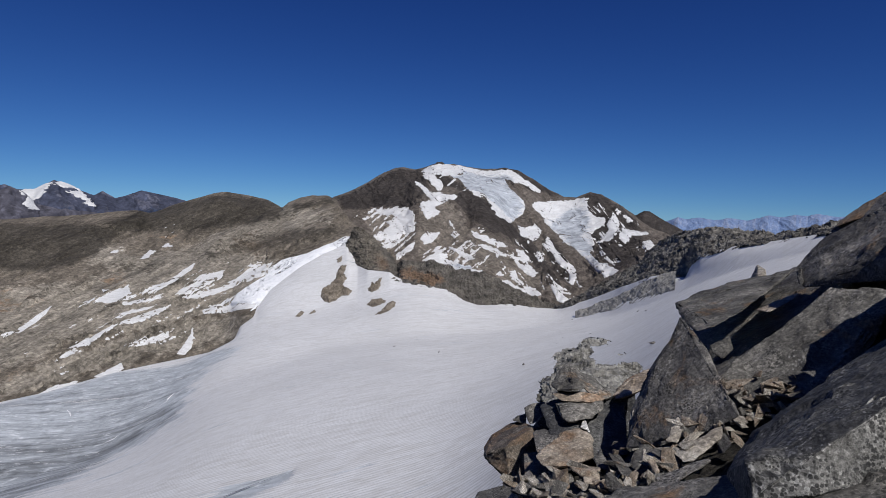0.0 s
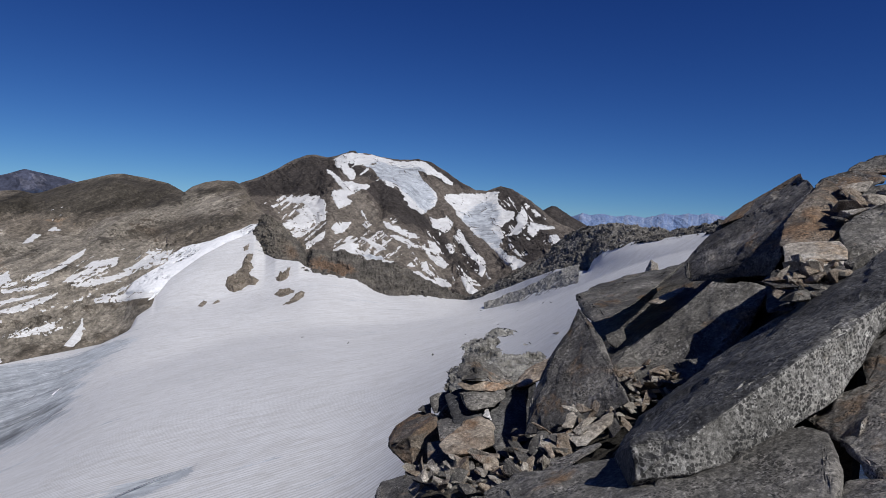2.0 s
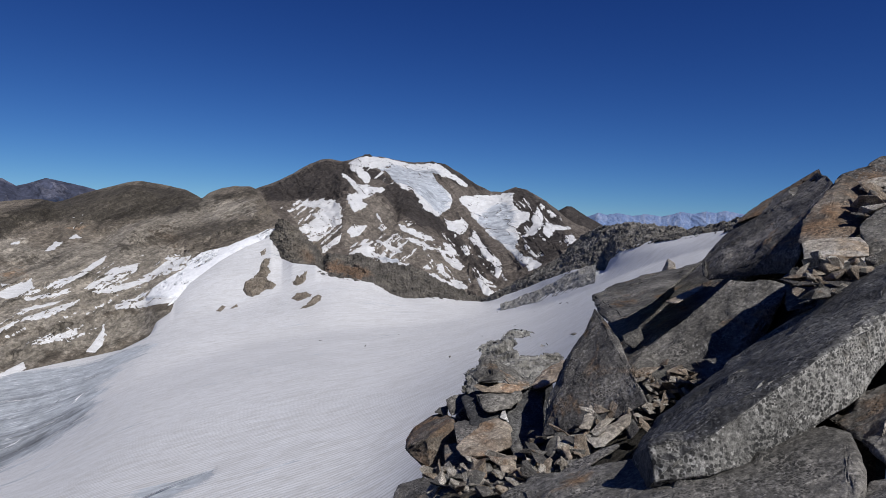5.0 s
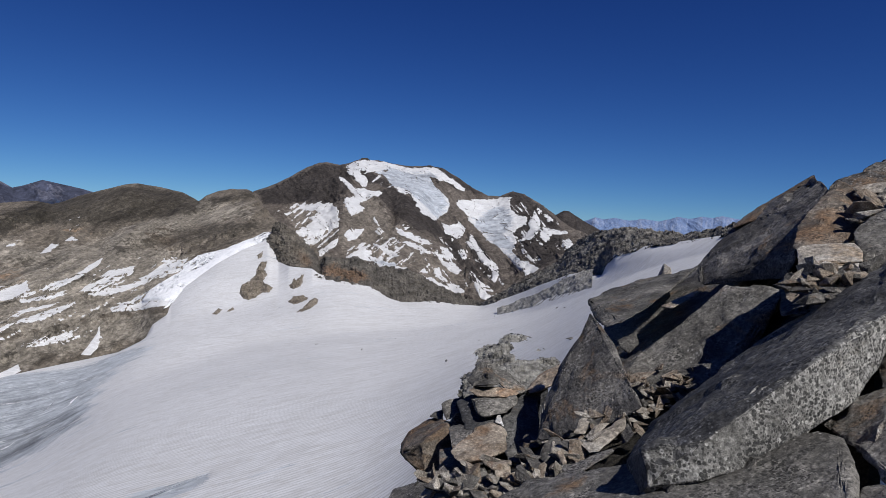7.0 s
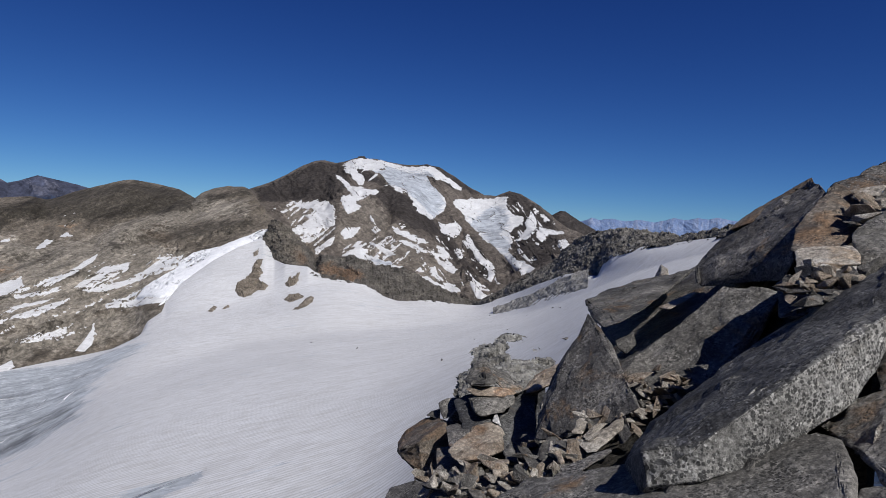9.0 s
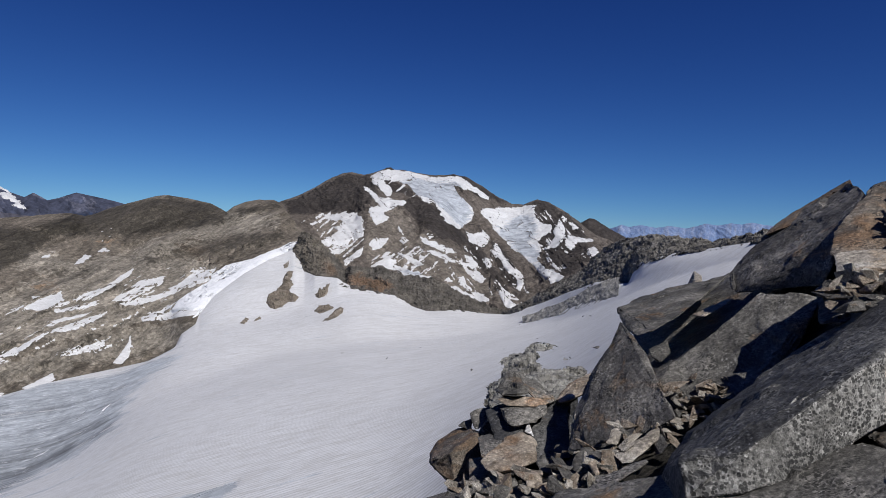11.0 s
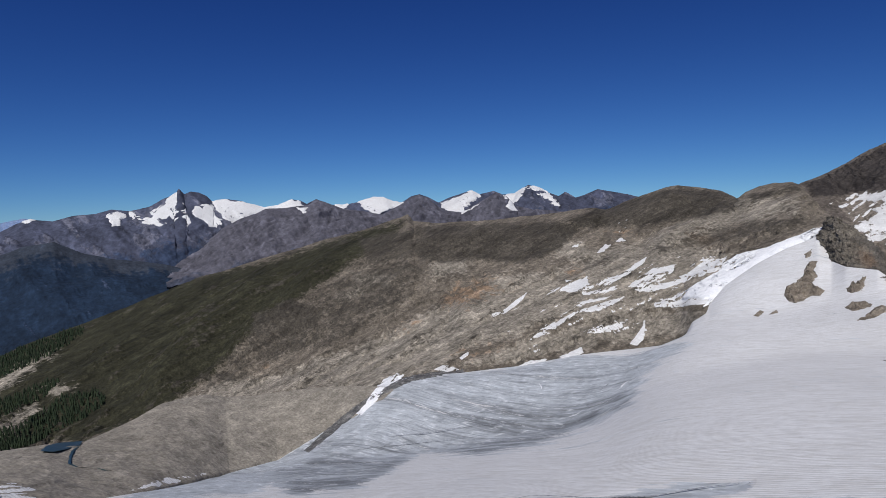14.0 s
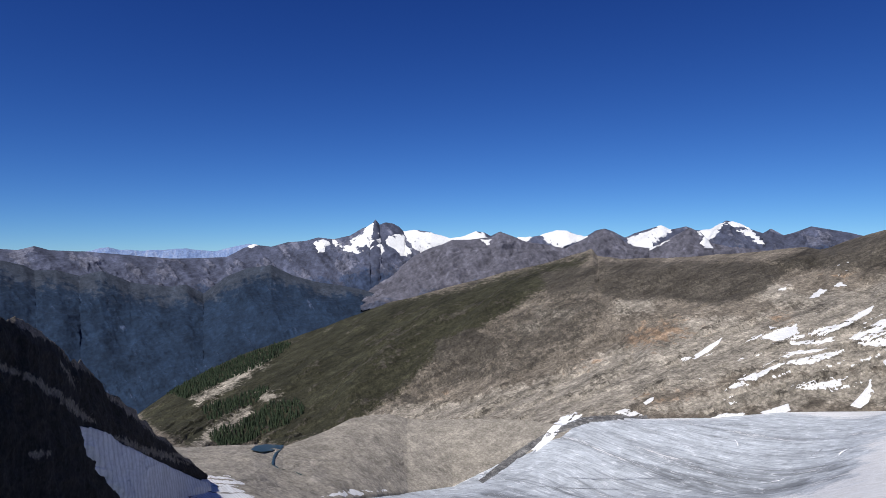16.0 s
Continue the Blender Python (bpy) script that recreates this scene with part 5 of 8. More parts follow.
HILL_GREEN = [
    [(83.27, -12.68), (80.07, -10.74), (74.63, -9.22), (69.82, -7.47), (63.78, -5.49), (57.07, -4.52), (52.4, -3.49), (53.96, -6.59), (57.08, -10.65), (60.46, -13.6), (64.84, -15.41), (70.84, -17.05), (78.78, -16.88), (82.03, -14.29)],
    [(70.86, -8.55), (68.79, -8), (65.88, -7.4), (61.93, -5.99), (57.26, -4.71), (52.24, -3.28), (46.43, -1.61), (43.17, -0.94), (44.5, -3.19), (47.52, -4.34), (50.99, -6.65), (54.81, -9.05), (57.59, -11.14), (60.28, -13.33), (63.66, -15.32), (66.44, -16.61), (69.37, -17.19), (71.44, -17.48)],
    [(28, -1.67), (25.43, -1.1), (24.92, -1.52), (28.01, -2.18)],
]
HILL_ORANGE = [
    [(40.35, -7.96), (37.98, -6.5), (35.37, -5.96), (33.57, -7.04), (32.54, -7.69), (35.17, -8.4), (37.81, -9.39), (40.41, -9.65)],
    [(45.57, -11.34), (42.73, -9.89), (41.29, -9.76), (42.78, -11.31), (45.6, -12.13)],
    [(25.44, -2.23), (22.9, -2.07), (21.8, -2.7), (23.93, -3.28)],
    [(29.1, -5.68), (27.03, -5.3), (26.78, -6.23), (28.6, -6.73)],
    [(57.28, -13.5), (55.45, -12.79), (55.02, -13.22), (56.87, -14.11)],
    [(39.75, -13.08), (34.48, -12.27), (32.38, -12.32), (35.57, -13.65), (38.74, -14.13)],
    [(18.93, -2.24), (16.51, -2.02), (15.09, -3.28), (17, -4.26), (18.94, -3.5)],
]
HILL_GRAVEL = [
    [(38.21, -14.15), (32.9, -12.2), (28.68, -10.99), (24.51, -9.58), (19.46, -9.29), (16.53, -9.63), (18, -11.34), (21.99, -12.03), (25.58, -12.47), (29.78, -13.47), (33.48, -14.32)],
    [(63.82, -15.84), (59.69, -14.3), (55.53, -14.2), (50.35, -13.1), (45.26, -11.3), (40.35, -8.9), (35.67, -6.31), (31.26, -6.03), (27.14, -7.16), (21.19, -7.15), (21.19, -9.03), (27.14, -9.92), (33.42, -10.9), (37.97, -13.1), (41.31, -14.98), (50.35, -15.62), (57.62, -15.93)],
    [(29.62, -5.67), (24.45, -4.72), (19.92, -3.74), (17, -3.76), (14.62, -4.76), (16.05, -6.75), (20.96, -9.3), (25.04, -10.34), (28.15, -10.33), (29.67, -8.26)],
    [(78.09, -12.89), (75.58, -11.55), (72.74, -10.1), (72.02, -10.23), (73.7, -11.34), (75.58, -12.49), (77.87, -13.37)],
    [(78.56, -16.68), (76.75, -15.39), (73.71, -13.85), (73.48, -14.57), (75.37, -16.02), (77.89, -16.85)],
    [(73.23, -13.04), (71.79, -12.66), (71.06, -13.27), (72.76, -13.64)],
    [(57.39, -15.56), (51.9, -15.6), (46.94, -13.6), (42.82, -11.9), (38.1, -10.41), (32.84, -9.39), (26.81, -7.68), (21.95, -8.05), (26.84, -9.57), (30.76, -10.4), (33.42, -11.89), (38.18, -13.05), (41.85, -14.07), (44.96, -15), (48.05, -17), (51.08, -18.93), (53.07, -20.49), (57.62, -19.79)],
    [(48.54, -5.44), (44.6, -5.73), (42.57, -5.31), (44.64, -6.75), (47.63, -7.1)],
    [(29.55, -2.05), (28.02, -3.11), (25.47, -4.19), (21.91, -3.21), (17.95, -1.25), (16.04, -0.79), (13.7, 0.38), (10.09, 0.05), (10.09, -0.91), (14.62, -2.05), (19.43, -4.25), (22.43, -5.25), (26, -5.47), (29.6, -4.64)],
    [(50.07, -7.45), (47.61, -6.6), (46.67, -7.65), (49.15, -8.5)],
    [(40.51, -4.87), (37.41, -4.71), (37.44, -5.74), (40.56, -6.41)],
]
HILL_OLIVE = [
    [(58.5, -10.8), (54.5, -8.2), (50.0, -6.6), (46.0, -6.2), (42.0, -7.0), (44.0, -9.6), (48.0, -11.6), (52.5, -12.8), (57.5, -13.8)],
    [(60.5, -13.43), (57.59, -11.05), (54.81, -8.95), (50.98, -6.55), (47.52, -4.34), (42.53, -4.18), (40.27, -5.39), (42.64, -7.35), (46.72, -8.91), (50.65, -9.78), (52.61, -11.17), (55.9, -12.83), (57.79, -14.82), (61.83, -15.02)],
    [(28.04, -4.15), (22.93, -4.22), (18.93, -2.24), (14.16, -1.32), (9.65, -1.01), (8.34, -2.11), (12.31, -3.29), (17, -4.26), (21.93, -4.99), (27.03, -5.71)],
]
HILL_DARK = [
    [(42.44, -1.57), (37.32, -1.45), (29.03, -1.44), (26.97, -1.84), (29.07, -4.13), (32.22, -5.21), (36.37, -4.74), (40, -4.99), (42.53, -4.28)],
    [(28.51, -1.29), (25.41, -0.18), (21.87, 0.75), (18.91, 1.37), (15.09, 0.67), (14.16, 0.15), (14.62, -0.92), (17.96, -1.5), (21.9, -2.09), (26.98, -2.1)],
    [(13.7, 0.38), (10.1, 1.23), (9.66, 0.75), (13.24, 0.03)],
    [(57.03, -8.85), (53.37, -7.71), (50.6, -8.65), (51.15, -10.33), (53.54, -11.09), (56.69, -10.77)],
    [(47.45, -2.58), (42.44, -1.72), (42.53, -4.28), (46.57, -5.14)],
]
# scree below the sharp break of slope; leaning streaks vary the tone up to the crest
up = np.degrees(np.arctan2(hill.p[..., 2] - 1.6, np.hypot(hill.p[..., 0], hill.p[..., 1])))
cover = [soft_field(hill, HILL_GREEN, None, 2.0), soft_field(hill, HILL_GRAVEL, None, 2.2), 0.66 * soft_field(hill, HILL_ORANGE, None, 2.6), np.maximum(np.maximum(soft_field(hill, HILL_DARK, None, 1.4), 0.58 * soft_field(hill, HILL_OLIVE, None, 1.6)), hill.crag * 0.5)]
tone = 0.3 * leaning(hill, 27, 4.0, 0.4, 201, 0.62) + 0.14 * leaning(hill, 52, 1.6, 0.2, 202, 0.62) + 0.34 * leaning(hill, 25, 1.0, 0.12, 203, 0.7) + 0.22 * leaning(hill, 31, 0.45, 0.07, 204, 0.7)
tagged(hill.mesh("hillside", HILL_ROCK, fields=cover, tone=tone), "long brown and green mountainside with grey scree", "mountainside", kind="structure")
edge = hill.inside(HILL_SNOW, None)
which = hill.which
rag = leaning(hill, 27, 1.6, 0.2, 8)
for ob in hill.snow("snow_patch", SNOW, np.minimum(edge * 10 + 1.0 * rag + 0.3, 0.7), None, 1.6, which):
    tagged(ob, "patch of old snow on grey scree", "snow", "snow patches on the mountainside")

# the broad tongue that joins the glacier
HILL_TONGUE = [
    [(7.84, 0.26), (9.85, 0.128), (11.95, 0.132), (14.19, 0.168), (15.79, 0.145), (17.71, 0.162), (19.23, 0.173), (16.65, 0.035), (17.3, 0.032), (15.84, 0.0), (14.41, 0.0), (12.14, 0.0), (9.82, 0.0), (7.92, 0.105)],
]
for ob in hill.snow("snowfield", CLEAN_SNOW, np.minimum(hill.inside(HILL_TONGUE, 16.0) * 5 + 1.5 * leaning(hill, 27, 2.0, 0.3, 18) + 0.2, 0.8), None, 5.0, smooth=60)[:1]:
    tagged(ob, "broad bright snow slope running down to the glacier", "snow")

HILL_PATCHY = [
    [(35.01, 0.312), (30.56, 0.413), (23.16, 0.45), (19.75, 0.395), (14.61, 0.212), (16.51, 0.08), (21.43, 0.12), (26.8, 0.072), (32.55, 0.068)],
    [(27.22, 0.602), (25.84, 0.645), (23.16, 0.645), (23.6, 0.57), (26.3, 0.548)],
]
zone = hill.inside(HILL_PATCHY, 16.0)
streaks = leaning(hill, 27, 2.0, 0.22, 79)
for ob in hill.snow("snow_streaks", SNOW, np.minimum((streaks - 0.44) * 9, zone * 3 + 0.5), None, 0.6):
    tagged(ob, "thin snow streaks left between scree ribs", "snow", kind="stuff")

# conifers in stands on the lower slope
STANDS = [
    [(80.2, 0.965), (74.7, 0.978), (70.43, 0.97), (70.01, 0.898), (73.92, 0.802), (78.74, 0.725)],
    [(77.63, 0.582), (72.29, 0.645), (71.88, 0.605), (76.89, 0.5)],
    [(76.94, 0.415), (72.36, 0.53), (69.28, 0.528), (68.86, 0.475), (72.87, 0.415), (76.17, 0.298)],
]
inside = hill.inside(STANDS, 16.0)
spots = np.argwhere(inside > -0.05)
rt = random.Random(3)
points, faces = [], []
for k in rt.sample(range(len(spots)), min(2600, len(spots))):
    i, j = spots[k]
    base, tall = hill.p[i, j] + np.array((rt.uniform(-2, 2), rt.uniform(-2, 2), -1)), rt.uniform(8, 17)
    for low, high, wide in ((0.08, 0.6, 0.2), (0.4, 1.0, 0.14)):
        n0 = len(points)
        points += [base + np.array((math.cos(q * 1.2566) * wide * tall * rt.uniform(0.75, 1.2), math.sin(q * 1.2566) * wide * tall * rt.uniform(0.75, 1.2), low * tall)) for q in range(5)]
        points.append(base + np.array((0, 0, high * tall)))
        faces += [(n0 + q, n0 + (q + 1) % 5, n0 + 5) for q in range(5)]
me = bpy.data.meshes.new("conifer_forest")
me.from_pydata([tuple(q) for q in points], [], faces)
tagged(link("conifer_forest", me, CONIFER), "dark stands of conifers on the lower mountainside", "forest", kind="stuff")

KNOLL_FOOT = [(84.33, 330, -121.8), (78.8, 360, -139.4), (73.26, 420, -166.9), (65.87, 520, -209), (59.71, 640, -253.3), (55.54, 690, -267.5), (51.39, 720, -262.6), (48.3, 740, -243), (45.77, 760, -230.9), (44.77, 780, -229.3)]
KNOLL_CREST = [(84.31, 640, -186.2), (80.53, 650, -190.1), (78.77, 660, -197.4), (76.51, 660, -198.8), (73.24, 660, -201.1), (70.83, 680, -212.8), (68.86, 720, -218.4), (66.86, 760, -221.5), (64.83, 800, -220.3), (62.79, 820, -221.8), (61.24, 830, -224.4), (59.69, 840, -232.9), (57.61, 840, -235.7), (54.49, 840, -234.2), (51.38, 830, -230.7), (48.3, 820, -228.8), (45.77, 800, -226.7), (44.77, 790, -228.7)]
KNOLL_SNOW = [
    [(83.28, 0.845), (80.45, 0.488), (76.53, 0.35), (73.5, 0.08), (76.54, 0.0), (80.55, 0.052), (82.67, 0.325)],
    [(67.89, 0.03), (65.87, 0.09), (61.78, 0.05), (59.71, 0.0), (60.75, 0.0), (65.87, 0.0)],
    [(78.79, 0.325), (75.61, 0.358), (74.2, 0.265), (76.53, 0.225)],
]
knoll = Slope([lower(KNOLL_FOOT, -2, 9), KNOLL_FOOT, KNOLL_CREST], [0, 0.03, 1], 600, 160, 2.2, 60, gully=1.0, gully_size=26, seed=71, back=120, gain=0.5)
tagged(knoll.mesh("moraine", MORAINE, tone=0.13 * leaning(knoll, 32, 3.0, 0.2, 231, 0.6) + 0.06 * leaning(knoll, -20, 1.5, 0.25, 232, 0.6)), "pale grey gravel moraine below the glacier", "moraine", kind="structure")
edge = knoll.inside(KNOLL_SNOW, 6.0)
rag = fbm(knoll.p.reshape(-1, 3) / 14.0, 5, 8, 0.6).reshape(edge.shape)
for ob in knoll.snow("snow_patch", SNOW, np.minimum(edge * 4 + 0.7 * rag, 0.5), None, 0.3, knoll.which):
    tagged(ob, "dirty snow patch at the foot of the slope", "snow", "snow patches at the glacier snout")


def flat_water(name, pts, label, category):
    bm = bmesh.new()
    face = bm.faces.new([bm.verts.new(q) for q in pts])
    bmesh.ops.triangulate(bm, faces=[face])
    return tagged(link(name, bm, WATER), label, category, kind="structure")


flat_water("lake", [(-592.2, 174.6, -192.6), (-613.5, 185.8, -196.7), (-631.9, 200.7, -202.7), (-640.3, 216.5, -208.4), (-641.3, 224.8, -210.7), (-625.2, 216.1, -207.8), (-601.4, 197.7, -200.6), (-584.8, 181.4, -194.1)], "small dark green glacial lake on the moraine", "lake")
brook = [Vector(q) for q in [(-622.5, 215.2, -207.4), (-593.6, 199.5, -201.0), (-567.3, 188.5, -196.3), (-539.1, 178.2, -191.7), (-527.8, 179.4, -192.0), (-525.6, 185.1, -194.0), (-522.0, 191.4, -195.5), (-513.3, 195.3, -196.7), (-513.5, 204.6, -199.7)]]
bm = bmesh.new()
left = [bm.verts.new(q + Vector((-0.8, -0.8, 0))) for q in brook]
right = [bm.verts.new(q + Vector((0.8, 0.8, 0))) for q in brook]
for k in range(len(brook) - 1):
    bm.faces.new((left[k], left[k + 1], right[k + 1], right[k]))
tagged(link("brook", bm, WATER), "narrow dark brook running from the lake over gravel", "brook", kind="structure")

# ---- glacier and its rims ----
ICE_NEAR = [(91.86, 300, -121.7), (75.64, 260, -122.5), (55.56, 240, -124.4), (35.8, 220, -104.8), (19.15, 190, -104), (-1.49, 150, -79.7), (-11.8, 120, -48.2), (-21.24, 110, -28), (-29.51, 120, -14.6), (-33.45, 140, -10.9), (-38.24, 150, -7)]
ICE_MID = [(82.65, 380, -137.7), (70.9, 430, -172.6), (55.48, 560, -226.9), (40.8, 600, -236.7), (25.9, 620, -216.8), (23.72, 600, -176.5), (14.33, 650, -153.3), (4.16, 680, -137.5), (-6.28, 680, -128.3), (-13.85, 640, -104.6), (-18.62, 480, -62.8), (-23.08, 420, -34.7), (-29.28, 330, -14.1), (-32.67, 280, -6.6), (-38.07, 260, -3.2)]
ICE_FAR = [(82.64, 420, -150.7), (75.11, 470, -177.4), (65.4, 560, -222.8), (60.54, 640, -253.8), (55.45, 690, -267.2), (51.78, 730, -258.8), (49.13, 760, -249.9), (45.94, 800, -230.9), (43.82, 830, -226.1), (42.17, 850, -228.4), (38.52, 870, -231.4), (32.73, 890, -226.9), (27.68, 900, -212.7), (22.48, 920, -204.9), (18.81, 930, -196.5), (17.97, 935, -167.3), (16.78, 950, -155.6), (16.69, 1000, -153.4), (15.34, 1060, -129.5), (12.9, 1100, -97.7), (10.92, 1130, -77), (9.42, 1150, -64.8), (8.66, 1160, -56.8), (8.24, 1120, -72.8), (7.77, 1060, -89.8), (6.84, 1000, -91.7), (4.78, 960, -91.1), (4.25, 950, -97), (2.68, 930, -104.7), (-0.45, 910, -108.2)] + [(-2.04, 900, -123.7), (-3.36, 892, -129.4), (-6.47, 892, -126.2), (-8.79, 892, -130.5), (-10.57, 885, -129.8), (-13.29, 815, -105.7), (-16.18, 700, -74.4), (-18.52, 620, -54.7), (-19.45, 600, -50.8), (-20.61, 570, -49), (-21.43, 550, -47.7), (-21.79, 535, -37.1), (-22.56, 520, -26.1), (-25.14, 470, -17), (-29.22, 395, -8.5), (-32.62, 330, -2.5), (-33.14, 315, -2.6), (-38.01, 300, 0.3)]
ICE_BASE = [(82.65, 400, -144.4), (75.11, 450, -171.3), (65.41, 540, -217.2), (60.55, 600, -242.2), (55.47, 650, -258.8), (51.8, 690, -254.8), (49.15, 710, -246.5), (45.96, 745, -230.7), (43.84, 770, -226), (42.19, 800, -228.6), (32.74, 820, -222.3), (22.48, 850, -200.3), (17.97, 870, -166.3), (15.33, 890, -154.2), (12.87, 900, -148.8), (10.37, 915, -139.4), (8.34, 905, -129.8), (6.29, 895, -120.1), (4.23, 885, -110.4), (2.15, 880, -106.9), (-2.05, 860, -123.7), (-6.48, 850, -128), (-10.59, 845, -132.2), (-13.31, 770, -107.3), (-16.21, 660, -78.2), (-18.55, 580, -58.6), (-21.46, 500, -50.1), (-22.59, 470, -31.3), (-25.16, 430, -19.7), (-29.24, 370, -10.8)] + [(-32.64, 315, -4.3), (-33.16, 300, -4.1), (-38.03, 290, -1)]
BARE_ICE = [
    [(56.5, 0.348), (50.6, 0.862), (44.35, 1.0), (38.52, 1.0), (27.68, 1.0), (18.29, 0.74), (20.37, 0.655), (22.2, 0.58), (22.97, 0.375), (27.68, 0.38), (32.79, 0.29), (36.74, 0.268), (42.32, 0.452), (45.0, 0.242), (48.8, 0.14), (54.49, 0.18)],
    [(35.83, 0.005), (29.76, 0.04), (22.39, 0.07), (13.32, 0.08), (13.73, 0.072), (17.03, 0.06), (21.31, 0.05), (25.57, 0.025), (29.77, 0.0)],
    [(68.22, 0.372), (65.4, 1.0), (60.53, 1.0), (55.45, 1.0), (51.77, 1.0), (49.13, 1.0), (45.93, 1.0), (43.3, 1.0), (40.71, 0.802), (48.12, 0.633), (53.41, 0.408), (58.59, 0.235)],
]
ice = Slope([ICE_NEAR, ICE_MID, ICE_BASE, ICE_FAR], [0, 0.45, 0.85, 1], 900, 320, 0.8, 90, seed=81, back=6, ridged=False, softs=[8, 6, 3, 0], ease=150)
bare = np.maximum(np.clip(ice.inside(BARE_ICE[::2], 0) / 2.0 + 0.5, 0, 1), np.clip(ice.inside(BARE_ICE[1:2], 0) / 0.9 + 0.42, 0, 1))
ICE_DIRT = [
    [(56.5, 0.348), (50.63, 0.698), (44.47, 0.592), (37.64, 0.62), (31.76, 0.618), (26.64, 0.708), (22.99, 0.62), (22.97, 0.375), (27.68, 0.38), (32.79, 0.29), (36.74, 0.268), (42.32, 0.452), (45.0, 0.242), (48.8, 0.14), (54.49, 0.18)],
    [(35.83, 0.005), (29.76, 0.04), (22.39, 0.07), (13.32, 0.08), (13.73, 0.072), (17.03, 0.06), (21.31, 0.05), (25.57, 0.025), (29.77, 0.0)],
]
soiled = np.clip(ice.inside(ICE_DIRT, 0) / 2.0 + 0.5, 0, 1)
tagged(ice.mesh("glacier", ICE, fields=(bare, soiled)), "wide glacier of rippled white snow and bare grey ice", "glacier", kind="structure")


def strip(name, line, width, mat, label, group):
    """A thin, uneven band along a line on the ice, widest in its middle."""
    q = [Vector(v) for v in line]
    fine = [q[i].lerp(q[i + 1], k / 6) for i in range(len(q) - 1) for k in range(6)] + [q[-1]]
    bm = bmesh.new()
    rows = []
    for k, v in enumerate(fine):
        f = k / (len(fine) - 1)
        along = (fine[min(k + 1, len(fine) - 1)] - fine[max(k - 1, 0)]).normalized()
        across = Vector((along.y, -along.x, 0)) * width * (0.15 + math.sin(math.pi * f)) * (1 + 0.5 * noise.noise(v * 0.2))
        sway = Vector((along.y, -along.x, 0)) * 6 * noise.noise(v * 0.03)
        rows.append((bm.verts.new(v - across + sway), bm.verts.new(v + across + sway)))
    for a, c in zip(rows, rows[1:]):
        bm.faces.new((a[0], a[1], c[1], c[0]))
    return tagged(link(name, bm, mat), label, name.replace("_", " "), group)


BRIDGED = [
    [(-403.0, 664.1, -219.7), (-386.2, 644.1, -219.7)],
    [(-268.8, 633.6, -188.4), (-270.5, 615.7, -191.6), (-279.2, 611.0, -196.5)],
    [(-298.7, 582.2, -210.1), (-300.8, 568.4, -213.4), (-307.5, 561.5, -216.5)],
]
CREVASSES = [
    [(-257.3, 591.4, -188.7), (-263.2, 581.7, -193.6), (-275.7, 582.2, -200.1)],
    [(-252.5, 559.5, -192.1), (-261.9, 557.0, -198.1), (-276.6, 561.6, -204.9)],
    [(-266.1, 555.3, -200.9), (-276.4, 551.0, -207.3), (-289.8, 552.4, -212.6)],
    [(-542.0, 484.7, -241.4), (-551.2, 500.3, -240.0), (-553.0, 507.8, -238.4)],
    [(-298.9, 646.2, -199.6), (-302.6, 634.3, -202.6), (-306.1, 624.2, -205.5)],
]
CHANNELS = [
    [(-485.7, 377.0, -238.6), (-446.9, 410.1, -232.9), (-415.4, 456.5, -233.5), (-370.5, 496.7, -230.3)],
    [(-473.6, 348.4, -233.6), (-440.3, 381.2, -231.3), (-414.2, 427.6, -233.7), (-392.9, 452.6, -234.1)],
    [(-497.0, 407.8, -241.1), (-447.2, 448.4, -232.3), (-397.3, 514.8, -230.3), (-343.1, 554.1, -223.3)],
    [(-128.7, 192.0, -109.7), (-122.8, 214.7, -115.1), (-109.7, 229.2, -116.2), (-91.0, 233.1, -112.5), (-74.9, 244.5, -109.6), (-60.4, 253.1, -106.3)],
]
for line in BRIDGED:
    strip("crevasse", line, 0.7, CLEAN_SNOW, "narrow crevasse bridged with white snow in the ice", "crevasses in the glacier")
for line in CREVASSES:
    strip("crevasse", line, 0.8, CRACK, "narrow dark crevasse in the bare ice", "crevasses in the glacier")
for line in CHANNELS:
    strip("melt_channel", line, 0.45, CRACK, "dark meltwater channel running down the ice", "melt channels on the glacier")

RIM_FOOT = [(8.8, 1110, -85.5), (8.13, 1080.0, -91.6), (6.83, 1009.0, -103.5), (5.28, 952.0, -101.7), (4.24, 930, -103.4), (2.15, 915, -111.3), (-0.46, 900, -115.2), (-2.05, 890, -129.7), (-3.37, 880, -134.1), (-6.48, 880, -130.9), (-8.8, 880, -135.1), (-10.58, 880, -133.8), (-10.93, 880, -132.7)]
RIM_CREST = [(8.8, 1169.0, -65.4), (8.17, 1178.0, -25.8), (7.4, 1154.0, -29.2), (6.63, 1130.0, -39.4), (5.95, 1108.0, -51.5), (4.8, 1080, -71.3), (4.17, 1060, -84.3), (3.5, 1005, -75.0), (2.2, 1005, -78.3), (0.9, 985, -75.5), (-0.15, 975, -80.5), (-0.94, 975, -87.4), (-2.5, 965, -85.9), (-3.55, 955, -88.9), (-4.59, 945, -93.4), (-5.38, 945, -99.1), (-5.91, 935, -106.3), (-7.47, 925, -113.5), (-8.76, 925, -122.8), (-10.05, 925, -128.5), (-10.82, 915, -132.4)]
s = Slope([RIM_FOOT, RIM_CREST], [0, 1], 760, 150, 4, 40, gully=2, gully_size=12, seed=91, back=60, crest_jag=5, gain=0.55, swirl=0.4, keep_crest=0.8, blocks=((9, 3), (3.5, 1.1)))
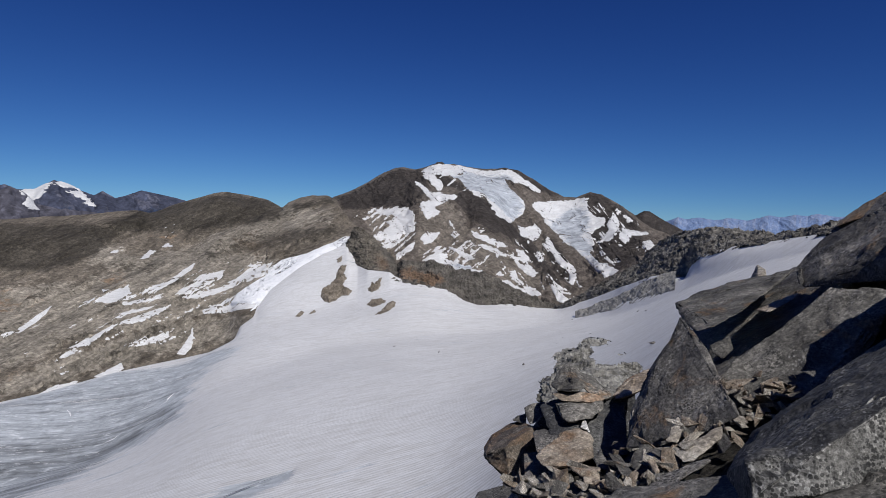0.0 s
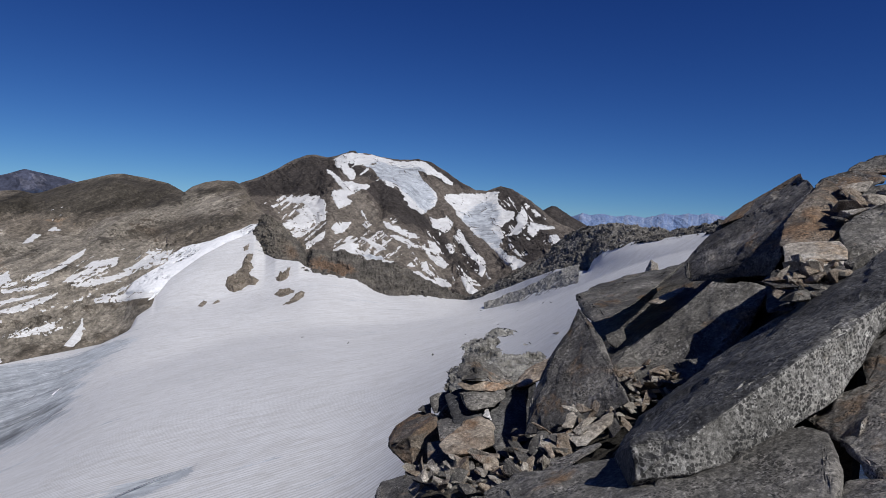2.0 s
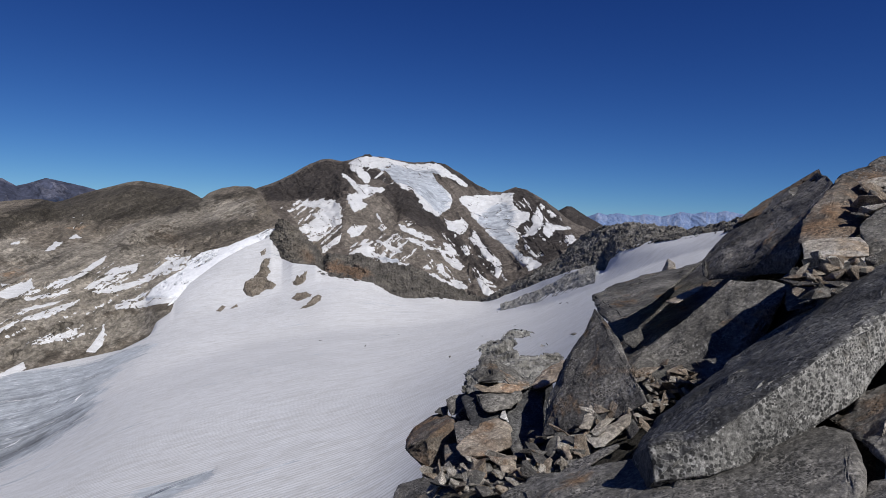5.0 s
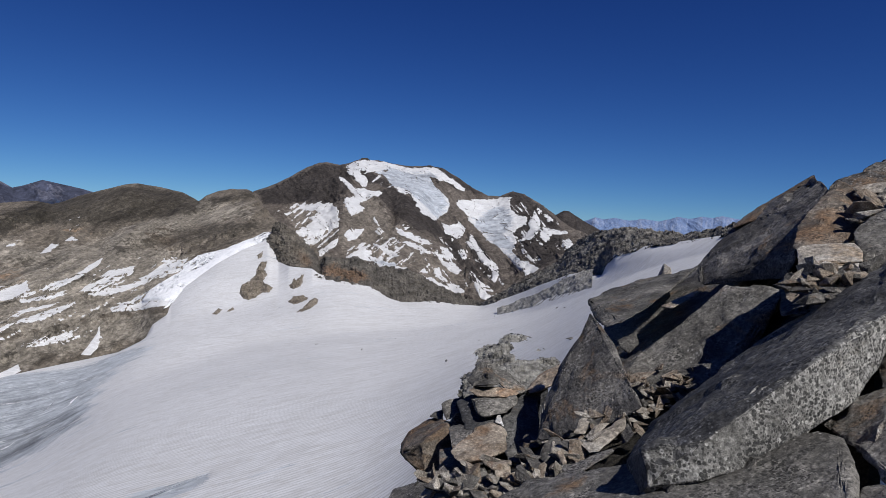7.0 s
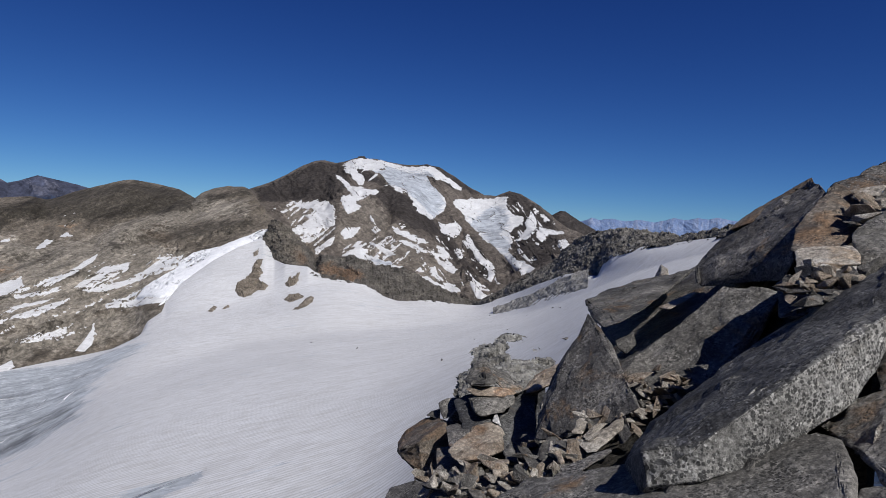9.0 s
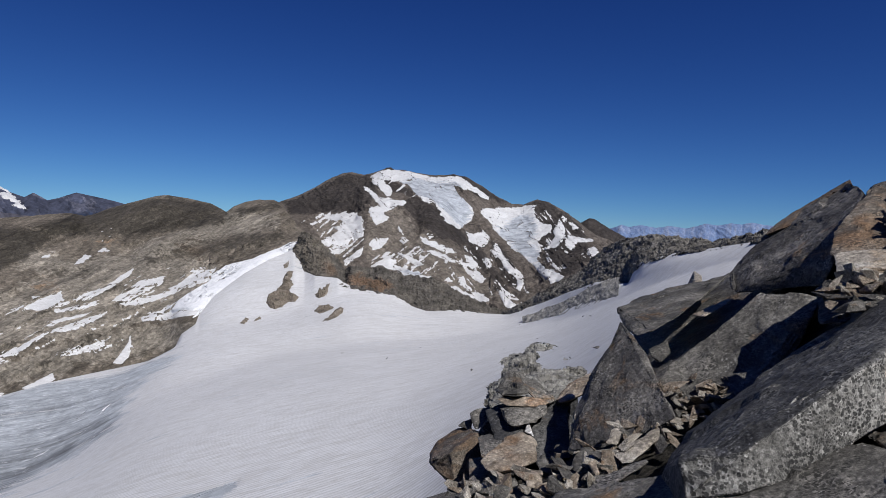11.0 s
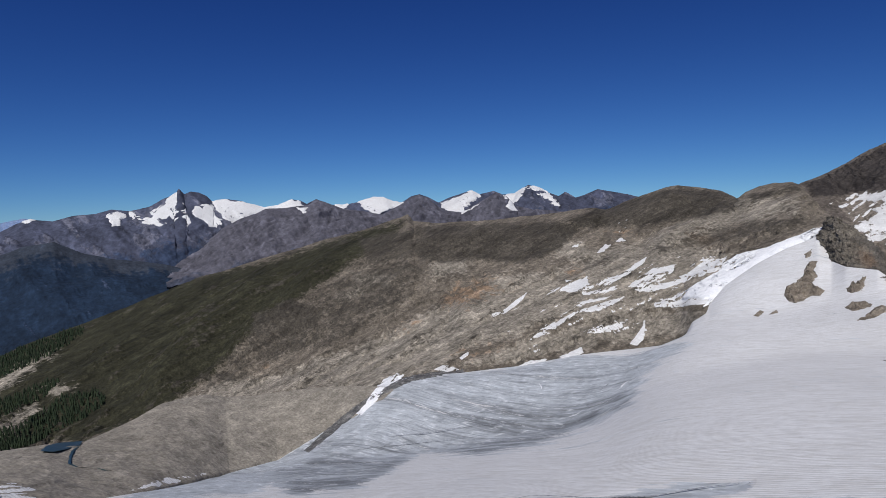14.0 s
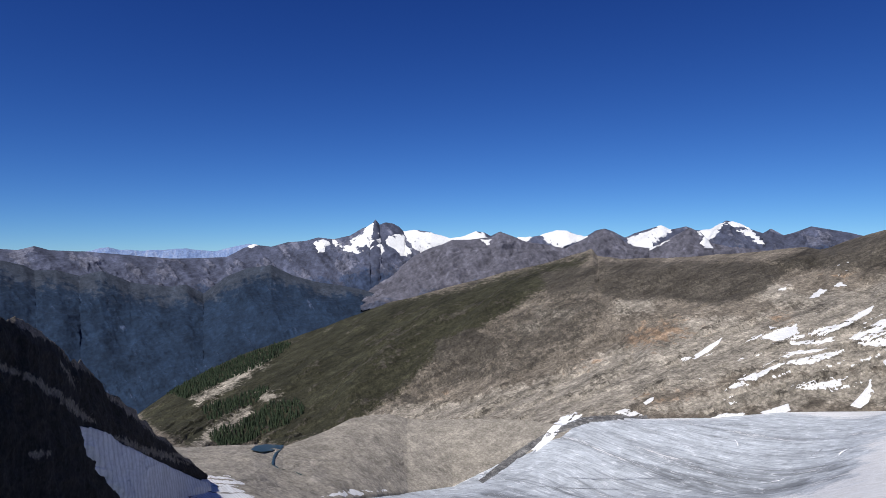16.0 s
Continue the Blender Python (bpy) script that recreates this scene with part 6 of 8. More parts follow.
RIM_ORANGE = [(1.4, 0.36, 1.8, 0.232), (5.8, 0.48, 1.0, 0.252), (2.9, 0.42, 1.0, 0.26)]
tagged(s.mesh("rock_ridge", RIM_ROCK, [RIM_ORANGE, [(7.2, 0.6, 2.0, 0.8)], []]), "jagged dark rock ridge along the glacier's far edge", "ridge", kind="structure")

EAST_FOOT = [(-9.57, 880, -140.1), (-10.58, 870, -134.6), (-13.32, 800, -113.7), (-16.21, 690, -81.8), (-18.55, 610, -60.1), (-20.4, 580, -55), (-21.54, 540, -51.4), (-22.07, 530, -38), (-22.66, 510, -29.8), (-25.16, 460, -20.4), (-29.23, 385, -10.7), (-32.64, 320, -4.4), (-34.43, 310, -4.1), (-38.04, 300, -2)]
EAST_CREST = [(-9.56, 900, -136.8), (-10.56, 890, -128.9), (-11.8, 860, -112.8), (-13.75, 840, -92.9), (-15.66, 820, -73.4), (-17.07, 800, -59.5), (-18, 780, -47.9), (-18.89, 760, -31.7), (-19.56, 740, -22.9), (-20.69, 700, -15.2), (-22.47, 660, -10.3), (-23.43, 640, -7.5), (-24.65, 600, -9), (-26.36, 560, -10.1), (-28.42, 500, -10.6), (-29.98, 460, -5.6), (-31.87, 420, -1.3), (-32.96, 400, 1.5), (-34.38, 390, -1.5), (-38, 380, 0.6)]
s = Slope([EAST_FOOT, EAST_CREST], [0, 1], 900, 130, 3, 26, gully=1, gully_size=12, seed=101, back=60, crest_jag=2, gain=0.55, keep_crest=0.7, blocks=((7, 1.8), (2.5, 0.7)))
tagged(s.mesh("rock_ridge", EAST_ROCK), "low broken rock ridge above the upper snowfield", "ridge", kind="structure")

SHADE_FOOT = [(105.78, 110, -35.1), (98.19, 125, -46.2), (91.86, 150, -60.1), (88.26, 190, -79.9), (85.15, 230, -94.7), (83.1, 275, -106.9), (81.41, 320, -122), (80.1, 360, -134), (79.44, 378, -141), (77.2, 415, -156)]
SHADE_CREST = [(105.61, 130, 12), (98.05, 150, 0.1), (93.76, 170, -10.1), (91.75, 190, -15.4), (89.63, 210, -22.8), (87.79, 240, -32.9), (86.26, 270, -44.2), (84.68, 300, -60.2), (83.05, 320, -73.1), (81.8, 350, -89.6), (80.52, 380, -106.7), (79.44, 400, -120.7), (77.2, 436, -147)]
SHADE_SNOW = [
    [(87, -14.16), (86.3, -14.26), (84.92, -14.96), (84.11, -15.8), (82.25, -17.04), (80.11, -18.28), (77.9, -19.43), (76.31, -19.45), (75.15, -19.67), (73.18, -21.41), (73.75, -22.03), (83.32, -20.69), (84.74, -18.81), (85.73, -17.4), (86.5, -15.95)],
]
# sunlit scree bands and pale gravel, painted into the slope's colour
SHADE_SUNLIT = [
    [(80.11, -17.07), (78.35, -18.16), (75.61, -19.44), (72.7, -21.46), (69.88, -21.98), (74.21, -19.81), (78.56, -17.12)],
    [(93.14, -7.88), (91.78, -8.81), (90.03, -9.96), (88.2, -11.33), (86.29, -13.28), (85.83, -14.02), (86.68, -13.61), (88.57, -11.79), (90.39, -10.3), (91.79, -9.3), (93.14, -8.49)],
    [(93.11, -3.96), (91.76, -4.71), (89.64, -6), (86.65, -8.19), (85.69, -10.35), (87.05, -9.65), (88.18, -7.8), (90.01, -6.79), (91.76, -5.47), (93.12, -4.71)],
    [(84.9, -11.71), (83.06, -12.8), (81.73, -14.54), (80.1, -16.06), (79.58, -16.82), (81.39, -15.55), (82.66, -14.25)],
    [(84.51, -14.97), (82.67, -16.08), (80.11, -17.07), (78.7, -18.07), (80.11, -17.63), (82.67, -16.64), (84.31, -15.6)],
    [(88.37, -8.99), (87.43, -9.95), (87.06, -11.29), (87.81, -10.34)],
    [(90.06, -15.44), (89.15, -15.6), (89.34, -16.06), (89.89, -15.96)],
]
shaded = Slope([SHADE_FOOT, SHADE_CREST], [0, 1], 420, 260, 2.0, 30, gully=1.2, gully_size=14, seed=111, back=80, crest_jag=3, gain=0.6)
tagged(shaded.mesh("shaded_slope", SHADE_ROCK, fields=(soft_field(shaded, SHADE_SUNLIT, None, 0.8),), tone=0.25 * leaning(shaded, -35, 2.5, 0.4, 241, 0.6)), "steep rubble slope, its shade and sunlit bands put into the colour", "slope", kind="structure")
edge = shaded.inside(SHADE_SNOW, None)
for ob in shaded.snow("snow_patch", SNOW, np.minimum(edge * 4 + 0.8 * leaning(shaded, -35, 2.5, 0.4, 8) + 0.1, 0.9), None, 2.2, smooth=30)[:1]:
    tagged(ob, "shaded snow gully under the dark slope", "snow")

# the ridge behind the standing place: unseen, added and raised to shade the left slope
BEHIND = [(100, 150, 5), (112, 105, 45), (125, 95, 75), (140, 90, 70), (155, 80, 40), (170, 60, 25), (185, 40, 12), (200, 30, 8), (225, 25, 6), (250, 22, 8), (275, 20, 10), (296, 18, 8)]
s = Slope([[(b, 4.0, -0.6) for b, d, z in BEHIND], [(b, d * 0.5, z * 0.3 - 4) for b, d, z in BEHIND], BEHIND], [0, 0.4, 1], 240, 60, 1.5, 12, seed=151, back=40, crest_jag=2)
tagged(s.mesh("rock_ridge", RIM_ROCK, [[], [], []]), "unseen rock ridge added behind the standing place to shade the left slope", "ridge", kind="structure")

# the rocky top where the camera stands, falling steeply towards the glacier
TURN = [-66 + 6 * k for k in range(61)]
TOP = [(q, 4.2 if 100 < q < 292 else 2.5, -0.35 if 100 < q < 292 else -0.15) for q in TURN]
DROP = [(q, d + 1.2, z - (1.0 if 100 < q < 292 else 2.6)) for q, d, z in TOP]
FALL = [(q, d + 5.0, z - (4.0 if 100 < q < 292 else 14.0)) for q, d, z in TOP]
s = Slope([[(q, 0.001, 0.0) for q in TURN], TOP, DROP, FALL], [0, 0.45, 0.65, 1], 300, 90, 0.07, 0.9, seed=161, back=3)
tagged(s.mesh("ridge_top", GROUND), "dark stony top of the ridge underfoot", "ground", kind="structure")

# ---- the near ridge ----
GROUND_MID = [(-4.45, 3.8, -0.45), (-10.18, 4.2, -0.4), (-20.49, 4.4, -0.21), (-26.19, 4.6, 0.08), (-31.53, 4.9, 0.31), (-37.9, 4.9, 0.81), (-43.96, 4.5, 1.08)]
GROUND_FAR = [(-4.49, 4.6, -0.97), (-10.04, 5.6, -0.8), (-15.15, 6.6, -0.81), (-20.12, 7.2, -0.56), (-22.85, 8, -0.18), (-30.06, 9, 0.51), (-32.86, 8, 1.21), (-37.97, 7.2, 1.64), (-43.29, 6.8, 1.82)]
b0, b1 = GROUND_MID[0][0], GROUND_MID[-1][0]
s = Slope([[(b0, 0.6, 0.0), (b1, 0.6, 0.0)], GROUND_MID, GROUND_FAR], [0, 0.5, 1], 160, 120, 0.1, 1.0, seed=121, back=6)
tagged(s.mesh("rubble_slope", GROUND), "dark stony ground of the ridge between the boulders", "ground", kind="structure")


def boulder(name, corners, mat, cell=0.04, bevel=0.014, relief=0.03, seed=0, label="", side=None, toward=(0, -1, 0)):
    bm = bmesh.new()
    for c in corners:
        bm.verts.new(c)
    hull = bmesh.ops.convex_hull(bm, input=bm.verts)
    bmesh.ops.delete(bm, geom=[g for g in hull["geom_interior"] if isinstance(g, bmesh.types.BMVert)], context="VERTS")
    bmesh.ops.dissolve_limit(bm, angle_limit=radians(7), verts=bm.verts, edges=bm.edges)
    bmesh.ops.bevel(bm, geom=bm.edges[:], offset=bevel, segments=2, affect="EDGES", profile=0.6, clamp_overlap=True)
    bmesh.ops.triangulate(bm, faces=bm.faces)
    for _ in range(6):
        long = [e for e in bm.edges if e.calc_length() > cell * 1.6]
        if not long or len(bm.verts) > 12000:
            break
        bmesh.ops.subdivide_edges(bm, edges=long, cuts=1)
        bmesh.ops.triangulate(bm, faces=bm.faces)
    bm.normal_update()
    p = np.array([v.co for v in bm.verts])
    n = np.array([v.normal for v in bm.verts])
    span = float(np.ptp(p, axis=0).max())
    h = fbm(p / (span * 0.35), 3, seed + 200, 0.5) * relief * 0.9 + fbm(p / (cell * 2.5), 3, seed + 230, 0.6, True) * relief * 0.2
    size = min(0.42, span * 0.3)
    h = h + (facets(p / (size, size, size * 0.6), seed + 240, 0.8) + 0.4 * facets(p / (size * 0.35), seed + 250, 0.8)) * relief * 0.6
    p = p + n * h[:, None]
    for v, c in zip(bm.verts, p):
        v.co = c
    # faces turned toward the given direction take the second material
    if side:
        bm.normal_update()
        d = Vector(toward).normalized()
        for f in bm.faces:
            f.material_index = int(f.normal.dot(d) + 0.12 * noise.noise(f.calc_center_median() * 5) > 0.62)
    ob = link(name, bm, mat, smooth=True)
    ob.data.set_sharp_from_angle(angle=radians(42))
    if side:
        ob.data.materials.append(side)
    return tagged(ob, label or "large grey lichen-spotted boulder on the ridge", "boulder")


boulder("boulder", [(1.99, 5.22, 0.77), (2.02, 5.04, 0.72), (2.03, 4.86, 0.64), (1.99, 4.57, 0.5), (1.95, 4.21, 0.36), (1.94, 4.02, 0.31), (1.81, 4.1, 0.19), (1.64, 4.28, 0.02), (1.37, 4.59, -0.15), (1.47, 4.82, -0.03), (1.56, 4.95, 0.11), (1.7, 5.06, 0.25), (1.84, 5.09, 0.37), (1.92, 5.21, 0.54), (2.09, 5.48, 0.68), (2.12, 5.3, 0.63), (2.13, 5.13, 0.56), (2.09, 4.85, 0.42), (2.05, 4.5, 0.29), (2.04, 4.31, 0.24), (1.91, 4.39, 0.12), (1.75, 4.56, -0.04), (1.49, 4.87, -0.21), (1.58, 5.09, -0.09), (1.67, 5.21, 0.04), (1.81, 5.32, 0.18), (1.94, 5.35, 0.3), (2.02, 5.47, 0.46)], BOULDER, seed=1, label="tall leaning grey rock slab with a thin pale edge")
boulder("boulder", [(2.86, 7.61, 0.55), (3.31, 8.09, 0.62), (3.74, 8.36, 0.71), (4.33, 8.53, 0.81), (4.47, 8.24, 0.86), (4.4, 7.83, 0.98), (3.72, 7.04, 0.81), (3.0, 6.25, 0.67), (2.57, 5.88, 0.57), (2.47, 6.02, 0.5), (2.6, 6.73, 0.48), (3.29, 8.17, 0.51), (3.63, 8.53, 0.56), (3.95, 8.73, 0.63), (4.39, 8.86, 0.7), (4.5, 8.64, 0.74), (4.44, 8.33, 0.83), (3.93, 7.74, 0.7), (3.39, 7.15, 0.6), (3.07, 6.87, 0.52), (3.0, 6.98, 0.47), (3.09, 7.51, 0.45)], PALE_GREY, seed=2, label="flat grey rock slab overhanging a dark hollow")
boulder("stone", [(4.27, 8.67, 0.76), (4.4, 8.73, 0.97), (4.4, 8.5, 0.92), (4.42, 8.49, 0.84), (4.24, 8.35, 0.79), (4.4, 8.86, 0.76), (4.5, 8.91, 0.92), (4.5, 8.73, 0.88), (4.51, 8.73, 0.82), (4.38, 8.62, 0.79)], PALE, cell=0.025, bevel=0.008, relief=0.012, seed=3, label="small pale wedge-shaped stone standing on a slab")
boulder("boulder", [(3.47, 6.17, 1.1), (3.57, 6.24, 1.18), (3.97, 6.36, 1.53), (4.14, 6.37, 1.66), (4.49, 6.25, 1.9), (4.5, 5.85, 2.1), (4.28, 5.4, 2.0), (4.15, 5.12, 1.88), (3.79, 4.91, 1.6), (3.62, 4.84, 1.41), (3.58, 4.8, 1.29), (3.56, 4.87, 1.14), (3.46, 5.48, 1.06), (3.35, 5.77, 0.98), (3.91, 6.52, 1.19), (3.98, 6.57, 1.25), (4.28, 6.66, 1.51), (4.41, 6.67, 1.61), (4.67, 6.58, 1.79), (4.68, 6.28, 1.94), (4.51, 5.94, 1.86), (4.42, 5.73, 1.77), (4.15, 5.58, 1.56), (4.02, 5.52, 1.42), (3.99, 5.49, 1.33), (3.97, 5.55, 1.22), (3.9, 6.0, 1.16), (3.82, 6.22, 1.1)], BOULDER, seed=4, label="large smooth dark grey slab tilted against the sky")
boulder("stone", [(3.89, 6.23, 1.54), (4.09, 6.33, 1.68), (4.29, 6.41, 1.78), (4.47, 6.4, 1.86), (4.47, 6.17, 1.94), (4.59, 5.95, 2.13), (4.5, 5.79, 2.04), (4.31, 5.94, 1.85), (4.06, 6.01, 1.66), (4.18, 6.61, 1.57), (4.37, 6.7, 1.7), (4.56, 6.78, 1.8), (4.73, 6.77, 1.87), (4.73, 6.55, 1.95), (4.84, 6.34, 2.13), (4.76, 6.19, 2.04), (4.58, 6.33, 1.86), (4.34, 6.4, 1.68)], RUSTY, cell=0.025, bevel=0.008, relief=0.012, seed=5, label="thin rusty rock plate lying on the tilted slab")
boulder("boulder", [(3.32, 4.46, 1.42), (3.59, 4.8, 1.6), (4.14, 5.18, 1.89), (4.33, 5.29, 2.01), (4.28, 5.06, 1.91), (4.11, 4.65, 1.69), (3.92, 4.53, 1.61), (3.58, 4.26, 1.45), (3.34, 4.32, 1.42), (3.85, 5.03, 1.48), (4.07, 5.28, 1.62), (4.47, 5.56, 1.83), (4.61, 5.64, 1.93), (4.58, 5.47, 1.86), (4.45, 5.17, 1.69), (4.31, 5.07, 1.64), (4.04, 4.87, 1.51), (3.87, 4.91, 1.48)], RUSTY, seed=6, label="broad rusty brown weathered boulder beside pale stones")
boulder("boulder", [(4.34, 5.43, 1.97), (4.43, 5.45, 2.03), (4.62, 5.5, 2.11), (4.68, 5.44, 2.11), (4.81, 5.33, 2.15), (4.81, 5.12, 2.05), (4.61, 5.09, 1.95), (4.38, 5.2, 1.89), (4.71, 5.77, 2.02), (4.78, 5.78, 2.06), (4.92, 5.82, 2.12), (4.97, 5.77, 2.12), (5.07, 5.69, 2.15), (5.07, 5.53, 2.08), (4.92, 5.51, 2.0), (4.74, 5.59, 1.96)], BOULDER, seed=7, label="dark grey block on the top of the pile")
boulder("boulder", [(4.74, 5.5, 2.14), (4.83, 5.52, 2.19), (4.99, 5.47, 2.28), (5.23, 5.35, 2.36), (5.03, 5.13, 2.1), (4.75, 5.39, 2.1), (5.11, 5.83, 2.19), (5.18, 5.84, 2.23), (5.3, 5.8, 2.3), (5.48, 5.71, 2.36), (5.33, 5.55, 2.16), (5.12, 5.74, 2.16)], BOULDER, seed=8, label="dark flat block against the sky")
boulder("boulder", [(4.19, 5.03, 1.86), (4.45, 4.91, 1.94), (4.64, 4.72, 2.01), (4.28, 4.32, 1.63), (4.17, 4.64, 1.71), (4.15, 4.86, 1.76), (4.48, 5.25, 1.86), (4.68, 5.16, 1.92), (4.82, 5.02, 1.98), (4.55, 4.72, 1.69), (4.47, 4.96, 1.75), (4.45, 5.12, 1.79)], BOULDER, seed=9, label="grey broken block near the top of the pile")
boulder("stone", [(4.17, 4.94, 1.94), (4.28, 4.84, 1.96), (4.36, 4.77, 1.99), (4.29, 4.74, 1.9), (4.18, 4.84, 1.89), (4.32, 5.06, 1.95), (4.4, 4.98, 1.96), (4.46, 4.93, 1.99), (4.41, 4.91, 1.92), (4.33, 4.98, 1.91)], PALE, cell=0.025, bevel=0.008, relief=0.012, seed=10, label="pale flat stone wedged between dark blocks")
boulder("stone", [(3.92, 4.54, 1.78), (3.98, 4.58, 1.87), (3.98, 4.49, 1.82), (3.92, 4.44, 1.77), (4.03, 4.65, 1.79), (4.07, 4.68, 1.86), (4.07, 4.61, 1.82), (4.03, 4.57, 1.79)], PALE_GREY, cell=0.025, bevel=0.008, relief=0.012, seed=11, label="small pyramid-shaped grey stone")
boulder("boulder", [(3.46, 4.05, 1.56), (3.59, 4.14, 1.62), (3.67, 4.16, 1.68), (3.79, 4.15, 1.74), (3.95, 4.0, 1.79), (3.44, 3.46, 1.38), (3.32, 3.57, 1.37), (3.28, 3.71, 1.38), (3.73, 4.29, 1.56), (3.83, 4.35, 1.6), (3.89, 4.37, 1.65), (3.98, 4.36, 1.69), (4.1, 4.25, 1.73), (3.72, 3.84, 1.42), (3.63, 3.93, 1.42), (3.6, 4.03, 1.42)], PALE_GREY, seed=12, label="grey boulder with white quartz patches")
boulder("stone", [(2.94, 3.92, 1.44), (3.04, 3.93, 1.47), (3.12, 3.87, 1.48), (3.24, 3.77, 1.5), (3.18, 3.63, 1.45), (3.09, 3.51, 1.39), (3.01, 3.58, 1.37), (2.87, 3.7, 1.37), (2.82, 3.73, 1.33), (3.12, 4.07, 1.43), (3.2, 4.07, 1.45), (3.26, 4.03, 1.46), (3.35, 3.95, 1.47), (3.3, 3.85, 1.43), (3.23, 3.76, 1.39), (3.17, 3.81, 1.37), (3.07, 3.9, 1.37), (3.03, 3.92, 1.34)], PALE, cell=0.025, bevel=0.008, relief=0.012, seed=13, label="pale beige slab lying among dark boulders")
boulder("stone", [(2.89, 3.7, 1.35), (3.02, 3.69, 1.38), (3.09, 3.54, 1.38), (3.0, 3.42, 1.35), (2.93, 3.48, 1.32), (2.82, 3.57, 1.32), (3.05, 3.84, 1.34), (3.15, 3.83, 1.36), (3.2, 3.72, 1.36), (3.13, 3.63, 1.34), (3.08, 3.67, 1.32), (3.0, 3.74, 1.32)], PALE, cell=0.025, bevel=0.008, relief=0.012, seed=14, label="lower pale beige slab with a rusty side")
boulder("boulder", [(3.03, 4.21, 1.18), (3.18, 4.2, 1.27), (3.24, 4.06, 1.29), (3.28, 3.71, 1.32), (3.24, 3.54, 1.37), (2.93, 3.47, 1.19), (2.62, 3.39, 1.06), (2.57, 3.52, 1.04), (3.27, 4.41, 1.16), (3.39, 4.4, 1.22), (3.43, 4.3, 1.24), (3.46, 4.03, 1.26), (3.43, 3.91, 1.3), (3.2, 3.85, 1.16), (2.97, 3.79, 1.07), (2.93, 3.89, 1.05)], BOULDER, seed=15, label="dark grey block under the pale slabs")
boulder("stone", [(2.87, 3.87, 1.2), (2.99, 3.89, 1.22), (3.03, 3.76, 1.22), (2.98, 3.68, 1.19), (2.89, 3.75, 1.18), (2.84, 3.79, 1.17), (2.99, 3.98, 1.19), (3.08, 3.99, 1.2), (3.11, 3.9, 1.2), (3.07, 3.84, 1.18), (3.0, 3.89, 1.17), (2.96, 3.92, 1.16)], PALE, cell=0.025, bevel=0.008, relief=0.012, seed=16, label="long pale stone on the rubble")
boulder("stone", [(2.81, 3.75, 1.16), (2.95, 3.75, 1.19), (2.85, 3.6, 1.14), (2.78, 3.55, 1.12), (2.74, 3.58, 1.12), (2.92, 3.86, 1.14), (3.02, 3.86, 1.16), (2.95, 3.74, 1.13), (2.89, 3.71, 1.11), (2.86, 3.73, 1.11)], TAN, cell=0.025, bevel=0.008, relief=0.012, seed=17, label="squarish tan stone on the rubble")
boulder("stone", [(2.91, 3.67, 1.18), (2.94, 3.65, 1.19), (2.9, 3.57, 1.14), (2.83, 3.52, 1.12), (2.86, 3.6, 1.14), (2.98, 3.75, 1.16), (3.01, 3.74, 1.17), (2.98, 3.68, 1.13), (2.92, 3.64, 1.12), (2.95, 3.7, 1.13)], PALE, cell=0.025, bevel=0.008, relief=0.012, seed=18, label="small upright pale stone")
boulder("stone", [(3.0, 3.63, 1.28), (3.09, 3.66, 1.31), (3.0, 3.52, 1.28), (2.92, 3.48, 1.25), (3.08, 3.71, 1.27), (3.15, 3.73, 1.29), (3.08, 3.62, 1.27), (3.02, 3.59, 1.25)], TAN, cell=0.025, bevel=0.008, relief=0.012, seed=19, label="small tan stone beside pale slabs")
boulder("stone", [(2.95, 3.72, 1.27), (3.03, 3.76, 1.3), (2.95, 3.62, 1.27), (2.92, 3.64, 1.25), (3.03, 3.8, 1.26), (3.09, 3.83, 1.29), (3.03, 3.73, 1.26), (3.0, 3.74, 1.25)], TAN, cell=0.025, bevel=0.008, relief=0.012, seed=20, label="small brown stone on the rubble")
boulder("stone", [(3.02, 4.27, 0.76), (3.16, 4.43, 0.81), (3.25, 4.38, 0.88), (3.22, 4.28, 0.87), (2.98, 4.06, 0.79), (3.16, 4.43, 0.75), (3.27, 4.55, 0.78), (3.34, 4.52, 0.84), (3.31, 4.44, 0.83), (3.13, 4.28, 0.77)], PALE_GREY, cell=0.025, bevel=0.008, relief=0.012, seed=21, label="grey stone at the edge of the large slab")
boulder("boulder", [(3.02, 4.86, 1.06), (3.18, 4.58, 1.1), (3.23, 4.42, 1.09), (3.05, 4.34, 0.91), (2.9, 4.23, 0.73), (2.7, 4.15, 0.58), (2.48, 4.13, 0.46), (2.31, 4.2, 0.37), (2.12, 4.33, 0.28), (2.09, 4.6, 0.38), (2.23, 4.74, 0.51), (2.55, 4.79, 0.7), (2.72, 4.84, 0.84), (2.92, 4.86, 0.98), (3.39, 5.5, 0.89), (3.53, 5.25, 0.93), (3.58, 5.11, 0.92), (3.42, 5.03, 0.76), (3.28, 4.94, 0.59), (3.1, 4.86, 0.46), (2.9, 4.85, 0.35), (2.75, 4.91, 0.27), (2.58, 5.03, 0.19), (2.55, 5.27, 0.28), (2.68, 5.39, 0.4), (2.97, 5.44, 0.57), (3.12, 5.48, 0.69), (3.3, 5.5, 0.82)], PALE_GREY, seed=22, label="big grey boulder leaning over a rubble gully")
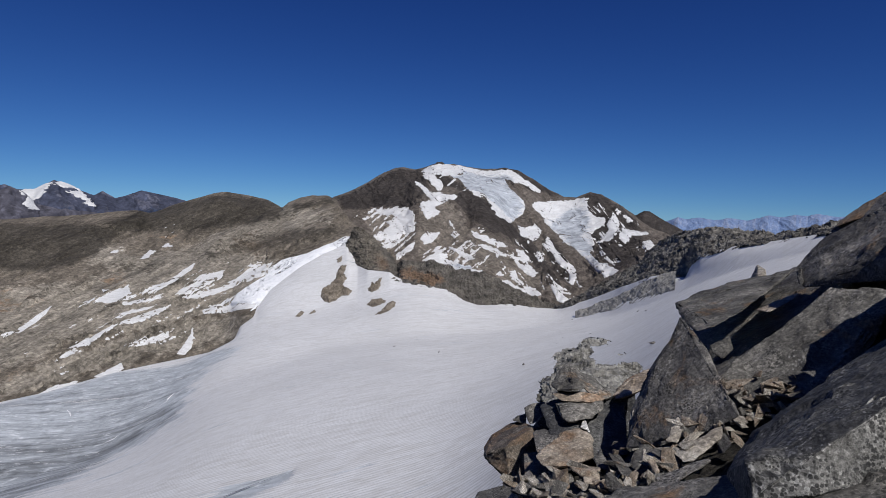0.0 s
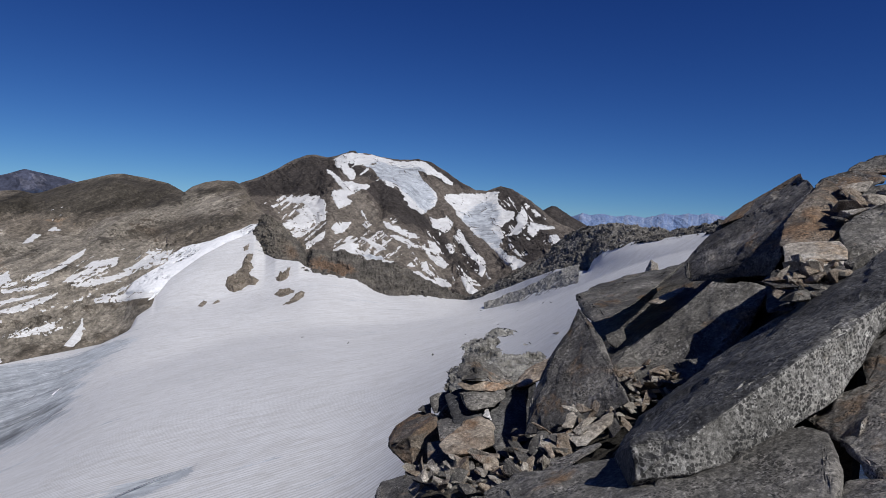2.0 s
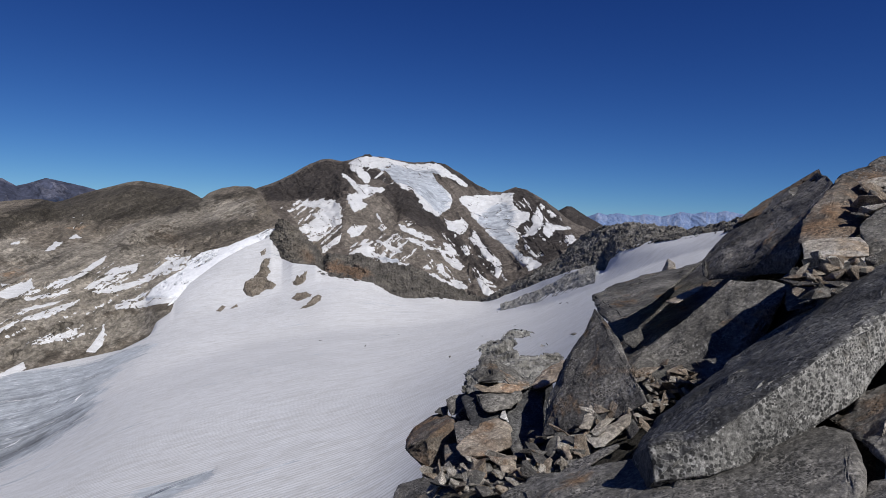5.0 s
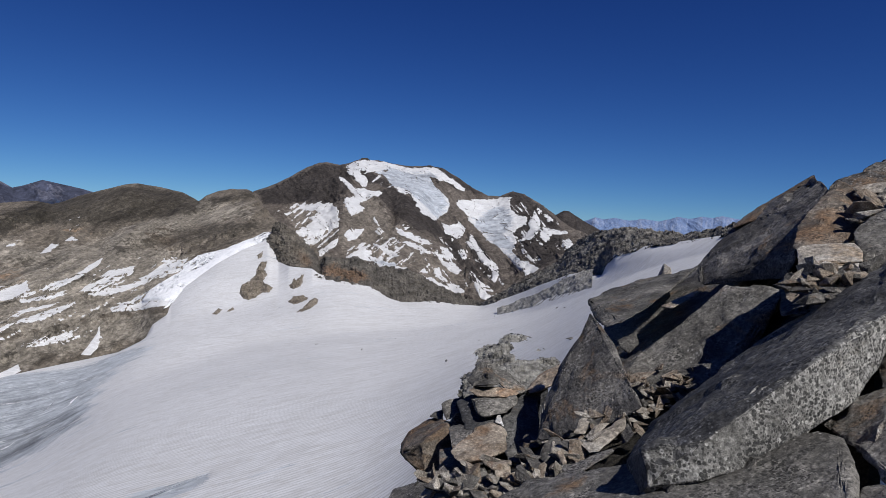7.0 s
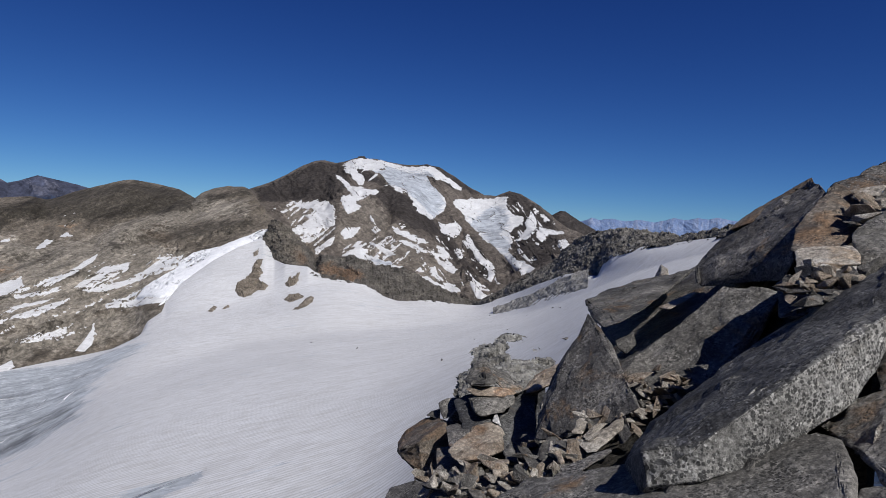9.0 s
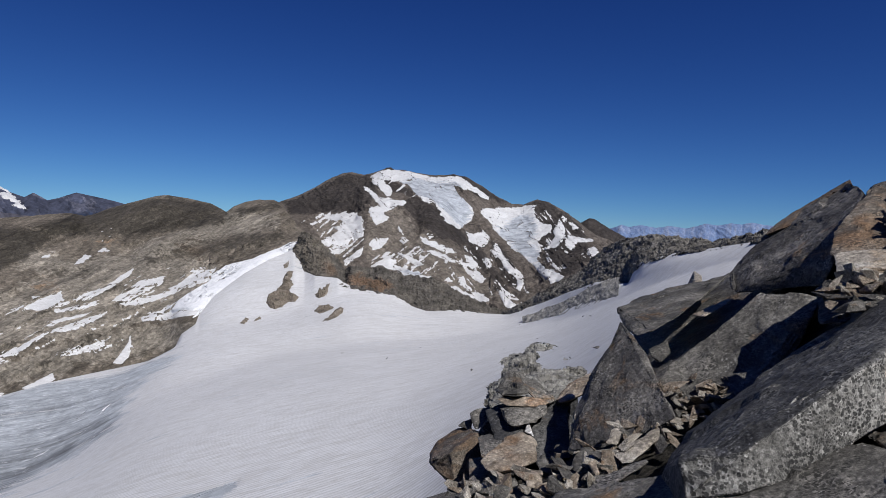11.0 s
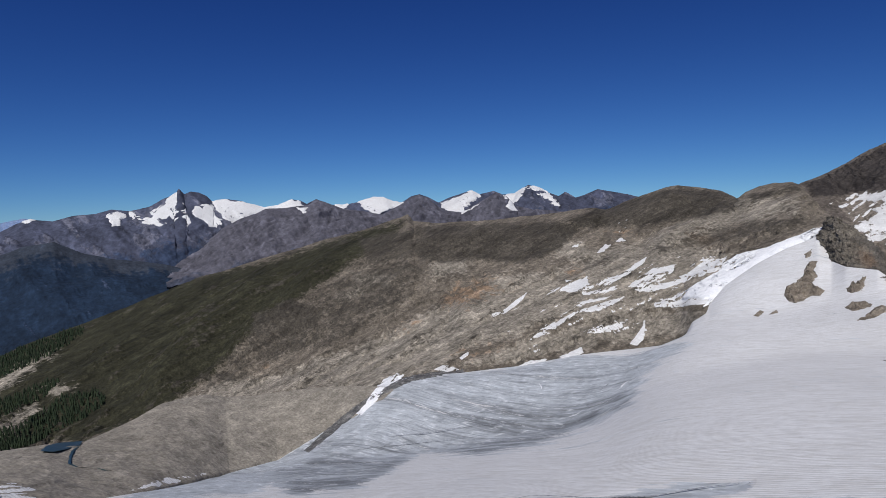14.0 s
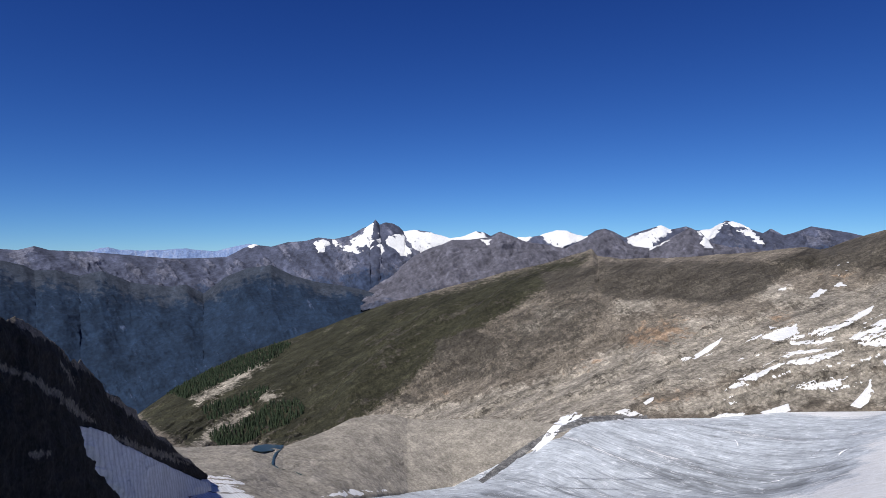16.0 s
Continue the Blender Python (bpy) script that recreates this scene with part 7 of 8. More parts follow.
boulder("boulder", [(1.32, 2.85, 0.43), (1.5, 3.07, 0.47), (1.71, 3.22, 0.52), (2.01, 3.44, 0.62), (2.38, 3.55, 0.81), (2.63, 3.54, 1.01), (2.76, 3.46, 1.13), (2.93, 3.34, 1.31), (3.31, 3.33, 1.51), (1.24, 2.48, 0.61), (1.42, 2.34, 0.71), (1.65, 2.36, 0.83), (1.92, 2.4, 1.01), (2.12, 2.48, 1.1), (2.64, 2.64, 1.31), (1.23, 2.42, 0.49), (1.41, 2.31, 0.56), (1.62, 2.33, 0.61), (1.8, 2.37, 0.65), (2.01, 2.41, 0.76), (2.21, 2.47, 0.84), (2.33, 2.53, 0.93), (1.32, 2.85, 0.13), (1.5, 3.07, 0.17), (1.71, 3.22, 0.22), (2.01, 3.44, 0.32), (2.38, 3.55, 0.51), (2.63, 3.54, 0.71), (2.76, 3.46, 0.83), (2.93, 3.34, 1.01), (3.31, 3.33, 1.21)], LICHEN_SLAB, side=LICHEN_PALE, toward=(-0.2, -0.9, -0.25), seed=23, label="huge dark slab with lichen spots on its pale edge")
boulder("boulder", [(0.73, 3.09, 0.12), (0.91, 3.18, 0.17), (1.18, 2.91, 0.3), (1.36, 2.74, 0.36), (1.64, 2.5, 0.47), (1.84, 2.42, 0.61), (1.94, 2.39, 0.72), (1.95, 2.25, 0.74), (1.84, 2.06, 0.72), (1.7, 1.88, 0.68), (1.33, 1.46, 0.63), (0.53, 2.06, 0.28), (1.14, 3.32, 0.03), (1.27, 3.39, 0.06), (1.47, 3.19, 0.16), (1.61, 3.06, 0.21), (1.82, 2.88, 0.29), (1.97, 2.82, 0.39), (2.04, 2.8, 0.48), (2.05, 2.69, 0.49), (1.97, 2.55, 0.48), (1.86, 2.41, 0.45), (1.59, 2.1, 0.41), (0.99, 2.55, 0.15)], PALE_GREY, seed=24, label="broad speckled grey rock under the lichen slab")
boulder("boulder", [(2.13, 2.63, 0.7), (2.1, 2.52, 0.7), (2.03, 2.32, 0.74), (1.95, 2.12, 0.75), (1.9, 2.01, 0.73), (1.84, 1.78, 0.73), (2.38, 2.35, 0.97), (2.3, 2.46, 0.86), (2.22, 2.58, 0.78), (2.45, 2.91, 0.59), (2.42, 2.82, 0.59), (2.37, 2.67, 0.62), (2.31, 2.52, 0.63), (2.27, 2.44, 0.61), (2.23, 2.27, 0.61), (2.63, 2.7, 0.79), (2.57, 2.78, 0.71), (2.51, 2.87, 0.65)], PALE_GREY, seed=25, label="brownish grey boulder beside the lichen slab")
boulder("stone", [(1.7, 1.88, 0.67), (1.79, 1.95, 0.69), (1.83, 1.92, 0.71), (1.84, 1.79, 0.76), (1.53, 1.46, 0.7), (1.42, 1.54, 0.65), (1.96, 2.12, 0.54), (2.02, 2.17, 0.55), (2.05, 2.15, 0.57), (2.06, 2.05, 0.6), (1.83, 1.8, 0.56), (1.75, 1.86, 0.52)], PALE_GREY, cell=0.025, bevel=0.008, relief=0.012, seed=26, label="speckled grey stone near the standing place")
boulder("boulder", [(2.46, 2.69, 0.96), (2.56, 2.75, 1.02), (2.75, 2.74, 1.18), (2.45, 2.41, 0.9), (2.34, 2.5, 0.88), (2.75, 2.96, 0.9), (2.82, 3.0, 0.95), (2.96, 2.99, 1.07), (2.74, 2.75, 0.86), (2.66, 2.81, 0.84)], BOULDER, seed=27, label="dark boulder in a hollow beside the slab")
boulder("boulder", [(0.42, 5.76, -0.66), (0.58, 5.58, -0.52), (0.84, 5.7, -0.4), (0.92, 5.62, -0.6), (0.87, 5.52, -0.85), (0.63, 5.56, -0.83), (0.43, 5.74, -0.71), (0.44, 6.34, -0.83), (0.58, 6.57, -0.74), (0.83, 6.59, -0.62), (0.97, 6.36, -0.6), (0.99, 6.18, -1.06), (0.71, 6.31, -1.11)], RUSTY, seed=28, label="large block with a rusty top over the glacier")
boulder("boulder", [(0.27, 5.08, -0.84), (0.32, 5.23, -0.8), (0.51, 5.35, -0.78), (0.75, 5.22, -0.71), (0.63, 4.85, -0.69), (0.45, 4.56, -0.77), (0.29, 4.68, -0.83), (0.36, 5.49, -1.03), (0.39, 5.6, -1.0), (0.54, 5.69, -0.98), (0.72, 5.6, -0.93), (0.63, 5.32, -0.92), (0.49, 5.1, -0.98), (0.37, 5.19, -1.02)], BOULDER, seed=29, label="flat dark slab at the edge of the drop")
boulder("boulder", [(0.5, 4.3, -0.51), (0.65, 4.55, -0.47), (0.84, 4.66, -0.42), (0.95, 4.52, -0.41), (0.82, 4.29, -0.43), (0.63, 4.03, -0.5), (0.61, 4.62, -0.64), (0.72, 4.81, -0.61), (0.86, 4.89, -0.57), (0.95, 4.79, -0.56), (0.85, 4.62, -0.58), (0.71, 4.42, -0.63)], BOULDER, seed=30, label="flat grey slab in the rubble")
boulder("boulder", [(0.68, 3.73, -0.2), (0.88, 3.83, -0.15), (1.06, 3.81, -0.1), (1.13, 3.69, -0.06), (0.95, 3.4, -0.05), (0.67, 3.3, -0.16), (0.8, 3.97, -0.31), (0.95, 4.04, -0.27), (1.08, 4.03, -0.23), (1.14, 3.94, -0.2), (1.0, 3.72, -0.19), (0.79, 3.65, -0.28)], PALE_GREY, seed=31, label="light grey slab in the rubble")
boulder("boulder", [(0.74, 4.87, -0.33), (0.86, 5.09, -0.32), (1.04, 5.3, -0.28), (1.21, 5.39, -0.27), (1.27, 5.14, -0.29), (1.21, 4.9, -0.33), (1.03, 4.71, -0.32), (0.78, 4.69, -0.33), (0.87, 5.2, -0.44), (0.96, 5.37, -0.43), (1.09, 5.53, -0.4), (1.22, 5.59, -0.39), (1.27, 5.41, -0.41), (1.22, 5.23, -0.44), (1.09, 5.08, -0.43), (0.9, 5.07, -0.44)], TAN, seed=32, label="striped tan and grey rock slab with an orange band")
boulder("stone", [(0.81, 5.44, -0.33), (0.93, 5.54, -0.33), (1.02, 5.3, -0.32), (0.87, 5.08, -0.35), (0.79, 5.08, -0.38), (0.87, 5.65, -0.42), (0.96, 5.73, -0.42), (1.03, 5.55, -0.42), (0.92, 5.38, -0.44), (0.86, 5.38, -0.46)], BOULDER, cell=0.025, bevel=0.008, relief=0.012, seed=33, label="dark grey stone behind the striped slab")
boulder("stone", [(0.85, 6.36, -0.4), (0.91, 6.36, -0.36), (1.08, 6.46, -0.36), (1.05, 6.31, -0.45), (0.97, 6.19, -0.49), (0.89, 6.19, -0.52), (0.91, 6.57, -0.48), (0.96, 6.57, -0.45), (1.08, 6.65, -0.45), (1.06, 6.54, -0.52), (1.0, 6.45, -0.55), (0.94, 6.45, -0.57)], BOULDER, cell=0.025, bevel=0.008, relief=0.012, seed=34, label="upright grey stone against the snow")
boulder("stone", [(0.74, 6.44, -0.56), (0.8, 6.45, -0.51), (0.89, 6.44, -0.49), (0.87, 6.29, -0.56), (0.79, 6.66, -0.63), (0.84, 6.67, -0.59), (0.9, 6.66, -0.58), (0.89, 6.55, -0.63)], PALE_GREY, cell=0.025, bevel=0.008, relief=0.012, seed=35, label="small light grey stone on the block")
boulder("boulder", [(1.08, 6.08, -0.08), (1.21, 6.29, 0.02), (1.31, 6.39, 0.07), (1.35, 6.05, 0.01), (1.35, 5.83, -0.04), (1.22, 5.75, -0.04), (1.11, 5.87, -0.07), (1.2, 6.45, -0.17), (1.29, 6.61, -0.09), (1.37, 6.68, -0.05), (1.4, 6.43, -0.1), (1.4, 6.26, -0.14), (1.3, 6.2, -0.14), (1.22, 6.29, -0.16)], PALE_GREY, seed=36, label="grey-brown pyramid-shaped rock on the stack")
boulder("boulder", [(1.32, 6.48, 0.04), (1.55, 6.31, -0.05), (1.64, 5.94, -0.13), (1.56, 5.85, -0.14), (1.42, 5.89, -0.11), (1.34, 6.04, -0.03), (1.45, 6.76, -0.09), (1.62, 6.63, -0.16), (1.69, 6.35, -0.22), (1.63, 6.28, -0.23), (1.52, 6.31, -0.2), (1.46, 6.43, -0.14)], PALE_GREY, seed=37, label="light grey layered rock on the stack")
boulder("stone", [(1.05, 5.87, -0.11), (1.15, 5.96, -0.09), (1.43, 5.8, -0.07), (1.53, 5.76, -0.11), (1.46, 5.67, -0.12), (1.12, 5.74, -0.13), (1.19, 6.23, -0.22), (1.27, 6.3, -0.2), (1.48, 6.18, -0.19), (1.55, 6.15, -0.22), (1.5, 6.08, -0.23), (1.25, 6.13, -0.23)], TAN, cell=0.025, bevel=0.008, relief=0.012, seed=38, label="thin layered rock in the stack")
boulder("boulder", [(1.05, 5.75, -0.16), (1.29, 5.8, -0.15), (1.47, 5.66, -0.12), (1.46, 5.55, -0.15), (1.33, 5.46, -0.2), (1.12, 5.39, -0.22), (1.05, 5.52, -0.19), (1.18, 6.08, -0.28), (1.36, 6.12, -0.27), (1.5, 6.02, -0.25), (1.49, 5.93, -0.27), (1.39, 5.87, -0.31), (1.24, 5.81, -0.33), (1.18, 5.91, -0.3)], PALE_GREY, seed=39, label="rounded layered block in the stack")
# the dark slab material stands in for the deep shade under the stack
boulder("boulder", [(0.96, 5.94, -0.25), (1.1, 6.04, -0.21), (1.77, 5.89, -0.17), (1.53, 5.02, -0.35), (1.23, 4.98, -0.38), (0.96, 5.39, -0.32), (1.14, 6.3, -0.41), (1.24, 6.38, -0.38), (1.75, 6.27, -0.35), (1.57, 5.61, -0.49), (1.34, 5.58, -0.51), (1.14, 5.89, -0.47)], LICHEN_SLAB, seed=40, label="dark filler rock standing in for deep shade under the stack")
boulder("stone", [(1.22, 5.39, -0.26), (1.28, 5.51, -0.22), (1.28, 5.26, -0.26), (1.25, 5.47, -0.28), (1.29, 5.56, -0.25), (1.29, 5.37, -0.28)], QUARTZ, cell=0.025, bevel=0.008, relief=0.012, seed=41, label="thin white stone sliver standing upright")
boulder("boulder", [(1.66, 6.03, -0.15), (1.88, 6.31, -0.1), (2.12, 6.47, -0.03), (2.18, 6.46, 0.01), (2.17, 6.23, -0.03), (1.91, 5.88, -0.05), (1.66, 5.82, -0.13), (1.85, 6.43, -0.23), (2.01, 6.64, -0.19), (2.19, 6.76, -0.14), (2.24, 6.76, -0.11), (2.23, 6.58, -0.14), (2.03, 6.32, -0.15), (1.85, 6.28, -0.21)], TAN, seed=42, label="long brown stone lying behind the leaning slab")
boulder("stone", [(2.38, 6.65, 0.2), (2.54, 6.72, 0.31), (2.59, 6.58, 0.26), (2.47, 6.49, 0.12), (2.51, 6.92, 0.15), (2.63, 6.97, 0.23), (2.67, 6.86, 0.19), (2.58, 6.8, 0.09)], BOULDER, cell=0.025, bevel=0.008, relief=0.012, seed=43, label="small dark stone behind the leaning slab")
boulder("stone", [(2.41, 5.59, 0.45), (2.61, 5.63, 0.52), (2.59, 5.51, 0.44), (2.42, 5.35, 0.38), (2.4, 5.48, 0.41), (2.55, 5.84, 0.39), (2.7, 5.87, 0.44), (2.69, 5.78, 0.38), (2.56, 5.66, 0.34), (2.54, 5.76, 0.36)], PALE_GREY, cell=0.025, bevel=0.008, relief=0.012, seed=44, label="grey stone under the flat slab")
boulder("stone", [(3.13, 6.2, 0.69), (3.35, 6.32, 0.76), (3.61, 6.3, 0.87), (3.41, 6.06, 0.82), (3.14, 5.97, 0.71), (3.32, 6.45, 0.67), (3.49, 6.54, 0.73), (3.68, 6.53, 0.81), (3.53, 6.35, 0.77), (3.33, 6.28, 0.69)], TAN, cell=0.025, bevel=0.008, relief=0.012, seed=45, label="thin tan rock ledge in the dark hollow")
boulder("stone", [(3.4, 5.98, 1.08), (3.47, 6.06, 1.15), (3.34, 5.78, 1.01), (3.31, 5.79, 1.0), (3.44, 6.05, 1.07), (3.5, 6.11, 1.12), (3.4, 5.9, 1.01), (3.38, 5.9, 1.01)], PALE_GREY, cell=0.025, bevel=0.008, relief=0.012, seed=46, label="small grey stone tooth")
# added filler, placed to fit the camera's view behind the gap
boulder("boulder", [(3.55, 8.78, 0.05), (4.15, 9.23, 0.34), (5.02, 9.51, 0.64), (5.12, 9.03, 0.93), (4.57, 7.25, 0.93), (4.13, 6.33, 0.83), (3.49, 6.18, 0.42), (2.9, 5.97, 0.1), (2.6, 5.96, -0.01), (3.83, 8.83, 0.1), (4.28, 9.17, 0.32), (4.94, 9.38, 0.55), (5.01, 9.02, 0.76), (4.6, 7.68, 0.76), (4.27, 6.99, 0.69), (3.79, 6.88, 0.38), (3.35, 6.72, 0.14), (3.12, 6.72, 0.06)], BOULDER, seed=47, label="dark filler rock placed to back a hollow")
boulder("stone", [(1.46, 3.87, 0.11), (1.59, 3.95, 0.13), (1.77, 4.01, 0.21), (1.83, 4.0, 0.25), (1.77, 3.9, 0.2), (1.54, 3.73, 0.12), (1.48, 3.75, 0.1), (1.57, 4.03, 0.06), (1.67, 4.09, 0.08), (1.8, 4.14, 0.14), (1.85, 4.13, 0.17), (1.8, 4.05, 0.13), (1.63, 3.93, 0.07), (1.58, 3.94, 0.06)], PALE, cell=0.025, bevel=0.008, relief=0.012, seed=48, label="long striped reddish stone among rubble")
boulder("stone", [(1.46, 4.0, 0.14), (1.53, 4.1, 0.2), (1.61, 4.2, 0.24), (1.61, 4.08, 0.22), (1.53, 3.97, 0.14), (1.52, 4.12, 0.11), (1.58, 4.2, 0.16), (1.64, 4.27, 0.19), (1.64, 4.18, 0.17), (1.58, 4.1, 0.11)], PALE, cell=0.025, bevel=0.008, relief=0.012, seed=49, label="upright pale stone in the rubble")
boulder("stone", [(1.19, 3.92, -0.0), (1.27, 4.03, 0.05), (1.35, 4.12, 0.08), (1.38, 4.01, 0.09), (1.29, 3.9, 0.03), (1.21, 3.81, 0.02), (1.27, 4.11, -0.06), (1.33, 4.19, -0.02), (1.39, 4.26, 0.0), (1.41, 4.18, 0.01), (1.35, 4.09, -0.04), (1.29, 4.03, -0.04)], PALE_GREY, cell=0.025, bevel=0.008, relief=0.012, seed=50, label="light grey block in the rubble")
boulder("stone", [(1.28, 3.82, 0.08), (1.34, 3.85, 0.09), (1.31, 3.68, 0.06), (1.29, 3.68, 0.04), (1.32, 3.89, 0.04), (1.36, 3.92, 0.05), (1.34, 3.79, 0.03), (1.32, 3.79, 0.01)], TAN, cell=0.025, bevel=0.008, relief=0.012, seed=51, label="thin tan stone blade")
boulder("stone", [(1.29, 3.49, 0.12), (1.34, 3.53, 0.12), (1.34, 3.46, 0.1), (1.3, 3.41, 0.08), (1.28, 3.42, 0.1), (1.33, 3.57, 0.08), (1.37, 3.6, 0.08), (1.37, 3.55, 0.06), (1.34, 3.51, 0.05), (1.32, 3.52, 0.06)], QUARTZ, cell=0.025, bevel=0.008, relief=0.012, seed=52, label="rounded white quartz stone")
boulder("stone", [(1.08, 3.31, 0.08), (1.24, 3.5, 0.11), (1.44, 3.56, 0.16), (1.58, 3.62, 0.18), (1.55, 3.53, 0.2), (1.33, 3.37, 0.15), (1.16, 3.25, 0.13), (1.2, 3.47, 0.04), (1.32, 3.62, 0.06), (1.47, 3.66, 0.1), (1.57, 3.71, 0.12), (1.55, 3.64, 0.13), (1.38, 3.52, 0.09), (1.26, 3.43, 0.08)], BOULDER, cell=0.025, bevel=0.008, relief=0.012, seed=53, label="long dark stone beside the large slab")
boulder("stone", [(1.03, 4.17, -0.05), (1.1, 4.27, -0.03), (1.12, 4.15, -0.04), (1.11, 4.02, -0.08), (1.03, 4.05, -0.06), (1.09, 4.34, -0.12), (1.14, 4.42, -0.11), (1.16, 4.33, -0.12), (1.15, 4.23, -0.15), (1.09, 4.25, -0.13)], PALE_GREY, cell=0.025, bevel=0.008, relief=0.012, seed=54, label="small grey stone in the rubble")
# added filler that closes a gap in the camera's view
boulder("boulder", [(0.71, 5.36, -0.49), (0.98, 5.34, -0.44), (1.04, 4.77, -0.47), (0.9, 4.46, -0.47), (0.66, 4.59, -0.52), (0.81, 5.61, -0.64), (1.01, 5.59, -0.6), (1.06, 5.17, -0.63), (0.95, 4.93, -0.63), (0.77, 5.03, -0.66)], BOULDER, seed=56, label="dark filler rock closing a gap under the stack")
boulder("stone", [(0.92, 3.96, -0.08), (0.98, 4.06, -0.07), (1.06, 4.05, -0.05), (1.02, 3.94, -0.07), (0.95, 3.84, -0.09), (0.9, 3.85, -0.09), (0.97, 4.09, -0.14), (1.01, 4.17, -0.13), (1.07, 4.16, -0.11), (1.04, 4.08, -0.13), (0.99, 4.0, -0.14), (0.95, 4.01, -0.14)], TAN, cell=0.025, bevel=0.008, relief=0.012, seed=55, label="small orange-brown stone in the rubble")

# added filler: a dark rock where the hollow shows only shade
boulder("boulder", [(0.84, 5.96, -0.59), (0.97, 6.01, -0.38), (1.25, 6.01, -0.23), (1.55, 5.96, -0.14), (1.85, 5.9, -0.07), (1.85, 5.71, -0.64), (1.49, 5.71, -0.89), (1.04, 5.79, -0.92), (0.85, 5.89, -0.76), (0.99, 6.53, -0.73), (1.36, 6.55, -0.47), (1.96, 6.45, -0.31), (1.93, 6.27, -0.86), (1.63, 6.24, -1.12), (1.14, 6.37, -1.08)], LICHEN_SLAB, seed=60, label="dark filler rock standing in for the shaded hollow under the stack")

boulder("rock_outcrop", [(-31.6, 2234.8, 168.5), (-26.2, 2239.8, 181.0), (-4.3, 2240.0, 182.2), (5.9, 2235.0, 172.4), (-30.0, 2261.8, 168.5), (-22.5, 2257.9, 182.9), (-8.7, 2258.0, 185.3), (3.9, 2262.0, 172.5)], PEAK_ROCK, cell=2.5, bevel=0.6, relief=1.0, seed=61, label="dark rocky knob on the snowy summit")


def loose_stone(seed):
    """A flat, split stone about a metre long, to be scaled."""
    r = random.Random(seed)
    bm = bmesh.new()
    sx, sy, sz = 0.5, r.uniform(0.2, 0.4), r.uniform(0.08, 0.2)
    for _ in range(9):
        v = Vector((r.gauss(0, 1), r.gauss(0, 1), r.gauss(0, 1))).normalized()
        bm.verts.new((v.x * sx, v.y * sy, max(-0.8, min(0.8, v.z * 1.3)) * sz))
    hull = bmesh.ops.convex_hull(bm, input=bm.verts)
    bmesh.ops.delete(bm, geom=[g for g in hull["geom_interior"] if isinstance(g, bmesh.types.BMVert)], context="VERTS")
    bmesh.ops.dissolve_limit(bm, angle_limit=radians(12), verts=bm.verts, edges=bm.edges)
    bmesh.ops.bevel(bm, geom=bm.edges[:], offset=0.012, segments=1, affect="EDGES", clamp_overlap=True)
    me = bpy.data.meshes.new("stone")
    bm.to_mesh(me)
    bm.free()
    return me


STONES = {mat.name: [loose_stone(k * 7 + i) for k in range(7)] for i, mat in enumerate((TAN, PALE, PALE_GREY, BOULDER))}
for mat in (TAN, PALE, PALE_GREY, BOULDER):
    for me in STONES[mat.name]:
        me.materials.append(mat)
# corners of each patch of rubble (near left, near right, far right, far left), stones, smallest and largest, share of tan ones
RUBBLE = [
    ([(1.94, 4.12, 0.24), (2.29, 3.95, 0.3), (2.43, 4.23, 0.48), (2.06, 4.4, 0.43)], 51, 0.035, 0.13, 0.8),
    ([(2.15, 4.23, 0.37), (2.39, 4.11, 0.41), (2.5, 4.31, 0.52), (2.25, 4.44, 0.49)], 18, 0.035, 0.15, 0.8),
    ([(1.48, 3.87, 0.12), (1.84, 3.73, 0.17), (1.99, 4.05, 0.27), (1.6, 4.2, 0.22)], 33, 0.035, 0.13, 0.8),
    ([(1.01, 3.63, -0.02), (1.36, 3.53, 0.02), (1.55, 4.06, 0.1), (1.15, 4.18, 0.06)], 51, 0.035, 0.15, 0.5),
    ([(0.55, 3.58, -0.09), (1.07, 3.48, -0.05), (1.25, 4.09, -0.1), (0.64, 4.21, -0.14)], 66, 0.035, 0.18, 0.5),
    ([(2.42, 3.28, 1.16), (2.68, 3.08, 1.19), (2.9, 3.36, 1.33), (2.63, 3.58, 1.3)], 39, 0.035, 0.14, 0.7),
    ([(2.63, 3.38, 1.25), (2.89, 3.17, 1.28), (3.09, 3.4, 1.38), (2.82, 3.63, 1.35)], 27, 0.035, 0.18, 0.6),
    ([(3.58, 4.17, 1.53), (3.78, 3.99, 1.54), (4.31, 4.59, 1.9), (4.08, 4.79, 1.9)], 21, 0.035, 0.25, 0.5),
    ([(0.38, 3.97, -0.27), (0.61, 3.94, -0.26), (0.68, 4.46, -0.31), (0.43, 4.49, -0.32)], 18, 0.035, 0.15, 0.3),
]
LOOKS = {"tan_stone": "small tan stone in the rubble", "pale_stone": "small pale stone in the rubble", "pale_boulder_rock": "small light grey stone in the rubble", "boulder_rock": "small dark grey stone in the rubble"}
r = random.Random(5)
for quad, count, small, large, share in RUBBLE:
    a, b, c, d = (Vector(q) for q in quad)
    for _ in range(count):
        u, w = r.random(), r.random()
        p = (a * (1 - u) + b * u) * (1 - w) + (d * (1 - u) + c * u) * w
        key = r.choice(("tan_stone", "tan_stone", "pale_stone")) if r.random() < share else r.choice(("pale_boulder_rock", "boulder_rock", "pale_stone"))
        size = small * (large / small) ** (r.random() ** 1.6) * 2
        ob = new("stone", r.choice(STONES[key]))
        ob.matrix_world = pose(*p, r.gauss(0, 28), r.gauss(0, 28), r.uniform(0, 360)) @ Matrix.Scale(size, 4)
        tagged(ob, LOOKS[key], "stone", "loose stones in the rubble")

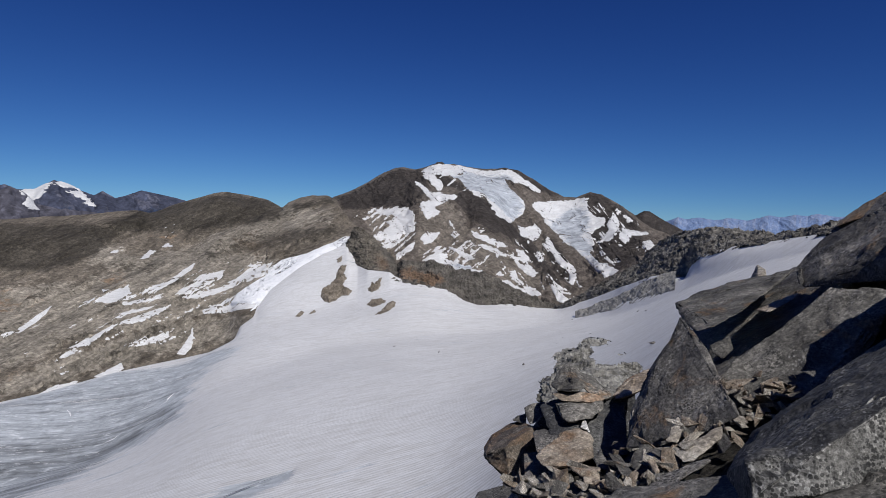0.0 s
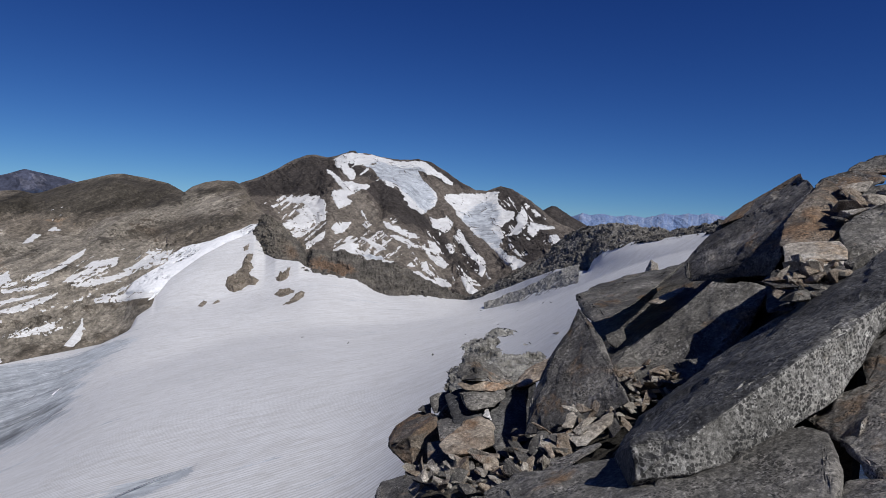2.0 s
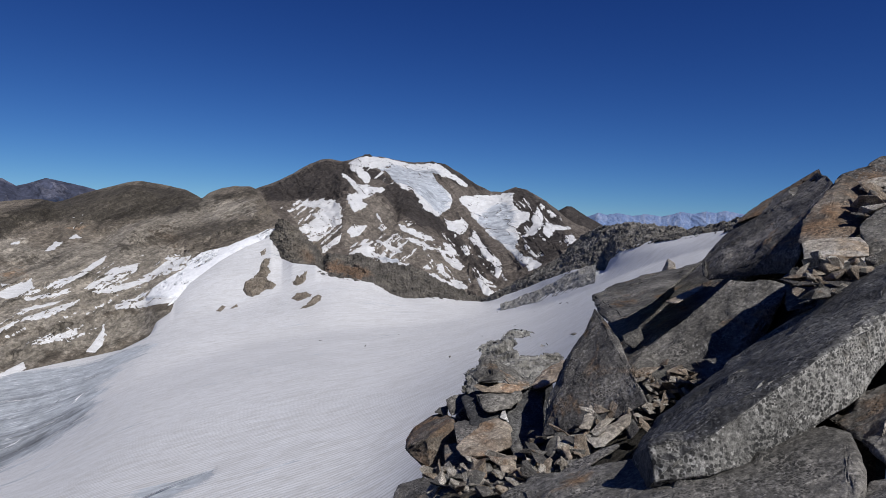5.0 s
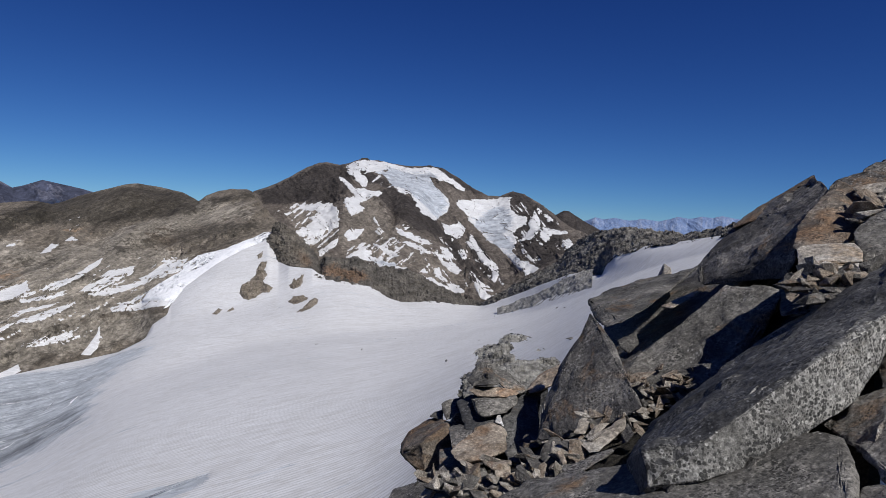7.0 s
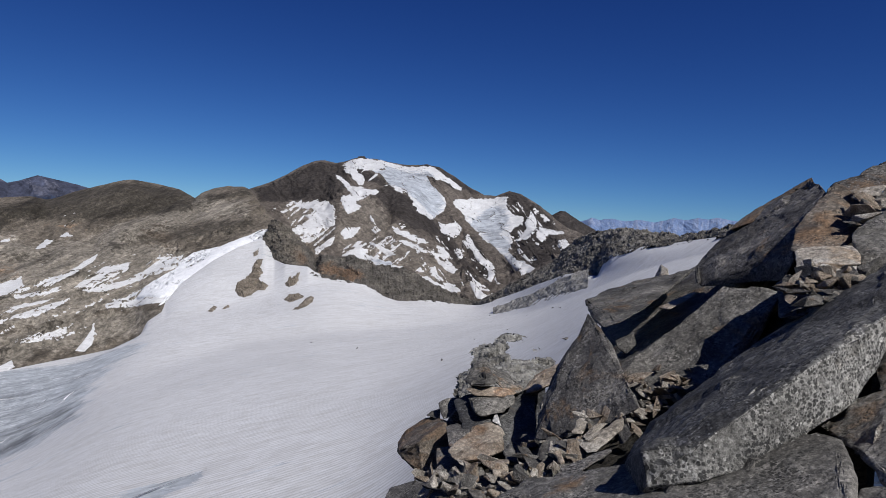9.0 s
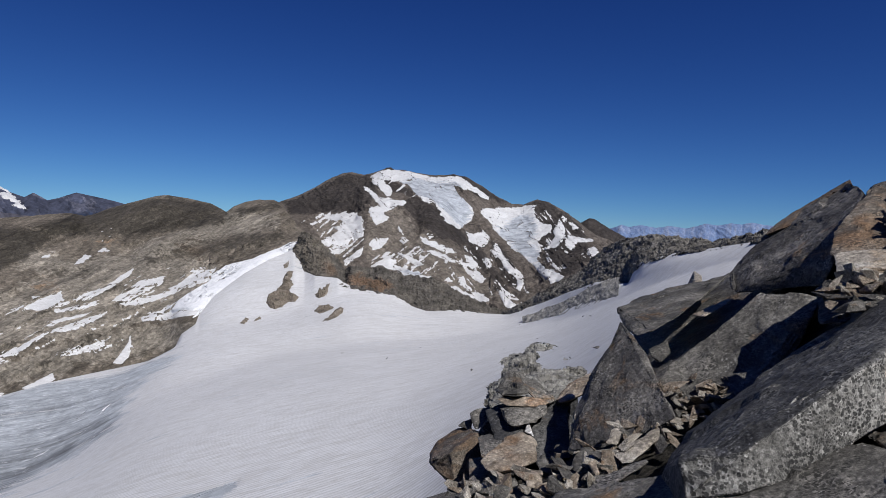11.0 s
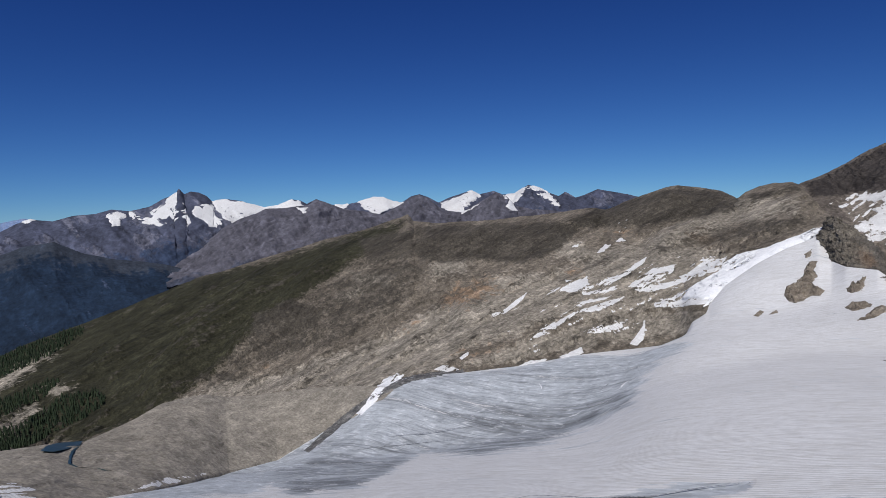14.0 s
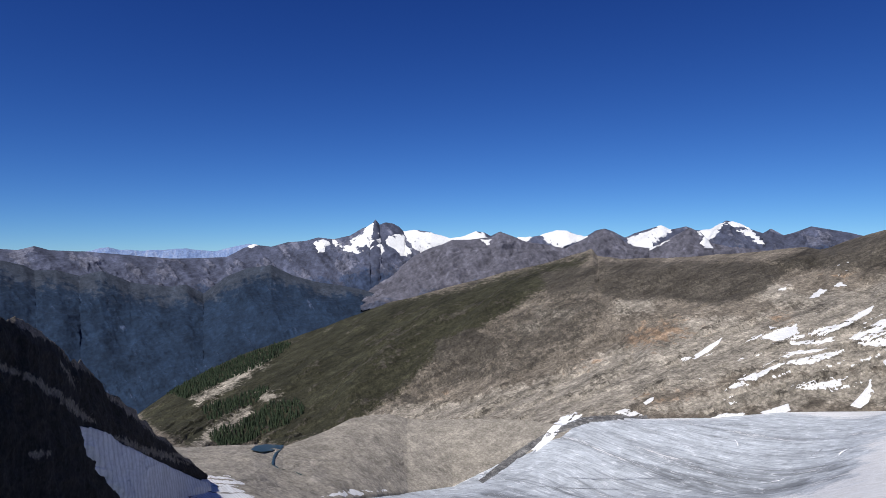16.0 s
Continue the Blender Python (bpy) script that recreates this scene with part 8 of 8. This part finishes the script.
# ---- rocks on the ice ----
OUTCROPS = [
    [(9.18, -4.96), (9.53, -5.44), (9.7, -6.16), (10.14, -6.64), (10.85, -7.14), (11.03, -7.72), (10.84, -8.1), (10.26, -8.32), (9.69, -8.15), (9.16, -7.66), (8.51, -7.64), (8.21, -7.21), (8.73, -7.08), (9.08, -6.62), (8.65, -6.13), (8.96, -5.67), (8.75, -4.95)],
    [(9.62, -4.44), (9.1, -3.96), (9.18, -4.53), (9.53, -4.72)],
    [(6.8, -7.02), (6.18, -6.54), (5.52, -6.01), (5.64, -6.75), (5.76, -7.12), (6.38, -7.38), (6.67, -7.25)],
    [(6.83, -8.46), (6.37, -7.98), (5.5, -7.94), (5.05, -8.19), (5.74, -8.55), (6.36, -8.76)],
    [(6.02, -9.39), (5.32, -8.85), (5, -8.37), (4.52, -8.12), (4.15, -8.28), (4.27, -8.65), (4.91, -9.05), (5.52, -9.36)],
    [(13.26, -9.48), (12.75, -8.98), (12.43, -9.16), (12.85, -9.56)],
    [(12.11, -9.34), (11.56, -8.89), (11.43, -9.17)],
]
for k, polygon in enumerate(OUTCROPS):
    outcrop((ice, hill), polygon, CRAG_ROCK, "brown broken rock outcrop standing out of the snow", 5.0 if k in (0, 2) else 2.5, 11.0 if k == 0 else 7.0, 300 + k)

# floats before the snow; its outline is cut to fit the camera's view
ISLE_FOOT = [(-8.09, 34, -8.19), (-9.99, 29, -7.52), (-12.64, 27, -7.06), (-16.78, 27, -6.91), (-20.82, 27, -6.71)]
ISLE_CREST = [(-8.08, 36, -8.56), (-8.49, 36, -8.35), (-9.48, 37, -8.46), (-9.98, 40, -7.99), (-10.2, 42, -7.61), (-10.81, 43, -7.56), (-12.36, 44, -7.39), (-13.01, 46, -7.26), (-13.77, 47, -7.11), (-14.65, 47, -7.2), (-15.59, 46, -7.34), (-15.98, 44, -7.49), (-16.64, 42, -7.7), (-17.84, 40, -7.63), (-19.12, 38, -7.37), (-20.63, 36, -7.04)]
ISLE_SHAPE = [
    [(-8.68, -16.3), (-9.7, -15.46), (-9.21, -15.09), (-10.34, -14.34), (-10.82, -13.31), (-10.06, -12.84), (-10.88, -12.29), (-12.17, -11.92), (-12.92, -11.22), (-13.68, -10.72), (-14.72, -10.76), (-15.5, -11.01), (-14.8, -11.46), (-13.72, -11.63), (-14, -12.12), (-13.5, -12.45), (-14.3, -12.91), (-15.6, -13.02), (-16.61, -12.6), (-17.89, -12.61), (-18.23, -13.23), (-17.3, -14.05), (-16.57, -14.84), (-16, -15.87), (-15.82, -17.35), (-12.19, -18.09), (-9.26, -17.36)],
    [(-15.71, -12.11), (-16.82, -11.68), (-16.64, -12.05), (-16.03, -12.34)],
    [(-16.85, -12.23), (-17.5, -11.83), (-17.71, -12.07), (-17.11, -12.36)],
]
isle = Slope([ISLE_FOOT, ISLE_CREST], [0, 1], 420, 300, 0.5, 6.0, seed=131, back=6, gain=0.45, keep_crest=1.0, blocks=((1.1, 0.22), (0.4, 0.1)))
edge = isle.inside(ISLE_SHAPE, None) + 0.35 * fbm(isle.p.reshape(-1, 3) / (1.4, 1.4, 0.5), 5, 132, 0.62).reshape(isle.bb.shape)
keep = edge > 0
me, used = grid_mesh("rock_outcrop", isle.p, keep[:-1, :-1] & keep[1:, :-1] & keep[1:, 1:] & keep[:-1, 1:])
lay_uv(me, isle.uv[: isle.p.shape[0]], used)
tagged(link("rock_outcrop", me, ISLE_ROCK), "pale broken rock outcrop below the ridge, shaped to fit the camera's view", "rock outcrop")

BAND_FOOT = [(-12.25, 695.4, -111.4), (-14.3, 648.7, -97.3), (-15.82, 603.5, -85.8), (-17.82, 545.3, -70.8), (-19.29, 515, -60.5), (-20.75, 481.1, -51.4)]
BAND_CREST = [(-12.25, 715.4, -106.8), (-14.28, 699.8, -92.9), (-15.79, 660.5, -79.8), (-17.77, 622, -62.6), (-19.24, 596.4, -51), (-20.68, 582.2, -44.9)]
s = Slope([BAND_FOOT, BAND_CREST], [0, 1], 300, 40, 1.6, 10, seed=141, back=10, crest_jag=2.0)
tagged(s.mesh("medial_moraine", BAND_RUBBLE), "narrow band of grey rubble lying on the glacier", "moraine", kind="structure")

ICE_EDGE = [
    [(53.08, -20.76), (50.84, -19.1), (48.32, -17.45), (46.63, -16.42), (44.98, -15.63), (42.92, -15.04), (40.32, -14.8), (38.23, -14.7), (38.24, -15), (40.34, -15.2), (42.94, -15.58), (44.91, -16.27), (46.45, -17.01), (48.09, -18), (50.63, -19.68), (52.72, -21)],
]
EDGE_SNOW = [
    [(48.25, -18.08), (47.31, -17.08), (46.52, -16.18), (45.58, -15.29), (44.34, -14.75), (43.79, -15.08), (44.68, -15.7), (45.73, -16.49), (46.98, -17.59), (47.81, -18.26)],
]
outcrop((ice, knoll, hill), ICE_EDGE[0], BAND_DIRT_SHADE, "gravelly ice cliff at the glacier's edge, its shadow put into the colour", 1.2, 5.0, 330)
for k, polygon in enumerate(EDGE_SNOW):
    outcrop((ice, knoll, hill), polygon, CLEAN_SNOW, "bright bank of snow along the glacier's edge", 1.3, 9.0, 340 + k)

# single stones that have rolled onto the ice
r = random.Random(9)
for bearing, dist, height in [(6.27, 681.1, -140), (4.25, 616.5, -132.1), (0.15, 533.3, -118.9), (-2.94, 599.2, -122.2), (-5.78, 675.5, -126.6), (-7.73, 374.1, -88.4), (-10.69, 444.3, -89.3), (-11.19, 487.6, -93), (-12, 686.6, -110.9), (-13.61, 446.3, -81.1), (-15.35, 534.7, -84.2), (-17.61, 488.3, -69.4), (-18.36, 439.5, -61.5), (-19.1, 222.6, -41.1), (-20.03, 187, -35.9)]:
    ob = new("stone", r.choice(STONES["boulder_rock"]))
    q = radians(bearing)
    ob.matrix_world = pose(-dist * math.sin(q), dist * math.cos(q), height, r.gauss(0, 20), r.gauss(0, 20), r.uniform(0, 360)) @ Matrix.Scale(r.uniform(2.0, 5.0), 4)
    tagged(ob, "single dark stone lying on the glacier", "stone", "stones on the glacier")
